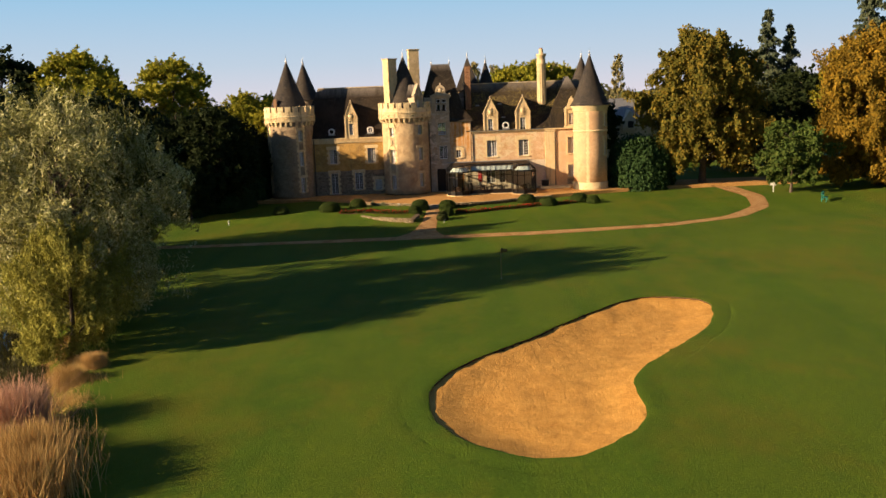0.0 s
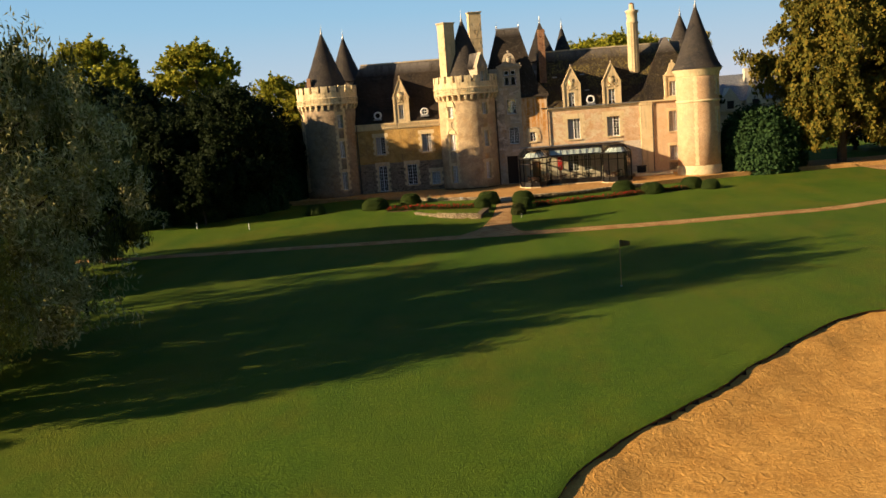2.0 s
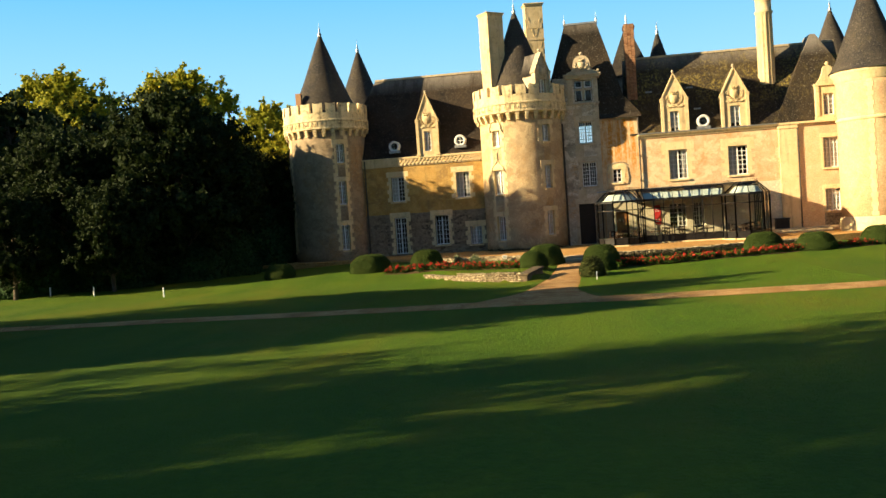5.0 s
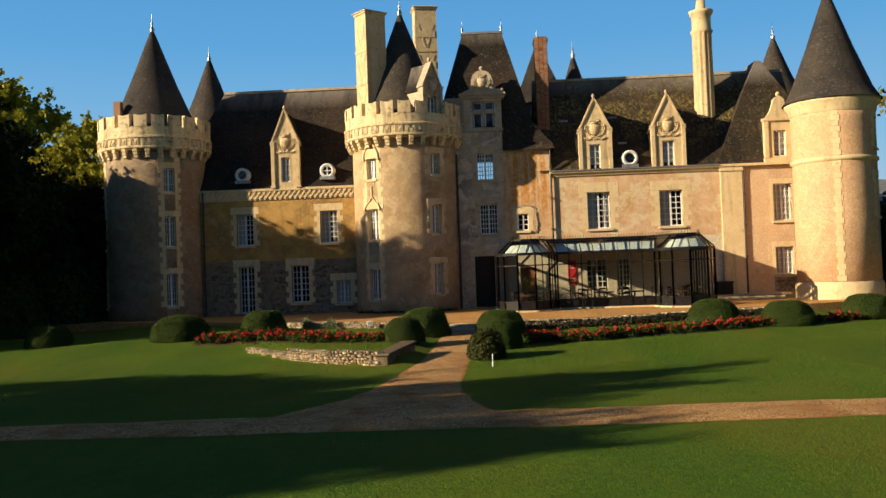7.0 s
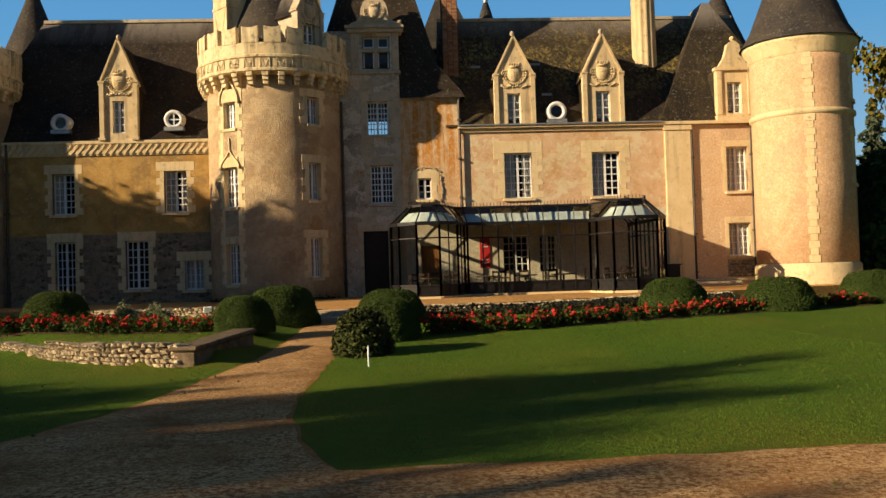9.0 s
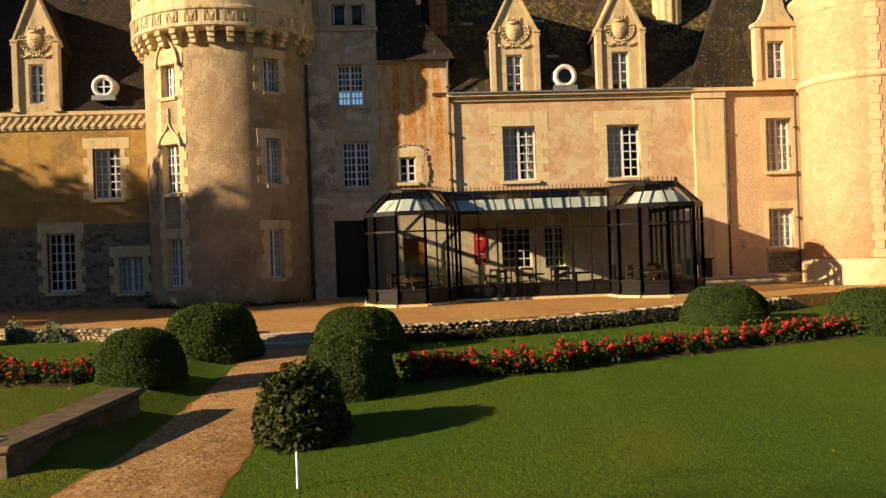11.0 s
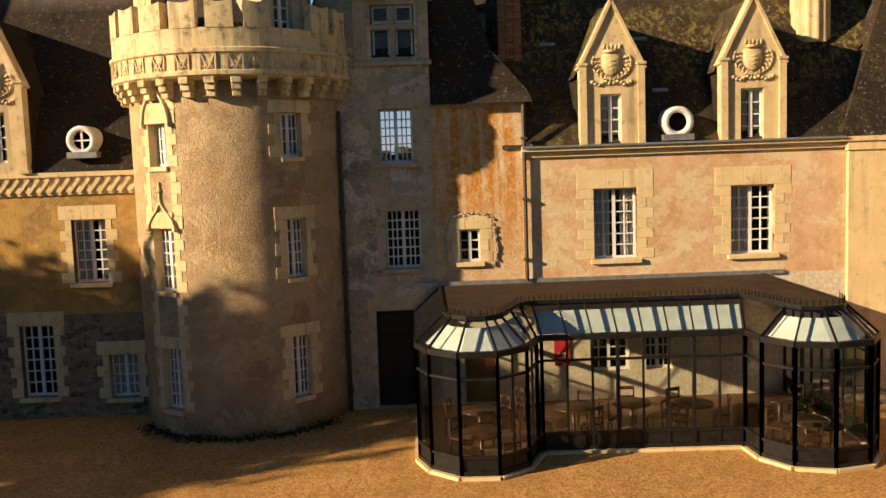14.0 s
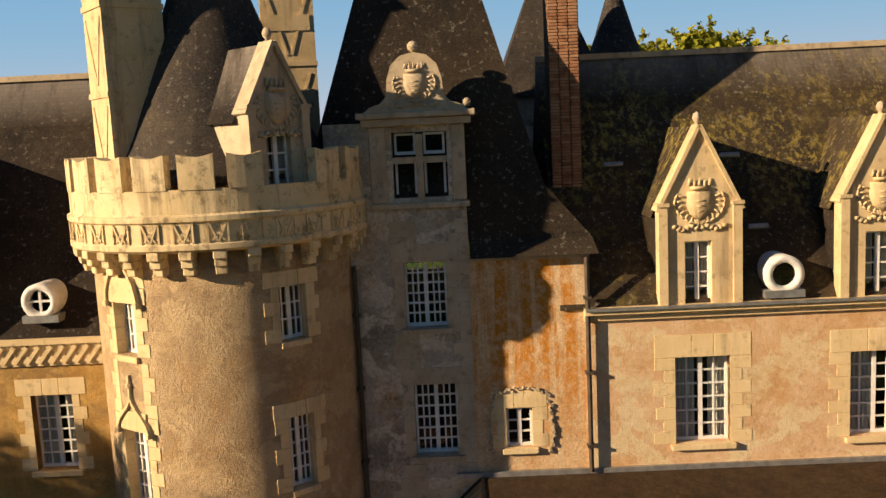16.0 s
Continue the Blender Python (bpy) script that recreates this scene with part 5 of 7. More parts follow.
Mat_WHITE_STONE = Mat("white_painted_zinc", 0.5)
Mat_WHITE_STONE.color(Mat_WHITE_STONE.ramp(Mat_WHITE_STONE.noise(7, 4), (0.3, (0.55, 0.53, 0.49)), (0.7, (0.75, 0.73, 0.69))))
bullseye(-13.99, YL - 0.05, 8.36, 0.42, False)
bullseye(-8.9, YL - 0.05, 8.42, 0.44, True)
bullseye(8.82, YR - 0.05, 8.36, 0.46, False)


# chimneys
def chimney(m, w, d, z0, z1, mat, label, cap=0.2, panels=True):
    bm, fine = bmesh.new(), bmesh.new()
    box(bm, -w / 2, w / 2, -d / 2, d / 2, z0, z1 - cap)
    box(bm, -w / 2 - 0.06, w / 2 + 0.06, -d / 2 - 0.06, d / 2 + 0.06, z1 - cap, z1 - cap * 0.4, bevel=0.02)
    box(bm, -w / 2 - 0.12, w / 2 + 0.12, -d / 2 - 0.12, d / 2 + 0.12, z1 - cap * 0.4, z1, bevel=0.02)
    if panels:
        for z in np.arange(z0 + 1.0, z1 - 1, 1.9):
            z = float(z)
            box(fine, -w / 2 - 0.03, w / 2 + 0.03, -d / 2 - 0.03, d / 2 + 0.03, z, z + 0.12)
            for s in (-1, 1):
                for p, q in ((w, d),):
                    box(fine, -0.035, 0.035, -0.02, 0.03, -0.75, 0.75, m=pose(s * w * 0.2, -d / 2, z + 1.0, 0, s * 17, 0))
                    box(fine, -0.02, 0.03, -0.035, 0.035, -0.75, 0.75, m=pose(-w / 2, s * d * 0.2, z + 1.0, -s * 17, 0, 0))
            box(fine, -w / 2 + 0.12, w / 2 - 0.12, -d / 2 - 0.025, -d / 2 + 0.02, z + 0.9, z + 1.3)
    ob = link("chimney", bm, mat, chateau, label)
    link("chimney_mouldings", fine, mat, ob, "raised bands and crossed ribs")
    ob.matrix_basis = m
    return ob


chimney(pose(-5.95, 115.2, 0, 0, 0, 40), 1.35, 1.15, 10.2, 17.4, TUFA_AGED, "tall cream stone chimney with incised panels")
chimney(pose(-2.98, 119.0, 0, 0, 0, 12), 1.35, 1.1, 11, 18.65, TUFA_AGED, "tall cream stone chimney")
BRICK_BED = Mat("sooty_mortar", 0.95, spec=0.1)
BRICK_BED.color(BRICK_BED.ramp(BRICK_BED.noise(6, 5), (0.3, (0.07, 0.042, 0.026)), (0.7, (0.20, 0.12, 0.07))))
br = boxes("chimney", [(3.71, 4.47, 117.45, 118.35, 9.5, 16.15), (3.65, 4.53, 117.4, 118.4, 15.85, 16.0)], BRICK_BED, chateau, "narrow red brick chimney")
bm = bmesh.new()
box(bm, -0.11, 0.11, -0.05, 0.05, -0.032, 0.032, bevel=0.004)
brick_mesh = bpy.data.meshes.new("brick")
bm.to_mesh(brick_mesh), bm.free()
brick_mesh.materials.append(BRICK_RED.m)
for r in range(82):
    z = 9.75 + r * 0.078
    for k in range(3):
        ob = new("brick", brick_mesh)
        ob.parent = br
        ob.matrix_basis = pose(3.825 + k * 0.25 + (0.014 if r % 2 else 0), 117.43, z, 0, 0, random.uniform(-1, 1))
V, F, UV = [], [], []
n = 48
for k, (r, z) in enumerate([(0.58, 10.8), (0.55, 15.9), (0.62, 16.0), (0.66, 16.1), (0.56, 16.25), (0.56, 17.0), (0.68, 17.15), (0.72, 17.35), (0.5, 17.4), (0.3, 17.42), (0.26, 18.0), (0.0, 18.0)]):
    for j in range(n):
        a = 2 * math.pi * j / n
        rr = r * (1 + (0.07 if k in (0, 1) else 0) * math.cos(a * 12))
        V.append((13.85 + rr * math.sin(a), 118.0 - rr * math.cos(a), z))
for k in range(11):
    for j in range(n):
        F.append((k * n + j, k * n + (j + 1) % n, (k + 1) * n + (j + 1) % n, (k + 1) * n + j))
raw("chimney", V, F, TUFA_AGED, chateau, "tall fluted round stone chimney", True)
turned("chimney_pot", [(0.2, 17.4), (0.24, 17.9), (0.18, 18.15), (0.12, 18.1)], BRICK_RED, chateau, 16, (13.85, 118.0), "terracotta chimney pot")
boxes("chimney", [(-21.05, -20.65, 114.6, 115.0, 11.0, 12.8)], BRICK_RED, chateau, "small brick flue beside the cone roof")


def pipe(x, y, z0, z1, r=0.06):
    v, f, uv = lathe([(r, z0), (r, z1)], 10, (x, y))
    ob = raw("downpipe", v, f, LEAD_PIPE, chateau, "dark rainwater downpipe", True)
    for z in np.arange(z0 + 0.6, z1, 1.8).tolist():
        boxes("pipe_bracket", [(x - r - 0.03, x + r + 0.03, y - r - 0.02, y + r + 0.05, z, z + 0.07)], LEAD_PIPE, ob)


pipe(4.22, YR - 0.14, 3.8, 9.0), pipe(-1.2, YT - 0.12, 0, 9.0), pipe(15.2, YR - 0.12, 0, 7.6, 0.05), pipe(-16.4, YL - 0.12, 0, 7.4), pipe(18.05, YR - 0.14, 0.1, 7.6, 0.04)
for x, z, y in ((5.3, 11.0, 0), (8.26, 11.1, 0), (8.6, 9.38, 0), (-8.5, 11.0, 1)):
    yy = (YR if not y else YL) - 0.02 + (z - 7.7) * (RY - YR + 0.02) / 6.15
    bm = bmesh.new()
    box(bm, -0.25, 0.25, -0.05, 0.05, -0.06, 0.06, m=pose(x, yy - 0.03, z, -34, 0, 0), bevel=0.02)
    link("roof_vent", bm, ZINC, chateau, "small pale zinc roof vent")


# ---- conservatory ----
conserv = tagged(empty("conservatory", (6.4, 112, 0)), "black steel and glass conservatory against the chateau front", "conservatory")
CO = Matrix.Translation((-6.4, -112, 0))
OUT = [(0.88, YR), (0.88, 110.75), (1.18, 109.95), (1.85, 109.35), (2.75, 109.3), (3.5, 109.85), (3.85, 110.75), (4.0, 110.95), (9.05, 110.75), (9.12, 109.85), (9.6, 109.1), (10.45, 108.85), (11.35, 109.05), (11.9, 109.8), (12.05, 110.6), (12.05, YR)]


def inset(pts, d):
    out = []
    for i, p in enumerate(pts):
        a, b = Vector(pts[max(0, i - 1)]), Vector(pts[min(len(pts) - 1, i + 1)])
        t = (b - a).normalized()
        n = Vector((-t.y, t.x))
        if i == 0:
            n = Vector((1, 0))
        if i == len(pts) - 1:
            n = Vector((-1, 0))
        out.append((p[0] + n.x * d, p[1] + n.y * d))
    return out


def bar(bm, p, q, w, h, up=Vector((0, 0, 1))):
    """A straight square bar from p to q."""
    p, q = Vector(p), Vector(q)
    d = q - p
    y = d.normalized()
    x = y.cross(up)
    x = x.normalized() if x.length > 1e-4 else Vector((1, 0, 0))
    z = x.cross(y)
    m = Matrix((x, y, z)).transposed().to_4x4()
    m.translation = (p + q) / 2
    bmesh.ops.create_cube(bm, size=1, matrix=CO @ m @ Matrix.Diagonal((w, d.length, h, 1)))


def quad(name, pts, mat, parent, label=""):
    return raw(name, [CO @ Vector(p) for p in pts], [tuple(range(len(pts)))], mat, parent, label)


BLIND = Mat("pale_grey_green_blind", 0.6)
BLIND.color(BLIND.ramp(BLIND.noise(2.5, 4), (0.3, (0.48, 0.55, 0.52)), (0.7, (0.66, 0.71, 0.68))))
bm = bmesh.new()
for a, b in zip(OUT, OUT[1:]):
    bar(bm, (*a, 0.03), (*b, 0.03), 0.26, 0.1)
link("kerb", bm, TUFA, conserv, "pale stone kerb")
EAVE, TOP = 2.98, 3.70
INNER = inset(OUT, 0.72)
INNER[0], INNER[-1] = (1.6, YR), (11.35, YR)
INNER[6], INNER[7], INNER[8] = (3.55, 111.75), (3.9, 112.0), (9.35, 111.9)
for i, (a, b) in enumerate(zip(OUT, OUT[1:])):
    A_, B_ = Vector(a), Vector(b)
    L = (B_ - A_).length
    n = max(1, round(L / 0.62))
    t = (B_ - A_).normalized()
    bm = bmesh.new()
    for k in range(n + 1):
        p = A_ + (B_ - A_) * k / n
        w = 0.085 if k in (0, n) or (n > 4 and k % 3 == 0) else 0.055
        bar(bm, (p.x, p.y, 0.1), (p.x, p.y, EAVE), w, w)
    for z, h, w in ((0.14, 0.1, 0.07), (0.52, 0.07, 0.07), (2.38, 0.06, 0.06), (EAVE - 0.02, 0.14, 0.12)):
        bar(bm, (*a, z), (*b, z), w, h)
    link("frame", bm, IRON, conserv, "black steel glazing frame")
    quad("kick_panel", [(*a, 0.14), (*b, 0.14), (*b, 0.5), (*a, 0.5)], IRON, conserv, "black steel kick panel")
    for k in range(n):
        p, q = A_ + (B_ - A_) * k / n, A_ + (B_ - A_) * (k + 1) / n
        for z0, z1 in ((0.54, 2.36), (2.4, EAVE - 0.08)):
            quad("pane", [(p.x, p.y, z0), (q.x, q.y, z0), (q.x, q.y, z1), (p.x, p.y, z1)], PANE_CLEAR, conserv)
    # sloping glass roof with rafters
    c, d = Vector(INNER[i]), Vector(INNER[i + 1])
    for k in range(n + 1):
        bm = bmesh.new()
        p, q = A_ + (B_ - A_) * k / n, c + (d - c) * k / n
        bar(bm, (p.x, p.y, EAVE + 0.05), (q.x, q.y, TOP), 0.034, 0.06)
        link("rafter", bm, IRON, conserv)
    bm = bmesh.new()
    bar(bm, (*c, TOP), (*d, TOP), 0.08, 0.1)
    link("top_rail", bm, IRON, conserv)
    for k in range(n):
        p, q = A_ + (B_ - A_) * k / n, A_ + (B_ - A_) * (k + 1) / n
        r, s = c + (d - c) * (k + 1) / n, c + (d - c) * k / n
        quad("roof_pane", [(p.x, p.y, EAVE + 0.05), (q.x, q.y, EAVE + 0.05), (r.x, r.y, TOP), (s.x, s.y, TOP)], PANE_CLEAR, conserv)
        low_, dn = 0.30, Vector((0, 0.10, -0.26))
        P_, Q_ = Vector((p.x, p.y, EAVE + 0.05)), Vector((q.x, q.y, EAVE + 0.05))
        R_, S_ = Vector((r.x, r.y, TOP)), Vector((s.x, s.y, TOP))
        if i in (1, 2, 3, 4, 5, 7, 9, 10, 11, 12, 13):
            quad("roof_blind", [P_.lerp(S_, low_) + dn, Q_.lerp(R_, low_) + dn, R_ + dn, S_ + dn], BLIND, conserv, "pale grey blind under the sloping glass")
    # spiked cresting
    ln = (d - c).length
    if ln > 0.2 and i not in (0, len(OUT) - 2):
        for k in range(max(1, int(ln / 0.14))):
            p = c + (d - c) * (k + 0.5) / max(1, int(ln / 0.14))
            bm = bmesh.new()
            bar(bm, (p.x, p.y, TOP + 0.03), (p.x, p.y, TOP + 0.2), 0.022, 0.022)
            link("cresting_spike", bm, IRON, conserv)
raw("flat_roof", [CO @ Vector((x, y, TOP + 0.02)) for x, y in INNER] + [CO @ Vector((x, y, TOP - 0.1)) for x, y in INNER], [tuple(range(len(INNER))), tuple(range(2 * len(INNER) - 1, len(INNER) - 1, -1))], plaster("brown_bitumen_roof", (0.075, 0.05, 0.028), (0.05, 0.033, 0.02), (0.03, 0.021, 0.014), 9, 3, 0.3), conserv, "flat brown bitumen roof")
raw("inner_floor", [CO @ Vector((x, y, 0.05)) for x, y in OUT], [tuple(range(len(OUT)))], TILE_IN, conserv, "terracotta tiled floor")
boxes("flashing", [(1.0, 12.0, YR - 0.08, YR + 0.02, TOP + 0.02, TOP + 0.14)], ZINC, conserv, "zinc wall flashing", m=CO)


# ---- dining furniture inside ----
def round_table(x, y):
    t = tagged(empty("dining_table", (x, y, 0.05)), "round dark wooden dining table in the conservatory", "table", "conservatory tables")
    turned("tabletop", [(0.0, 0.75), (0.52, 0.75), (0.53, 0.72), (0.52, 0.7), (0, 0.7)], FURN, t, 24)
    turned("table_leg", [(0.3, 0), (0.28, 0.03), (0.05, 0.08), (0.05, 0.7)], FURN, t, 12)
    return t


def dining_chair(m):
    c = tagged(empty("dining_chair"), "dark wooden dining chair with a slatted back", "chair", "conservatory chairs")
    boxes("seat", [(-0.22, 0.22, -0.22, 0.22, 0.43, 0.48)], FURN, c, bevel=0.01)
    boxes("backrest", [(-0.2, 0.2, 0.19, 0.22, 0.85, 0.95), (-0.2, 0.2, 0.19, 0.22, 0.62, 0.68)], FURN, c)
    for sx, sy, h in ((-1, -1, 0.43), (1, -1, 0.43), (-1, 1, 0.95), (1, 1, 0.95)):
        boxes("leg", [(sx * 0.2 - 0.02, sx * 0.2 + 0.02, sy * 0.2 - 0.02, sy * 0.2 + 0.02, 0, h)], FURN, c)
    c.matrix_basis = m
    return c


first = dining_chair(pose(2.4, 111.0, 0.05))
table0 = None
for k, (x, y) in enumerate(((2.4, 110.4), (2.5, 112.4), (5.0, 112.3), (6.6, 112.5), (8.2, 112.2), (10.4, 110.3), (10.6, 112.4))):
    if k == 0:
        table0 = round_table(x, y)
    else:
        copy_thing(table0, pose(x, y, 0.05))
    for a in (40, 160, 280):
        r = radians(a + 25 * k)
        cm = pose(x - 0.72 * math.sin(r), y + 0.72 * math.cos(r), 0.05, 0, 0, a + 25 * k)
        copy_thing(first, cm)
first.matrix_basis = pose(3.9, 113.8, 0.05, 0, 0, 120)
ban = boxes("banner", [(5.0, 5.47, YR - 0.05, YR - 0.02, 1.15, 2.55)], RED)
tagged(ban, "red hanging banner with white bars on a wall", "banner")
boxes("printed_bars", [(5.1, 5.37, YR - 0.06, YR - 0.051, z, z + 0.05) for z in (1.35, 1.5, 2.1, 2.25)] , LINEN, ban, "pale printed bars")

# ---- vegetation ----
def leaf_mat(name, cols, trans=0.25):
    m = Mat(name, 0.75, spec=0.12)
    r = m.island()
    c = m.ramp(r, *[(i / (len(cols) - 1), k) for i, k in enumerate(cols)])
    big = m.noise(0.35, 3, 0.6)
    c = m.mix(m.grey(big, 0.35, 0.65, 0.0, 0.55), c, cols[0])
    m.color(c)
    t = m.n.new("ShaderNodeBsdfTranslucent")
    m.put(c, t.inputs["Color"])
    mx = m.n.new("ShaderNodeMixShader")
    mx.inputs[0].default_value = trans
    m.put(m.b.outputs[0], mx.inputs[1])
    m.put(t.outputs[0], mx.inputs[2])
    m.put(mx.outputs[0], m.n["Material Output"].inputs[0])
    return m


BARK = Mat("grey_brown_bark", 0.95, spec=0.1)
BARK.color(BARK.ramp(BARK.noise(3, 6, 0.7, BARK.stretch((4, 4, 0.8))), (0.3, (0.05, 0.038, 0.028)), (0.7, (0.15, 0.12, 0.09)))).bump(BARK.noise(5, 5, 0.7, BARK.stretch((6, 6, 1))), 0.9, 0.05)
CHESTNUT = leaf_mat("autumn_chestnut_leaves", [(0.075, 0.082, 0.013), (0.15, 0.122, 0.015), (0.24, 0.165, 0.018), (0.11, 0.115, 0.016), (0.30, 0.19, 0.02)])
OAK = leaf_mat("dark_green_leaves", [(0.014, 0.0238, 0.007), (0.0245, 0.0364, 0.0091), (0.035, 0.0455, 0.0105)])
YELLOW = leaf_mat("yellow_green_leaves", [(0.156, 0.182, 0.0156), (0.325, 0.305, 0.0208), (0.468, 0.39, 0.026), (0.156, 0.195, 0.0182)])
WILLOW = leaf_mat("silver_willow_leaves", [(0.176, 0.182, 0.0473), (0.338, 0.338, 0.121), (0.729, 0.702, 0.392), (0.23, 0.223, 0.0486), (0.486, 0.472, 0.216)], 0.15)
WEEPING = leaf_mat("olive_weeping_leaves", [(0.045, 0.052, 0.011), (0.10, 0.105, 0.018), (0.17, 0.16, 0.028), (0.07, 0.075, 0.014)], 0.2)
WILLOW_YOUNG = leaf_mat("yellow_green_willow_leaves", [(0.156, 0.163, 0.026), (0.312, 0.299, 0.052), (0.468, 0.429, 0.091), (0.208, 0.208, 0.0325)], 0.2)
CHESTNUT_GOLD = leaf_mat("golden_chestnut_leaves", [(0.10, 0.075, 0.010), (0.22, 0.145, 0.012), (0.34, 0.20, 0.014), (0.26, 0.17, 0.013), (0.40, 0.24, 0.02)], 0.3)
LAUREL = leaf_mat("glossy_laurel_leaves", [(0.018, 0.042, 0.012), (0.035, 0.07, 0.018), (0.05, 0.09, 0.022)], 0.1)
MAGNOLIA = leaf_mat("magnolia_leaves", [(0.05, 0.09, 0.016), (0.09, 0.13, 0.025), (0.13, 0.15, 0.03)])
IVY = leaf_mat("dull_olive_ivy_leaves", [(0.022, 0.032, 0.009), (0.045, 0.055, 0.012), (0.075, 0.075, 0.018)], 0.1)
BOX_LEAF = leaf_mat("clipped_box_leaves", [(0.030, 0.052, 0.010), (0.055, 0.082, 0.015), (0.085, 0.108, 0.020)], 0.15)
CONIFER = leaf_mat("blue_green_needles", [(0.06, 0.08, 0.045), (0.09, 0.11, 0.06), (0.12, 0.13, 0.07)], 0.1)
POPLAR = leaf_mat("pale_yellow_poplar_leaves", [(0.26, 0.23, 0.08), (0.36, 0.30, 0.11), (0.30, 0.25, 0.12)])
REED = leaf_mat("dry_golden_reed", [(0.338, 0.208, 0.065), (0.494, 0.325, 0.117), (0.585, 0.429, 0.182)], 0.2)
REED_PINK = leaf_mat("pinkish_dry_plumes", [(0.405, 0.23, 0.149), (0.567, 0.365, 0.257), (0.486, 0.297, 0.162)], 0.2)
ROSE = leaf_mat("red_rose_petals", [(0.36, 0.012, 0.012), (0.55, 0.03, 0.025), (0.50, 0.09, 0.05), (0.30, 0.02, 0.02)], 0.15)
rng = np.random.default_rng(5)


def leaves(name, C, N, size, mat, parent, aspect=1.6, label="", droop=0.0):
    """Many small bent leaves: centres C, rough normals N."""
    n = len(C)
    N = N + rng.normal(0, 0.7, (n, 3))
    N /= np.linalg.norm(N, axis=1, keepdims=True) + 1e-9
    T = np.cross(N, rng.normal(0, 1, (n, 3)))
    if droop:
        T = T * (1 - droop) + np.array([0, 0, -1.0]) * droop * 1.5 + rng.normal(0, 0.1, (n, 3))
    T /= np.linalg.norm(T, axis=1, keepdims=True) + 1e-9
    B = np.cross(N, T)
    B /= np.linalg.norm(B, axis=1, keepdims=True) + 1e-9
    s = (size * rng.uniform(0.6, 1.35, (n, 1)))
    v = np.empty((n, 4, 3))
    v[:, 0] = C - T * s * aspect * 0.5
    v[:, 1] = C + B * s * 0.5 + N * s * 0.1
    v[:, 2] = C + T * s * aspect * 0.5
    v[:, 3] = C - B * s * 0.5 + N * s * 0.1
    me = bpy.data.meshes.new(name)
    me.vertices.add(4 * n)
    me.vertices.foreach_set("co", v.ravel())
    me.loops.add(4 * n)
    me.loops.foreach_set("vertex_index", np.arange(4 * n, dtype=np.int32))
    me.polygons.add(n)
    me.polygons.foreach_set("loop_start", np.arange(0, 4 * n, 4, dtype=np.int32))
    me.update(calc_edges=True)
    me.materials.append(M_(mat))
    ob = new(name, me)
    ob.parent = parent
    if label:
        ob["label"] = label
    return ob


def tube(V, F, pts, radii, n=7):
    base = len(V)
    for (p, r) in zip(pts, radii):
        for k in range(n):
            a = 2 * math.pi * k / n
            V.append((p[0] + r * math.cos(a), p[1] + r * math.sin(a), p[2]))
    for i in range(len(pts) - 1):
        for k in range(n):
            a, b = base + i * n + k, base + i * n + (k + 1) % n
            F.append((a, b, b + n, a + n))


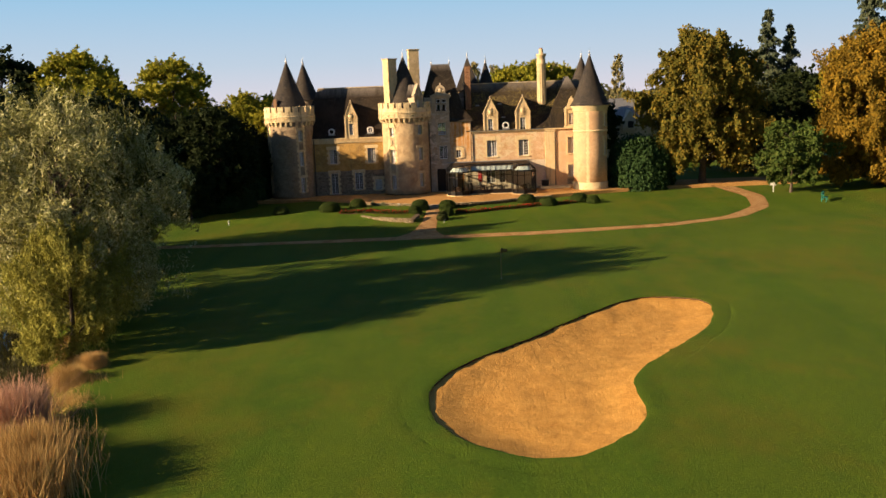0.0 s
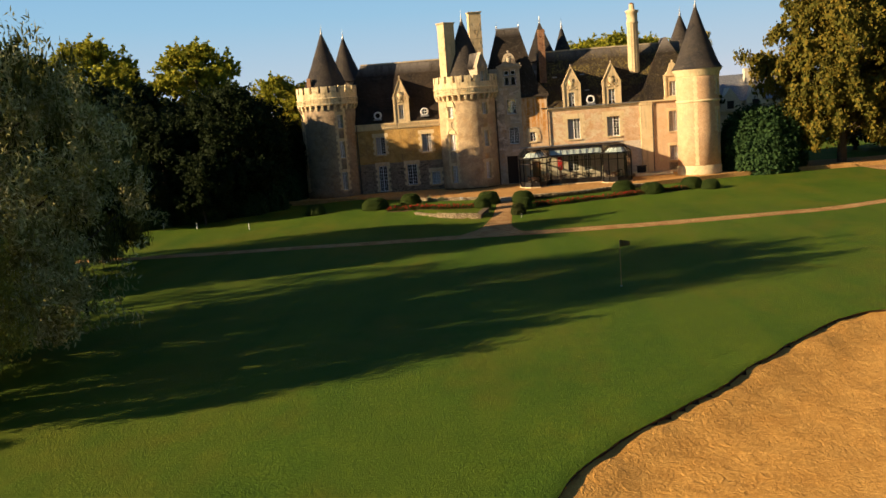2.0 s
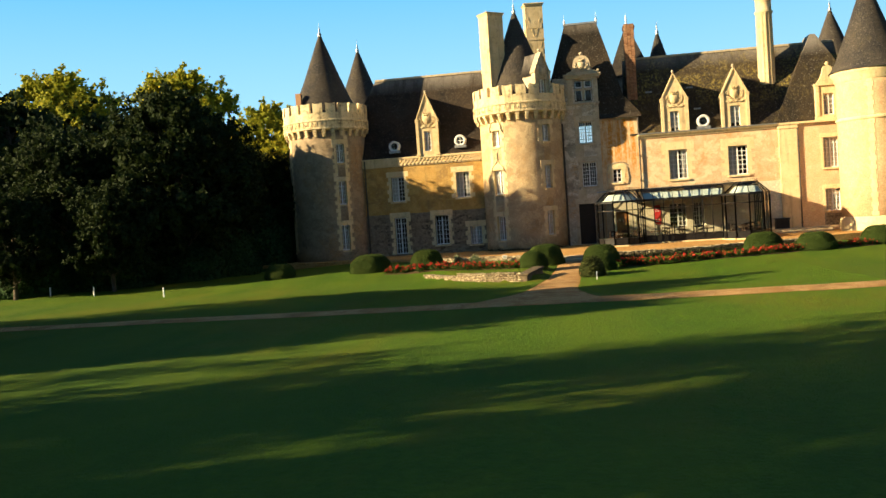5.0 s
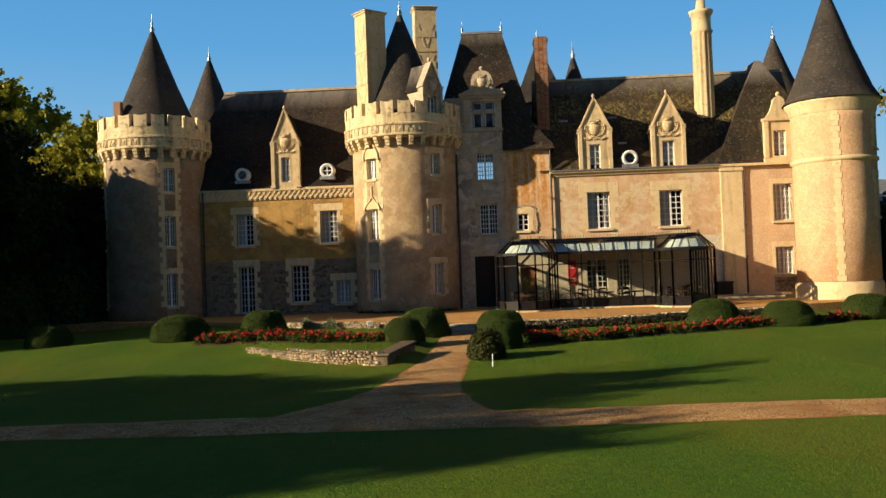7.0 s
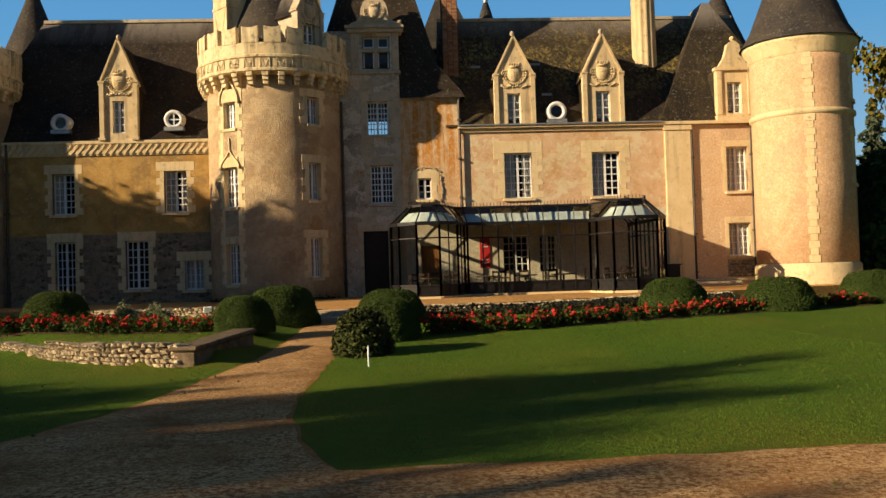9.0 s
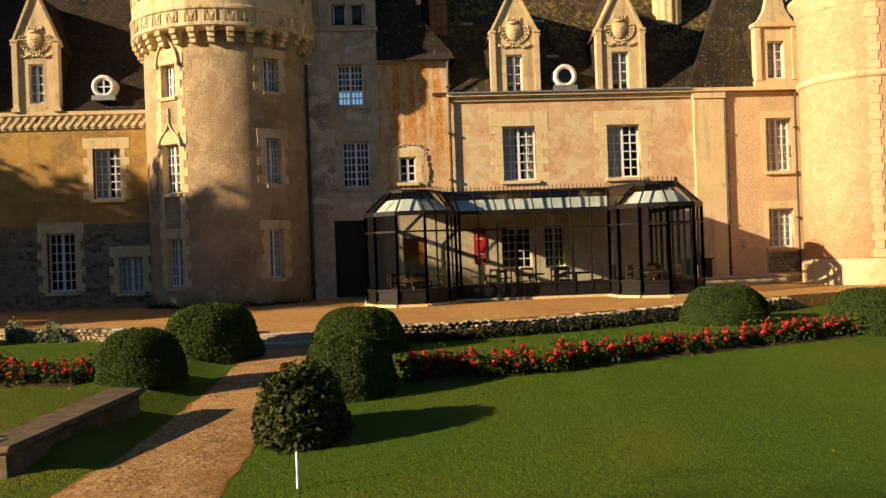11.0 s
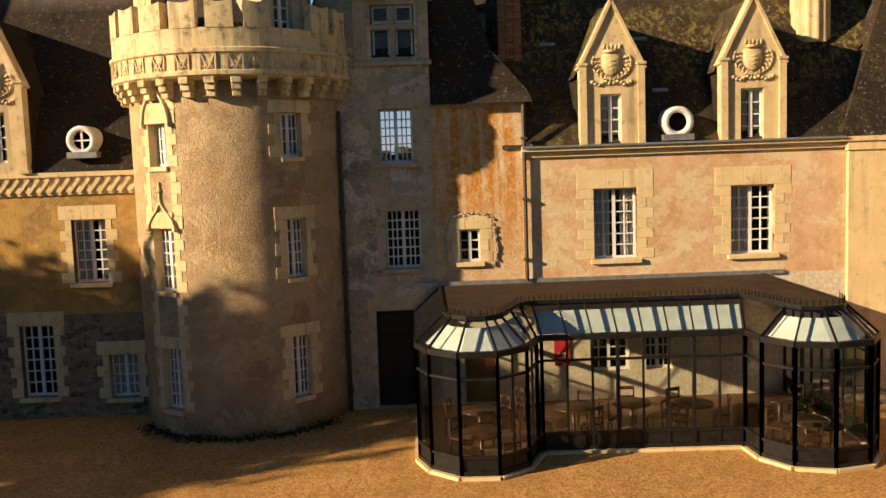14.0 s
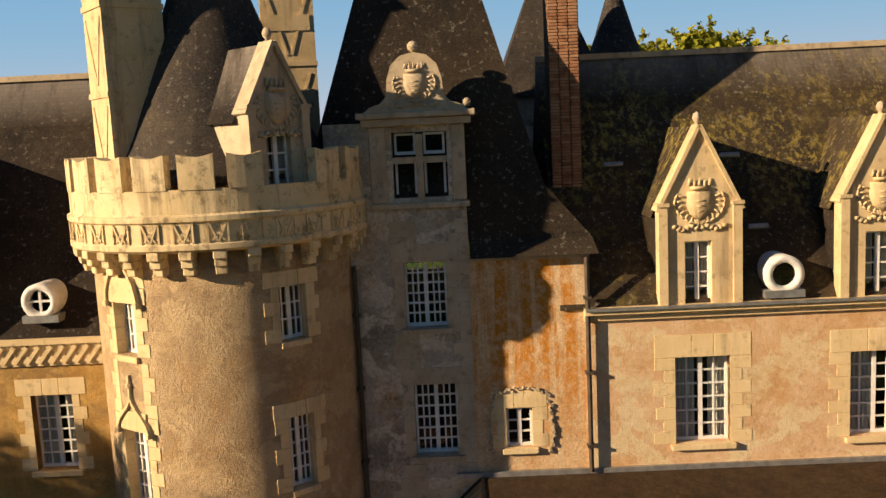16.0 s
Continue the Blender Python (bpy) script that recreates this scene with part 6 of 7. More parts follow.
def tree(name, label, h, rad, low, mat, n=9000, leaf=0.42, trunk=0.35, clumps=46, flat_=1.0, droop=0.0, shape="round", aspect=1.5, category="tree", puff=(0.17, 0.34), spray=0.8, rise=0.0):
    """A tree at the origin: height, crown radius, height of the crown's foot."""
    t = tagged(empty(name), label, category)
    V, F = [], []
    mid = (low + h) / 2
    tube(V, F, [(0, 0, -0.6), (0, 0, 0.3), (0.1, 0.05, low), (0.2, 0.1, mid), (0.1, 0, h * 0.9)], [trunk * 1.5, trunk, trunk * 0.8, trunk * 0.45, 0.04], 9)
    cs, rs = [], []
    for i in range(clumps):
        u = rng.uniform(0, 1)
        a = rng.uniform(0, 2 * math.pi)
        zt = rng.uniform(0.0, 1.0)
        if shape == "cone":
            prof = (1 - zt) ** 0.8
        elif shape == "column":
            prof = math.sin(math.pi * min(1, zt * 0.85 + 0.12)) ** 0.5
        else:
            prof = math.sqrt(max(0.02, 1 - (1.75 * zt - 0.75) ** 2)) if zt > 0.43 else 0.72 + 0.65 * zt
        r = rad * min(1, prof) * (0.45 + 0.55 * math.sqrt(u)) * rng.uniform(0.85, 1.12)
        r *= 1 + 0.16 * math.sin(3 * a + 9 * zt + h) + 0.08 * math.sin(7 * a + 4 * zt)
        cs.append((r * math.cos(a), r * math.sin(a), low + (h - low) * zt * 0.94 + 0.02 * h))
        rs.append(rad * rng.uniform(*puff) * (0.7 if shape != "round" else 1))
    for c, r in list(zip(cs, rs))[::2]:
        z0 = max(low * 0.8, c[2] - 0.55 * math.hypot(c[0], c[1]) - 0.5)
        tube(V, F, [(0.1, 0.05, z0), (c[0] * 0.5, c[1] * 0.5, (z0 + c[2]) / 2 - 0.1), c], [trunk * 0.32, trunk * 0.18, 0.02], 5)
    raw("trunk", V, F, BARK, t, "", True)
    per, subs = max(20, n // clumps), 9
    C, N = [], []
    for c, r in zip(cs, rs):
        d = rng.normal(0, 1, (subs, 3))
        d /= np.linalg.norm(d, axis=1, keepdims=True)
        hub = d * r * rng.uniform(0.35, 1.15, (subs, 1)) * np.array([1.15, 1.15, 0.9 * flat_])
        way = d + np.array([c[0], c[1], 0]) / rad * 0.6 + rng.normal(0, 0.4, (subs, 3)) + np.array([0, 0, rise])
        way /= np.linalg.norm(way, axis=1, keepdims=True)
        i = rng.integers(0, subs, per)
        f = rng.uniform(-0.6, 0.75, (per, 1))
        q = np.array(c) + hub[i] + way[i] * f * r * spray + rng.normal(0, 1, (per, 3)) * r * 0.15 * (1 - 0.5 * np.abs(f))
        if droop:
            q[:, 2] -= droop * rng.uniform(0, 1, per) ** 2 * 2.2
        C.append(q)
        N.append(d[i])
    C, N = np.concatenate(C), np.concatenate(N)
    k = C[:, 2] > max(0.3, low * 0.55)
    leaves("crown", C[k], N[k], leaf, mat, t, aspect, droop=min(0.85, droop))
    return t


def place(t, x, y, s=1.0, turn=0.0, sz=None):
    return copy_thing(t, pose(x, y, lawn_z(x, y), 0, 0, turn) @ Matrix.Diagonal((s, s, sz or s, 1)))


def settle(t, x, y, s=1.0, turn=0.0):
    t.matrix_basis = pose(x, y, lawn_z(x, y), 0, 0, turn) @ Matrix.Diagonal((s, s, s, 1))


def conifer(name, label, h, rad, low, mat):
    """A tall conifer: whorls of drooping branches, each with hanging sprays of needles."""
    t = tagged(empty(name), label, "tree")
    V, F, C, N = [], [], [], []
    tube(V, F, [(0, 0, -0.6), (0, 0, low), (0.1, 0, h * 0.6), (0, 0, h)], [0.5, 0.4, 0.22, 0.03], 9)
    z = low
    while z < h - 0.3:
        zt = (z - low) / (h - low)
        for k in range(7):
            a = rng.uniform(0, 2 * math.pi)
            ln = rad * (1 - zt) ** 0.75 * rng.uniform(0.45, 1.1) + 0.3
            lift, sag = rng.uniform(0.0, 0.35) * ln, rng.uniform(0.15, 0.4) * ln
            f = np.linspace(0, 1, 5)
            pts = [(ln * q * math.cos(a), ln * q * math.sin(a), z + lift * q - sag * q * q) for q in f]
            tube(V, F, pts, [0.06, 0.05, 0.035, 0.02, 0.008], 4)
            m = int(26 + 34 * ln)
            q = rng.uniform(0.12, 1.03, m)
            w = rng.normal(0, 0.13, m) * ln * (0.4 + q * (1.15 - q))
            C.append(np.stack([ln * q * math.cos(a) - w * math.sin(a), ln * q * math.sin(a) + w * math.cos(a), z + lift * q - sag * q * q - np.abs(rng.normal(0.1, 0.22, m))], 1))
            N.append(np.tile([0.3 * math.cos(a), 0.3 * math.sin(a), 0.9], (m, 1)))
        z += rng.uniform(0.45, 0.85)
    raw("trunk", V, F, BARK, t, "", True)
    leaves("crown", np.concatenate(C), np.concatenate(N), 0.22, mat, t, 2.6, droop=0.45)
    return t


def shrub(name, label, h, rad, mat, n, leaf):
    """A dense broad shrub that reaches the ground, its outline broken by leafy bulges."""
    t = tagged(empty(name), label, "shrub")
    k = n
    a, u = rng.uniform(0, 2 * math.pi, k), rng.uniform(-0.1, 1.0, k)
    el = np.arcsin(np.clip(u, -0.1, 1))
    bulge = np.array([1 + 0.13 * noise.noise((math.cos(p) * 2.6, math.sin(p) * 2.6, e * 2.6)) + 0.10 * noise.noise((math.cos(p) * 7, math.sin(p) * 7, e * 7)) for p, e in zip(a, el)])
    r = bulge * rng.uniform(0.80, 1.03, k)
    g = np.cos(el) ** 0.7
    C = np.stack([rad * r * g * np.cos(a), rad * r * g * np.sin(a), h * r * np.maximum(0.02, np.sin(el))], 1)
    N = np.stack([np.cos(a) * np.cos(el), np.sin(a) * np.cos(el), np.sin(el) + 0.1], 1)
    leaves("foliage", C, N, leaf, mat, t, 1.7)
    V, F = [], []
    for i in range(9):
        p = 2 * math.pi * i / 9
        tube(V, F, [(0.2 * math.cos(p), 0.2 * math.sin(p), -0.3), (0.3 * rad * math.cos(p), 0.3 * rad * math.sin(p), h * 0.4), (0.55 * rad * math.cos(p), 0.55 * rad * math.sin(p), h * 0.75)], [0.1, 0.06, 0.02], 5)
    raw("stems", V, F, BARK, t, "", True)
    return t


# silver willow on the lake shore and its darker neighbours
willow = tree("willow_tree", "large silvery willow leaning over the lake shore", 13.9, 6.3, 1.2, WILLOW, 130000, 0.068, 0.45, 150, 1.3, 0.3, aspect=4.0, puff=(0.10, 0.22), spray=1.5, rise=0.4)
willow.matrix_basis = pose(-23.3, 53.4, lawn_z(-23.3, 53.4)) @ Matrix.Diagonal((1.06, 1.06, 0.98, 1))
young = tree("willow_tree", "lower yellow-green willow at the water's edge", 7.2, 3.0, 0.4, WILLOW_YOUNG, 60000, 0.06, 0.2, 70, 1.3, 0.4, aspect=4.0, puff=(0.13, 0.27), spray=1.4, rise=0.5)
settle(young, -20.4, 46.4, 0.95)
weeping = tree("weeping_willow", "dark weeping willow with hanging branches", 14.0, 5.2, 2.2, WEEPING, 36000, 0.11, 0.4, 60, 1.2, 1.0, aspect=4.0, puff=(0.12, 0.26), spray=1.3, rise=-0.6)
settle(weeping, -29.5, 73.4, 0.9)
airy = tree("weeping_willow", "thin-leaved olive willow on the lake shore", 14.0, 5.2, 2.2, WEEPING, 9500, 0.10, 0.35, 46, 1.2, 0.8, aspect=4.0, puff=(0.12, 0.24), spray=1.6, rise=-0.3)
airy.matrix_basis = pose(-23.6, 56.4, lawn_z(-23.6, 56.4), 0, 0, 250) @ Matrix.Diagonal((0.98, 0.98, 1.04, 1))
place(weeping, -36, 66.5, 0.95, 40)
place(airy, -29.0, 59.8, 0.85, 170, 0.66)
place(weeping, -29.5, 80.5, 0.66, 120)
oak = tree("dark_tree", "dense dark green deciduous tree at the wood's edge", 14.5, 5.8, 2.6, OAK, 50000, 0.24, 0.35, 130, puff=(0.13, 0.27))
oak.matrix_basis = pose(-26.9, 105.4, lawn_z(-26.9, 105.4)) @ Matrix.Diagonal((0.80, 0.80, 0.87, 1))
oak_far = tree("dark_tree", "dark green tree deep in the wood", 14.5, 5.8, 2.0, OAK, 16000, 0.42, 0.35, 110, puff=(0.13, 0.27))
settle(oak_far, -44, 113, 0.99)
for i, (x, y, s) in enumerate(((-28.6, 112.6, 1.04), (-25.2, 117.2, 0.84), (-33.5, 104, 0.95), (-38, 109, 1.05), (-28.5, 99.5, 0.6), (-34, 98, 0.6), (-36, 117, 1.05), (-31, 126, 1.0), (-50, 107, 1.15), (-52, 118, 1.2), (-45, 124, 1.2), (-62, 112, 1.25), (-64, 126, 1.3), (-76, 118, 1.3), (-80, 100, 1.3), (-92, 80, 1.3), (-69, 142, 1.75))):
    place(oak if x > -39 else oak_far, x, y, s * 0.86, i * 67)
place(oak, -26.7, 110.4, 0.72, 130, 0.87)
place(oak, -32.5, 75.6, 0.82, 15)
place(oak, -31.6, 66.4, 0.6, 200, 1.0)
place(oak, -30, 76.6, 0.74, 300)
lime = tree("yellowing_tree", "tall tree turning yellow behind the dark wood", 17.5, 5.5, 4, YELLOW, 40000, 0.25, 0.35, 120, puff=(0.11, 0.24))
settle(lime, -40.1, 135.4, 1.12)
for i, (x, y, s) in enumerate(((-56.4, 140, 1.1), (-26, 140, 0.7), (-47, 126, 0.86), (-27.5, 126.5, 0.72), (-23.8, 122.5, 0.6))):
    place(lime, x, y, s, i * 80)

# right-hand side
chest = tree("chestnut_tree", "broad horse chestnut in rusty autumn leaf beside the drive", 19.6, 6.9, 3.4, CHESTNUT, 90000, 0.25, 0.5, 150, 1.25, 0.5, puff=(0.11, 0.25), rise=-0.4)
settle(chest, 34.2, 114.5)
chest_gold = tree("chestnut_tree", "large horse chestnut in golden orange leaf hanging low", 20.5, 7.6, 0.8, CHESTNUT_GOLD, 100000, 0.25, 0.5, 170, 1.25, 0.5, puff=(0.11, 0.24), rise=-0.4)
settle(chest_gold, 54.0, 107.5, 0.94, 75)
laurel = shrub("laurel_shrub", "dense dark evergreen laurel shrub beside the round tower", 6.4, 4.1, LAUREL, 26000, 0.2)
settle(laurel, 25.9, 114.6, 1.06)
for i, (x, y, s) in enumerate(((-25.4, 109.5, 0.5), (-27.2, 106.5, 0.6), (-25.6, 116, 0.75), (-30.2, 102.6, 0.55), (-34.5, 100.8, 0.6), (-39.5, 100, 0.7))):
    place(laurel, x, y, s, i * 71)
magn = tree("magnolia_tree", "small green broad-leaved tree beside a white sign", 10.0, 3.9, 1.6, MAGNOLIA, 30000, 0.24, 0.22, 90, puff=(0.15, 0.3))
settle(magn, 41.5, 103.6, 0.86)
fir = conifer("conifer_tree", "tall blue-green conifer behind the drive", 27, 5.4, 4, CONIFER)
settle(fir, 55.5, 150, 0.93)
for x, y, s, r in ((59.5, 151, 0.9, 40), (67, 139, 1.15, 90), (73, 143, 1.2, 10), (50, 160, 0.7, 200)):
    place(fir, x, y, s, r)
for i, (x, y, s) in enumerate(((46, 128, 0.75), (52, 132, 0.8), (62, 126, 1.0), (44, 136, 0.7), (70, 118, 1.1), (58, 142, 1.0), (80, 128, 1.2))):
    place(oak_far, x, y, s, i * 50 + 20)
place(lime, 64, 134, 0.95, 20)
poplar = tree("poplar_tree", "slim bare-topped yellow poplar far behind the roofs", 21, 1.5, 2, POPLAR, 14000, 0.2, 0.25, 120, 1.6, shape="column", spray=2.2, rise=2.5)
settle(poplar, 40.5, 200)
for x, y, s in ((7.5, 172, 0.93), (11.3, 172, 0.9), (18.8, 172, 0.94), (22.6, 172, 0.9)):
    place(poplar, x, y, s, x * 20)
for i, (x, y, s) in enumerate(((13, 152, 0.88), (17, 150, 0.9), (22, 153, 0.86), (27, 155, 0.8), (29, 182, 0.8))):
    place(lime if i < 3 else oak_far, x, y, s, i * 40)
# belts of woods: far off beyond the chateau, nearer (added, out of view) across the lake and round the course
def woods(name, label, spots, size, mat):
    C, N = [], []
    for x, y, r, hh in spots:
        q = rng.normal(0, 1, (300, 3))
        q /= np.linalg.norm(q, axis=1, keepdims=True)
        C.append(q * rng.uniform(0.75, 1.05, (300, 1)) * np.array([r, r, hh * 0.5]) + np.array([x, y, hh * 0.5 - 0.5]))
        N.append(q)
    tagged(leaves(name, np.concatenate(C), np.concatenate(N), size, mat, None, 1.2), label, "woods", kind="stuff")


belt = [(radians(-75 + 150 * i / 149), rng.uniform(300, 420)) for i in range(150)]
woods("far_woods", "far belt of hazy autumn woods", [(d * math.sin(a), 60 + d * math.cos(a), rng.uniform(10, 18), rng.uniform(9, 15)) for a, d in belt], 3.2, leaf_mat("hazy_far_leaves", [(0.06, 0.07, 0.03), (0.09, 0.09, 0.04), (0.13, 0.10, 0.05)]))
# unseen ring that closes the place and blocks low sky light
belt = [(radians(88 + 196 * i / 119), rng.uniform(118, 150)) for i in range(120)]
woods("course_woods", "unseen dark woods added across the lake and round the golf course", [(d * math.sin(a) - 8, 52 + d * math.cos(a), rng.uniform(8, 12), rng.uniform(17, 23)) for a, d in belt], 2.6, OAK)


# clipped box domes
def dome(name="box_bush"):
    b = tagged(empty(name), "clipped green box bush in a rounded dome", "bush", "clipped bushes")
    v, f, uv = lathe([(0.0, 1.28), (0.33, 1.24), (0.7, 1.08), (0.97, 0.8), (1.06, 0.45), (1.02, 0.12), (0.95, -0.1)], 28)
    v = [(p[0] * (1 + 0.05 * noise.noise((p[0] * 1.5, p[1] * 1.5, p[2] * 1.5))), p[1] * (1 + 0.05 * noise.noise((p[0], p[1], p[2] + 4))), p[2] * 0.97) for p in v]
    raw("core", v, f, BOX_LEAF, b, "", True)
    k = 42000
    a, z = rng.uniform(0, 2 * math.pi, k), rng.uniform(-0.05, 1.0, k)
    el = np.arcsin(np.clip(z, -0.05, 1))
    r = 1.17 * np.cos(el) ** 0.62
    wob = np.array([0.06 * noise.noise((math.cos(p) * 2.2, math.sin(p) * 2.2, q * 3)) for p, q in zip(a, z)])
    r = r * (1 + wob) + rng.normal(0, 0.02, k)
    C = np.stack([r * np.cos(a), r * np.sin(a), np.sin(el) * 1.4 * (1 + wob) + rng.normal(0, 0.02, k)], 1)
    N = np.stack([np.cos(a) * np.cos(el), np.sin(a) * np.cos(el), np.sin(el)], 1)
    leaves("foliage", C, N, 0.034, BOX_LEAF, b, 1.4)
    return b


d0 = dome()
spots = ((-2.45, 100.9, 1.0, 0.80), (-2.95, 97.1, 0.76, 0.70), (0.72, 101.2, 1.03, 0.80), (0.62, 96.3, 0.80, 0.82), (10.2, 104.0, 1.1, 0.82), (12.3, 100.6, 1.05, 0.8), (16.2, 102.4, 1.05, 0.85), (17.6, 101.0, 0.85, 0.7), (-13.0, 101.8, 1.25, 0.85), (-9.9, 103.8, 1.0, 0.8), (-18.6, 101.4, 0.95, 0.72))
for i, (x, y, s, sz) in enumerate(spots):
    m = pose(x, y, lawn_z(x, y) - 0.02, 0, 0, i * 53) @ Matrix.Diagonal((s * 0.91, s * 0.93, sz * 1.04, 1))
    if i == 0:
        d0.matrix_basis = m
    else:
        copy_thing(d0, m)

ivy = shrub("ivy_mound", "ragged dark ivy mound before a clipped bush", 0.95, 0.62, IVY, 7000, 0.05)
ivy.matrix_basis = pose(0.08, 93.3, lawn_z(0.08, 93.3) - 0.03) @ Matrix.Diagonal((1.0, 1.5, 1.0, 1))

# ---- stone walls, beds and small things ----
WALLSTONE = Mat("pale_rubble_stone", 0.92, spec=0.1)
wc = WALLSTONE.mix(WALLSTONE.random(), (0.30, 0.23, 0.14), (0.58, 0.47, 0.30))
WALLSTONE.color(WALLSTONE.mix(WALLSTONE.grey(WALLSTONE.noise(5, 5, 0.7), 0.42, 0.62, 0, 0.85), wc, (0.10, 0.078, 0.048))).bump(WALLSTONE.noise(14, 4), 0.6, 0.03)
stones = []
for k in range(6):
    bm = bmesh.new()
    bmesh.ops.create_icosphere(bm, subdivisions=1, radius=0.72)
    for v in bm.verts:
        v.co = Vector([max(-0.5, min(0.5, c * random.uniform(0.75, 1.25))) for c in v.co])
    me = bpy.data.meshes.new("stone")
    bm.to_mesh(me), bm.free()
    me.materials.append(WALLSTONE.m)
    stones.append(me)


def stone_wall(name, label, line, foot, top, thick=0.34, size=0.15, cap=True):
    """Rubble wall along line of (x, y): foot(x, y) and top(x, y) give its heights."""
    w = tagged(empty(name, (line[0][0], line[0][1], 0)), label, "wall")
    back = Matrix.Translation((-line[0][0], -line[0][1], 0))
    core = bmesh.new()
    for (a, b), (c, d) in zip(line, line[1:]):
        L = math.hypot(c - a, d - b)
        ang = math.degrees(math.atan2(d - b, c - a))
        f, t = min(foot(a, b), foot(c, d)) - 0.1, (top(a, b) + top(c, d)) / 2
        box(core, 0, L, -thick * 0.34, thick * 0.34, f, t - 0.05, m=back @ pose(a, b, 0, 0, 0, ang))
        z, row = f, 0
        while z < t - 0.04:
            h = random.uniform(0.06, 0.11)
            last = z + h > t - 0.06
            s = -random.uniform(0, 0.15)
            while s < L:
                l = random.uniform(0.7, 1.5) * size * (1.1 if last and cap else 1)
                for side in ((0,) if last else (-1,)):
                    ob = new("stone", random.choice(stones))
                    ob.parent = w
                    dep = thick * (1.15 if last else 0.5)
                    ob.matrix_basis = back @ pose(a, b, 0, 0, 0, ang) @ pose(s + l / 2, side * thick * 0.3 + random.uniform(-0.02, 0.02), z + h / 2 + random.uniform(-0.015, 0.015), random.uniform(-6, 6), random.uniform(-6, 6), random.uniform(-8, 8)) @ Matrix.Diagonal((l * 0.97, dep, h * random.uniform(0.9, 1.15), 1))
                s += l
            z += h
            row += 1
    link("mortar_core", core, SOIL, w, "earth and mortar core")
    return w


def edge_line(x0, x1, n):
    return [(x, terrace_edge(x) - 0.1) for x in np.linspace(x0, x1, n).tolist()]


stone_wall("retaining_wall", "low rubble retaining wall along the gravel terrace in sun", edge_line(-11.0, -1.75, 6), lambda x, y: lawn_z(x, y - 0.4), lambda x, y: 0.10)
stone_wall("retaining_wall", "low dark rubble retaining wall along the gravel terrace", edge_line(-0.1, 13.5, 8), lambda x, y: lawn_z(x, y - 0.4), lambda x, y: 0.0)
stone_wall("garden_wall", "low pale rubble garden wall beside the path", [(-8.9, 97.7), (-6.6, 94.6), (-5.0, 92.9), (-3.3, 91.9)], lambda x, y: lawn_z(x, y - 0.5), lambda x, y: lawn_z(x, y - 0.5) + 0.10 + 0.30 * step(x, -8.9, -6))
CAPSTONE = Mat("dark_mossy_capstone", 0.95, spec=0.1)
CAPSTONE.color(CAPSTONE.ramp(CAPSTONE.noise(4, 6, 0.7), (0.3, (0.06, 0.045, 0.03)), (0.7, (0.20, 0.15, 0.095)))).bump(CAPSTONE.noise(12, 4), 0.6, 0.03)
capw = boxes("wall_end", [(-0.22, 0.22, 0, 3.2, -0.9, -0.26), (-0.28, 0.28, -0.06, 3.26, -0.259, -0.17)], CAPSTONE, bevel=0.03)
capw.matrix_basis = pose(-3.2, 91.7, 0, 2, 0, -11)
tagged(capw, "sloping dressed stone end of the garden wall", "wall")
stepm = boxes("garden_steps", [(-1.72, -0.12, 102.0, 102.5, -0.5, -0.22), (-1.72, -0.12, 102.35, 102.9, -0.5, -0.02)], TUFA_DARK, bevel=0.02)
tagged(stepm, "two worn stone steps up to the terrace", "steps")
st2 = boxes("side_steps", [(12.9, 16.9, YR - 1.6 + 0.3 * k, YR - 0.1, 0.0 + 0.11 * k, 0.1 + 0.11 * k) for k in range(3)], TUFA_DARK, bevel=0.015)
tagged(st2, "three low stone steps along the wall", "steps")
bx = tagged(boxes("planter_box", [(13.3, 14.2, YR - 0.75, YR - 0.3, 0.32, 1.0), (13.25, 14.25, YR - 0.8, YR - 0.25, 1.0, 1.06)], IRON, bevel=0.01), "dark metal box on the stone steps", "box")


def rose_bush():
    t = tagged(empty("rose_bush"), "low red rose bush in a garden bed", "flowers", "rose beds")
    k = 420
    C = rng.normal(0, 1, (k, 3)) * np.array([0.2, 0.16, 0.13]) + np.array([0, 0, 0.27])
    C[:, 2] = np.abs(C[:, 2])
    leaves("foliage", C, np.tile([0, 0, 1.0], (k, 1)), 0.065, BOX_LEAF, t)
    fl, nn = [], []
    for _ in range(12):
        c = rng.normal(0, 1, 3) * np.array([0.2, 0.16, 0.1]) + np.array([0, 0, 0.40])
        d = rng.normal(0, 1, (18, 3))
        d /= np.linalg.norm(d, axis=1, keepdims=True)
        fl.append(c + d * 0.05)
        nn.append(d)
    leaves("bloom", np.concatenate(fl), np.concatenate(nn), 0.065, ROSE, t, 1.1, "red blooms")["kind"] = "stuff"
    return t


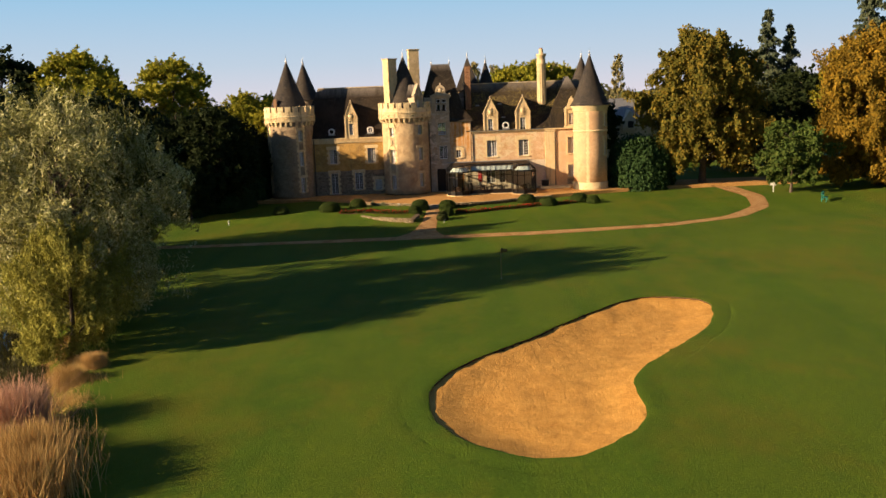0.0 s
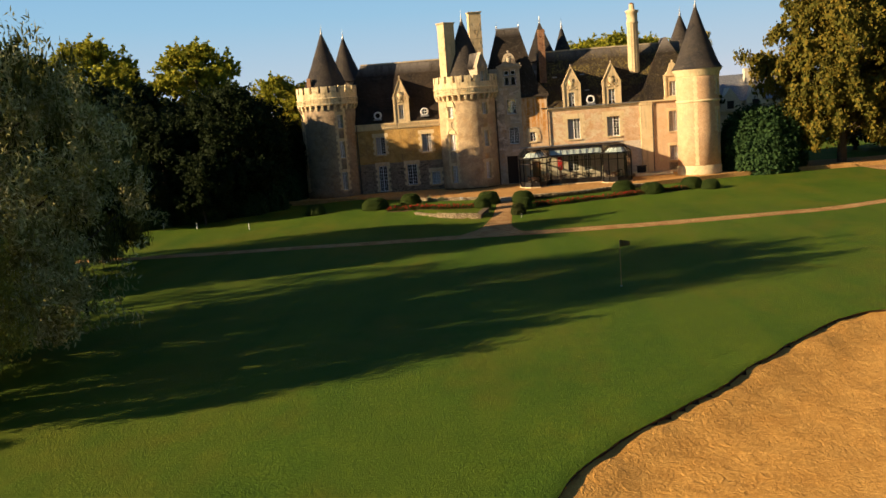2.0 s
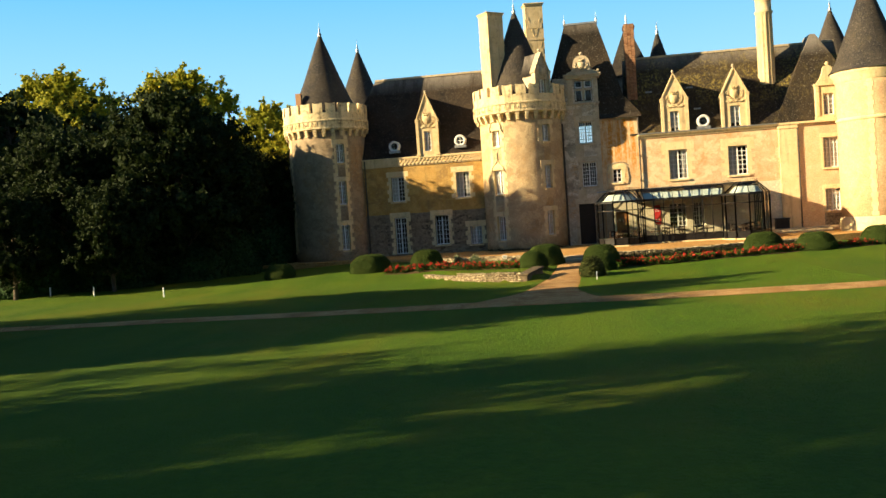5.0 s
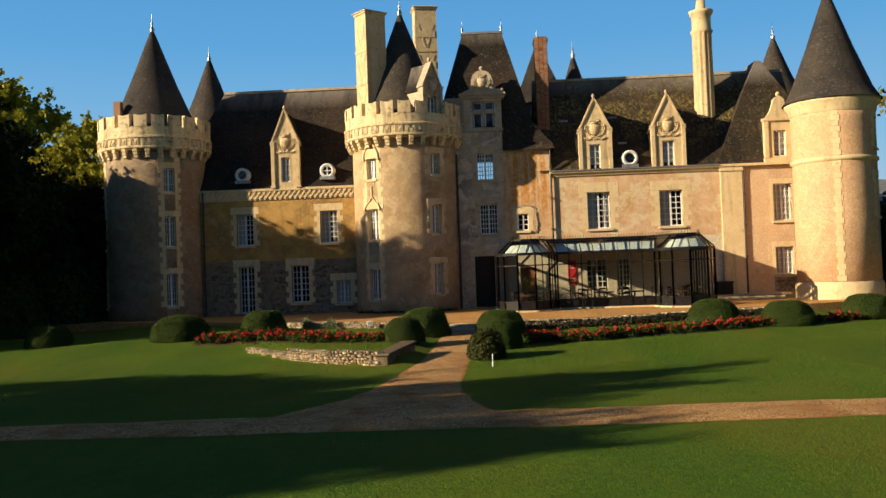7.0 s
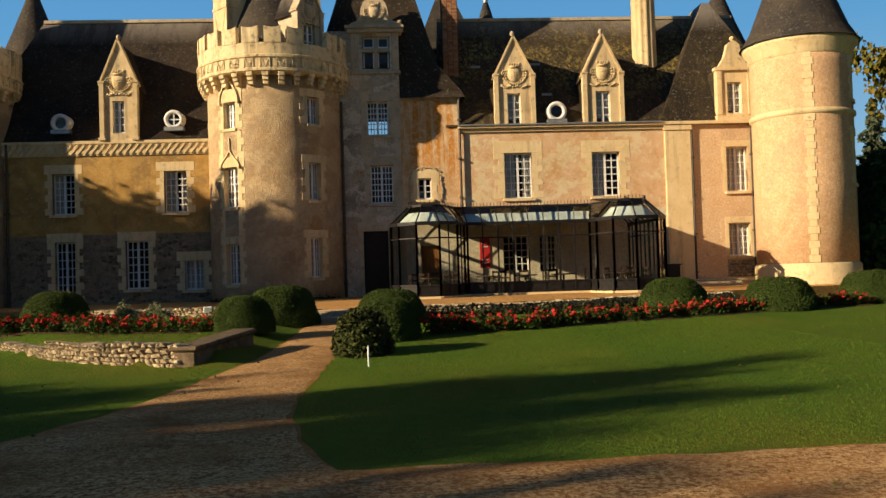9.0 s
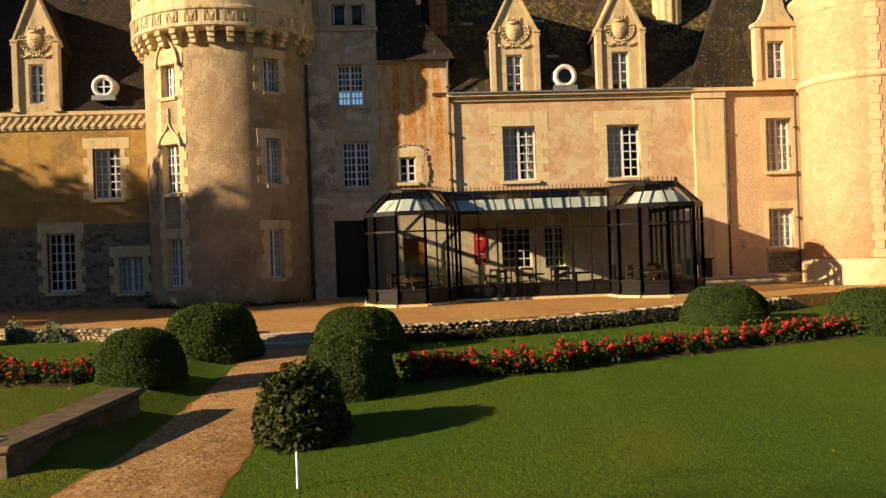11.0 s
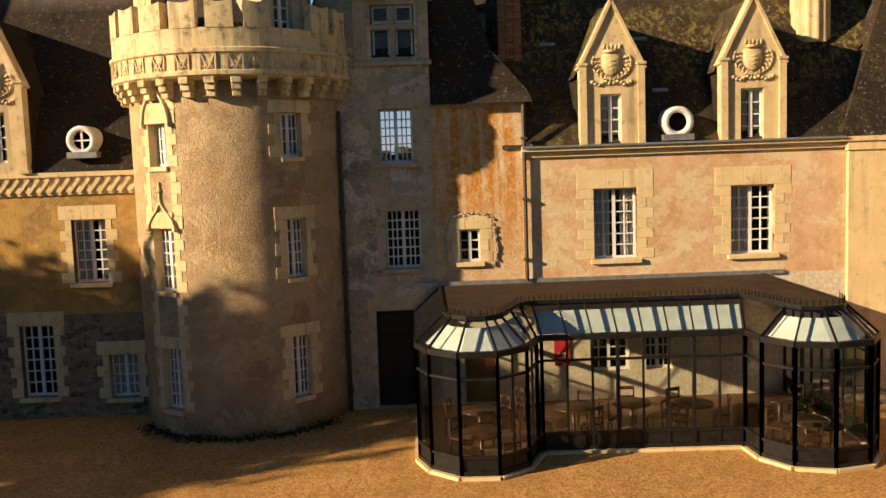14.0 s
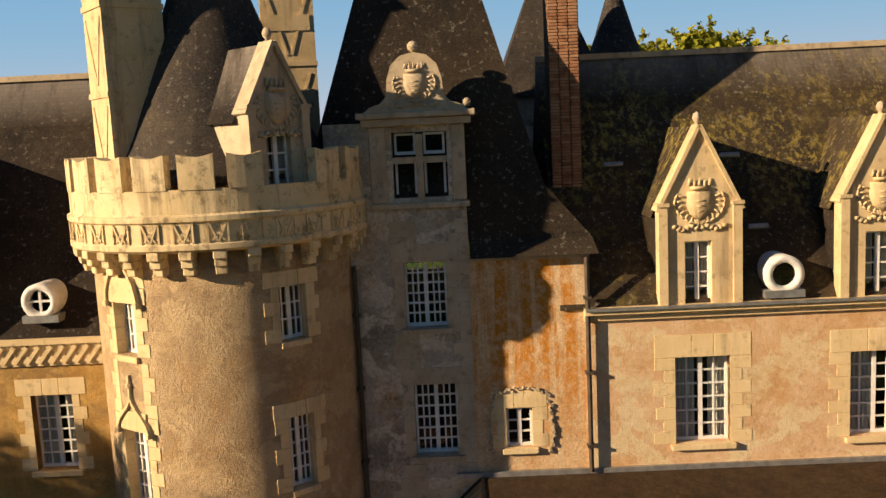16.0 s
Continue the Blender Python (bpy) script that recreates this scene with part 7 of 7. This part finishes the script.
beds = [[(1.6, 97.2, 0.35), (4.0, 97.5, 0.35), (6.2, 98.4, 0.35), (9.0, 99.4, 0.35), (11.2, 100.2, 0.35), (15.5, 101.4, 0.35)], [(-3.85, 96.9, 0.35), (-6.0, 97.4, 0.35), (-9.0, 98.9, 0.35), (-11.6, 99.7, 0.35)]]
r0 = rose_bush()
count = 0
for bed in beds:
    ribbon("flower_bed", bed, SOIL, "narrow bed of dark soil in the lawn", 0.03)
    for (a, b, _), (c, d, _) in zip(bed, bed[1:]):
        L = math.hypot(c - a, d - b)
        for k in range(int(L / 0.21)):
            f = (k + random.uniform(0.1, 0.9)) / int(L / 0.21)
            if random.random() < 0.1:
                continue
            x, y, s = a + (c - a) * f + random.uniform(-0.1, 0.1), b + (d - b) * f + random.uniform(-0.22, 0.22), random.uniform(0.6, 0.98)
            m = pose(x, y, lawn_z(x, y), 0, 0, random.uniform(0, 360)) @ Matrix.Diagonal((s, s, s, 1))
            if count == 0:
                r0.matrix_basis = m
            else:
                copy_thing(r0, m)
            count += 1

HEDGE = leaf_mat("brown_green_planting", [(0.02, 0.024, 0.010), (0.04, 0.035, 0.014), (0.06, 0.045, 0.02)], 0.1)
# low dark planting along the foot of the shaded terrace wall
X = rng.uniform(1.2, 13.4, 9000)
E_ = np.array([terrace_edge(x) for x in np.linspace(1.0, 13.6, 64)])
Y = np.interp(X, np.linspace(1.0, 13.6, 64), E_) - 0.45 + rng.normal(0, 0.14, len(X))
Z = np.array([lawn_z(x, y) for x, y in zip(X, Y)]) + np.abs(rng.normal(0.08, 0.09, len(X)))
hedge = leaves("low_hedge", np.stack([X, Y, Z], 1), np.tile([0, -0.4, 1.0], (len(X), 1)), 0.055, HEDGE, None)
tagged(hedge, "low dark green planting under the terrace wall", "hedge", kind="stuff")

k = 2600
X = rng.uniform(-8.4, -6.4, k)
Y = np.array([terrace_edge(x) for x in X]) - 0.45 + rng.normal(0, 0.13, k)
Z = np.array([lawn_z(x, y) for x, y in zip(X, Y)]) + np.abs(rng.normal(0.14, 0.14, k)) * (0.6 + 0.5 * np.sin(X * 5.2))
herbs = leaves("herb_border", np.stack([X, Y, Z], 1), np.tile([0, -0.3, 1.0], (k, 1)), 0.05, leaf_mat("grey_green_herb_leaves", [(0.09, 0.11, 0.05), (0.16, 0.18, 0.09), (0.24, 0.25, 0.15)], 0.15), None, 2.2)
tagged(herbs, "grey-green border herbs before the terrace wall", "plants", kind="stuff")
# bare rubble patch in the wall below the low window
patch = bmesh.new()
box(patch, 16.75, 18.2, YR - 0.012, YR + 0.05, 0.36, 1.16)
rubble = link("rubble_patch", patch, MORTAR, chateau, "bare orange rubble below a window")
for r in range(6):
    x = 16.78 + random.uniform(0, 0.08)
    while x < 18.05:
        l = random.uniform(0.14, 0.3)
        ob = new("stone", stones[r % 6])
        ob.parent = rubble
        ob.matrix_basis = pose(x + l / 2, YR - 0.02, 0.44 + 0.13 * r, random.uniform(-8, 8), random.uniform(-8, 8), 0) @ Matrix.Diagonal((l * 0.92, 0.09, 0.12, 1))
        x += l

WHITEP = Mat("white_post_paint", 0.5)
WHITEP.color(WHITEP.ramp(WHITEP.noise(9, 3), (0.3, (0.62, 0.62, 0.60)), (0.7, (0.78, 0.78, 0.76))))


def post(name, label, x, y, h, r=0.035, mat=WHITEP, cat="post"):
    z = lawn_z(x, y)
    ob = turned(name, [(r, z - 0.2), (r, z + h - r), (r * 0.6, z + h), (0, z + h)], mat, None, 10, (x, y))
    return tagged(ob, label, cat)


post("marker_post", "short white marker post at the path's edge", 0.24, 90.7, 0.38, 0.016)
for x, y in ((-32.2, 98.7), (-28.7, 97.6), (-23.4, 95.7)):
    post("marker_post", "small white stake on the lawn before the wood", x, y, 0.55, 0.04)
flag = tagged(empty("golf_flag", (4.1, 61.6, lawn_z(4.1, 61.6))), "pale golf flagstick with a dull brown flag on the green", "flag")
turned("flagstick", [(0.02, -0.1), (0.018, 2.2), (0, 2.22)], REED, flag, 8)
bm = bmesh.new()
cols = [[bm.verts.new((0.02 + 0.09 * i, 0.05 * math.sin(i * 1.1), z)) for z in (1.86 + 0.012 * i, 2.18 - 0.012 * i)] for i in range(6)]
for p, q in zip(cols, cols[1:]):
    bm.faces.new((p[0], q[0], q[1], p[1]))
link("flag_cloth", bm, Mat("brown_flag_cloth", 0.8).color((0.13, 0.09, 0.025)), flag, "dull brown cloth flag")
turned("hole_cup", [(0.055, 0.012), (0.055, -0.1)], WHITE, flag, 12)
sg = tagged(empty("park_sign", (39.8, 104.6, lawn_z(39.8, 104.6))), "white board on a post beside the small tree", "sign")
boxes("board", [(-0.38, 0.38, -0.03, 0.03, 0.8, 1.45)], WHITEP, sg)
boxes("post", [(-0.05, 0.05, -0.02, 0.06, 0, 0.8)], WHITEP, sg)
bench = tagged(empty("garden_bench", (42.3, 96.1, lawn_z(42.3, 96.1))), "teal painted slatted garden bench on the lawn", "bench")
for k in range(4):
    boxes("slat", [(-0.9, 0.9, -0.25 + 0.14 * k, -0.14 + 0.14 * k, 0.42, 0.46)], TEAL, bench)
for k in range(3):
    boxes("back_slat", [(-0.9, 0.9, 0.26, 0.3, 0.6 + 0.16 * k, 0.72 + 0.16 * k)], TEAL, bench)
for sx in (-0.8, 0.8):
    boxes("leg", [(sx - 0.04, sx + 0.04, -0.25, -0.17, 0, 0.42), (sx - 0.04, sx + 0.04, 0.2, 0.28, 0, 1.05)], TEAL, bench)
bench.matrix_basis = pose(42.3, 96.1, lawn_z(42.3, 96.1), 0, 0, 60)

# ground floodlight by the terrace wall
fl_ = tagged(empty("garden_floodlight", (-4.98, 103.0, lawn_z(-4.98, 103.0))), "small white garden floodlight standing before the terrace wall", "lamp")
boxes("housing", [(-0.13, 0.13, -0.06, 0.08, 0.14, 0.34)], WHITEP, fl_, bevel=0.012)
boxes("lens", [(-0.11, 0.11, -0.07, -0.062, 0.16, 0.32)], PANE, fl_, "clear glass lens")
boxes("bracket", [(-0.15, -0.13, -0.02, 0.02, 0, 0.26), (0.13, 0.15, -0.02, 0.02, 0, 0.26), (-0.15, 0.15, -0.03, 0.03, -0.02, 0.012)], IRON, fl_, "dark steel bracket")
# weeds at the foot of the middle tower
k = 1300
A = rng.uniform(-1.1, 1.0, k)
R_ = TC[2] + np.abs(rng.normal(0.02, 0.20, k))
Z = np.abs(rng.normal(0, 0.09, k)) * (0.5 + 0.5 * np.sin(A * 7.0) ** 2)
weeds = leaves("tower_weeds", np.stack([TC[0] + R_ * np.sin(A), TC[1] - R_ * np.cos(A), Z], 1), np.tile([0, -0.3, 1.0], (k, 1)), 0.05, HEDGE, None)
tagged(weeds, "brown-green weeds and moss at the tower foot", "weeds", kind="stuff")

# outbuilding behind the right-hand tower
ob_ = tagged(empty("outbuilding", (38, 166, 0)), "low pale outbuilding with a slate roof behind the trees", "house")
OB = Matrix.Translation((-38, -166, 0))
boxes("wall", [(30, 48, 160, 172, -0.6, 6.6)], RENDER_CREAM, ob_, m=OB)
V = [(29.5, 159.5, 6.5), (48.5, 159.5, 6.5), (48.5, 172.5, 6.5), (29.5, 172.5, 6.5), (32, 166, 10.6), (46, 166, 10.6)]
raw("roof", [OB @ Vector(v) for v in V], [(0, 1, 5, 4), (2, 3, 4, 5), (3, 0, 4), (1, 2, 5)], ZINC, ob_, "grey slate and zinc roof", uvs=[(v[0], v[1]) for v in V])
for x in (34.6, 38.4):
    V = [(x - 1.4, 159.3, 5.0), (x + 1.4, 159.3, 5.0), (x + 1.4, 159.3, 6.6), (x, 159.3, 8.6), (x - 1.4, 159.3, 6.6)]
    V += [(a, 163.5, c) for a, b, c in V]
    raw("gable", [OB @ Vector(v) for v in V], [(0, 1, 2, 3, 4), (1, 6, 7, 2), (2, 7, 8, 3), (3, 8, 9, 4), (4, 9, 5, 0)], RENDER_CREAM, ob_, "white rendered gable")
    # window openings as near-black boxes, room shade in the colour
    boxes("window", [(x - 0.5, x + 0.5, 159.22, 159.3, 5.4, 6.6)], UNLIT_ROOM, ob_, m=OB)
boxes("chimney", [(38.0, 39.4, 163.6, 164.8, 8, 11.4)], RENDER_CREAM, ob_, m=OB)


# reeds on the lake shore
def reed_clump(label, mat, h, n, spread_, lean=0.12):
    t = tagged(empty("reed_clump"), label, "reeds", "shore reeds")
    V, F = [], []
    for i in range(n):
        x, y = rng.normal(0, spread_, 2)
        hh = h * rng.uniform(0.3, 1.15)
        a = rng.uniform(0, math.pi)
        lx, ly = rng.normal(0, lean, 2) * hh
        w = 0.006
        b = len(V)
        for k, f in enumerate((0, 0.5, 1)):
            ww = w * (1 + 1.6 * (f > 0.4)) * (0.25 if f == 1 else 1)
            V += [(x + lx * f * f - ww * math.cos(a), y + ly * f * f - ww * math.sin(a), hh * f), (x + lx * f * f + ww * math.cos(a), y + ly * f * f + ww * math.sin(a), hh * f)]
        F += [(b, b + 1, b + 3, b + 2), (b + 2, b + 3, b + 5, b + 4)]
    ob = raw("foliage", V, F, mat, t)
    return t


g0 = reed_clump("tall dry golden reeds on the lake shore", REED, 2.2, 4500, 0.75, 0.2)
g0.matrix_basis = pose(-15.6, 30.2, -1.0)
for x, y, s in ((-14.6, 28.4, 0.9), (-16.6, 32.2, 0.8), (-18.6, 41.5, 0.42), (-18.2, 43.6, 0.36)):
    copy_thing(g0, pose(x, y, lawn_z(x, y) - 0.1, 0, 0, x * 50) @ Matrix.Diagonal((s, s, s, 1)))
p0 = reed_clump("feathery pinkish pampas plumes on the shore", REED_PINK, 2.4, 4000, 0.6, 0.28)
p0.matrix_basis = pose(-18.2, 34.9, -1.1)
copy_thing(p0, pose(-17.2, 33.0, -1.1, 0, 0, 80) @ Matrix.Diagonal((0.7, 0.7, 0.6, 1)))

# dry sedge along the bank
k = 26000
Y = rng.uniform(20, 50, k)
X = np.interp(Y, [p[0] for p in SHORE], [p[1] for p in SHORE]) + rng.normal(-0.9, 0.7, k) + 0.5 * np.sin(Y * 1.7)
Z = np.array([lawn_z(x, y) for x, y in zip(X, Y)])
a, h, lx, ly = rng.uniform(0, math.pi, k), rng.uniform(0.12, 0.6, k) * (0.6 + 0.4 * np.sin(Y * 2.3)), rng.normal(0, 0.12, k), rng.normal(0, 0.12, k)
sv = np.concatenate([np.stack([X - 0.01 * np.cos(a), Y - 0.01 * np.sin(a), Z - 0.03], 1), np.stack([X + 0.01 * np.cos(a), Y + 0.01 * np.sin(a), Z - 0.03], 1), np.stack([X + lx, Y + ly, Z + h], 1)])
tagged(raw("bank_sedge", sv.tolist(), [(i, i + k, i + 2 * k) for i in range(k)], REED), "dry ochre sedge along the lake bank", "grass", kind="stuff")

# fallen leaves scattered on the lawn and paths
k = 700
X, Y = rng.uniform(-14, 16, k), rng.uniform(76, 101, k)
C = np.array([(x, y, lawn_z(x, y) + 0.035) for x, y in zip(X, Y)])
fl = leaves("fallen_leaves", C, np.tile([0, 0, 1.0], (k, 1)), 0.035, CHESTNUT, None, 1.3)
tagged(fl, "scattered dry brown leaves on the lawn", "leaves", kind="stuff")

# grass blades along the way, where the lawn is passed low
k = 230000
X, Y = rng.uniform(-9, 10, k), 62 + 41 * rng.uniform(0, 1, k) ** 0.8


def on_path(x, y):
    e = 0.9 if y > 80.1 and y < 82.1 else 0
    cx = -1.7 + 0.055 * max(0, y - 88)
    hw = 0.95 if y > 86 else 1.0 + 0.33 * max(0, 86 - y)
    return e or (y > 81 and abs(x - cx) < hw) or y > terrace_edge(x) - 0.3


keep = [i for i in range(k) if not on_path(X[i], Y[i])]
X, Y = X[keep], Y[keep]
k = len(X)
Z = np.array([lawn_z(x, y) for x, y in zip(X, Y)])
a, h, w = rng.uniform(0, math.pi, k), rng.uniform(0.012, 0.032, k), 0.005
lx, ly = rng.normal(0, 0.02, k), rng.normal(0, 0.02, k)
V = np.empty((k, 3, 3))
V[:, 0] = np.stack([X - w * np.cos(a), Y - w * np.sin(a), Z - 0.01], 1)
V[:, 1] = np.stack([X + w * np.cos(a), Y + w * np.sin(a), Z - 0.01], 1)
V[:, 2] = np.stack([X + lx, Y + ly, Z + h], 1)
me = bpy.data.meshes.new("grass_blades")
me.vertices.add(3 * k)
me.vertices.foreach_set("co", V.ravel())
me.loops.add(3 * k)
me.loops.foreach_set("vertex_index", np.arange(3 * k, dtype=np.int32))
me.polygons.add(k)
me.polygons.foreach_set("loop_start", np.arange(0, 3 * k, 3, dtype=np.int32))
me.update(calc_edges=True)
me.materials.append(leaf_mat("grass_blade", [(0.05, 0.13, 0.005), (0.085, 0.18, 0.007), (0.13, 0.20, 0.009)], 0.2).m)
tagged(new("grass_blades", me), "short green blades of mown grass", "grass", kind="stuff")
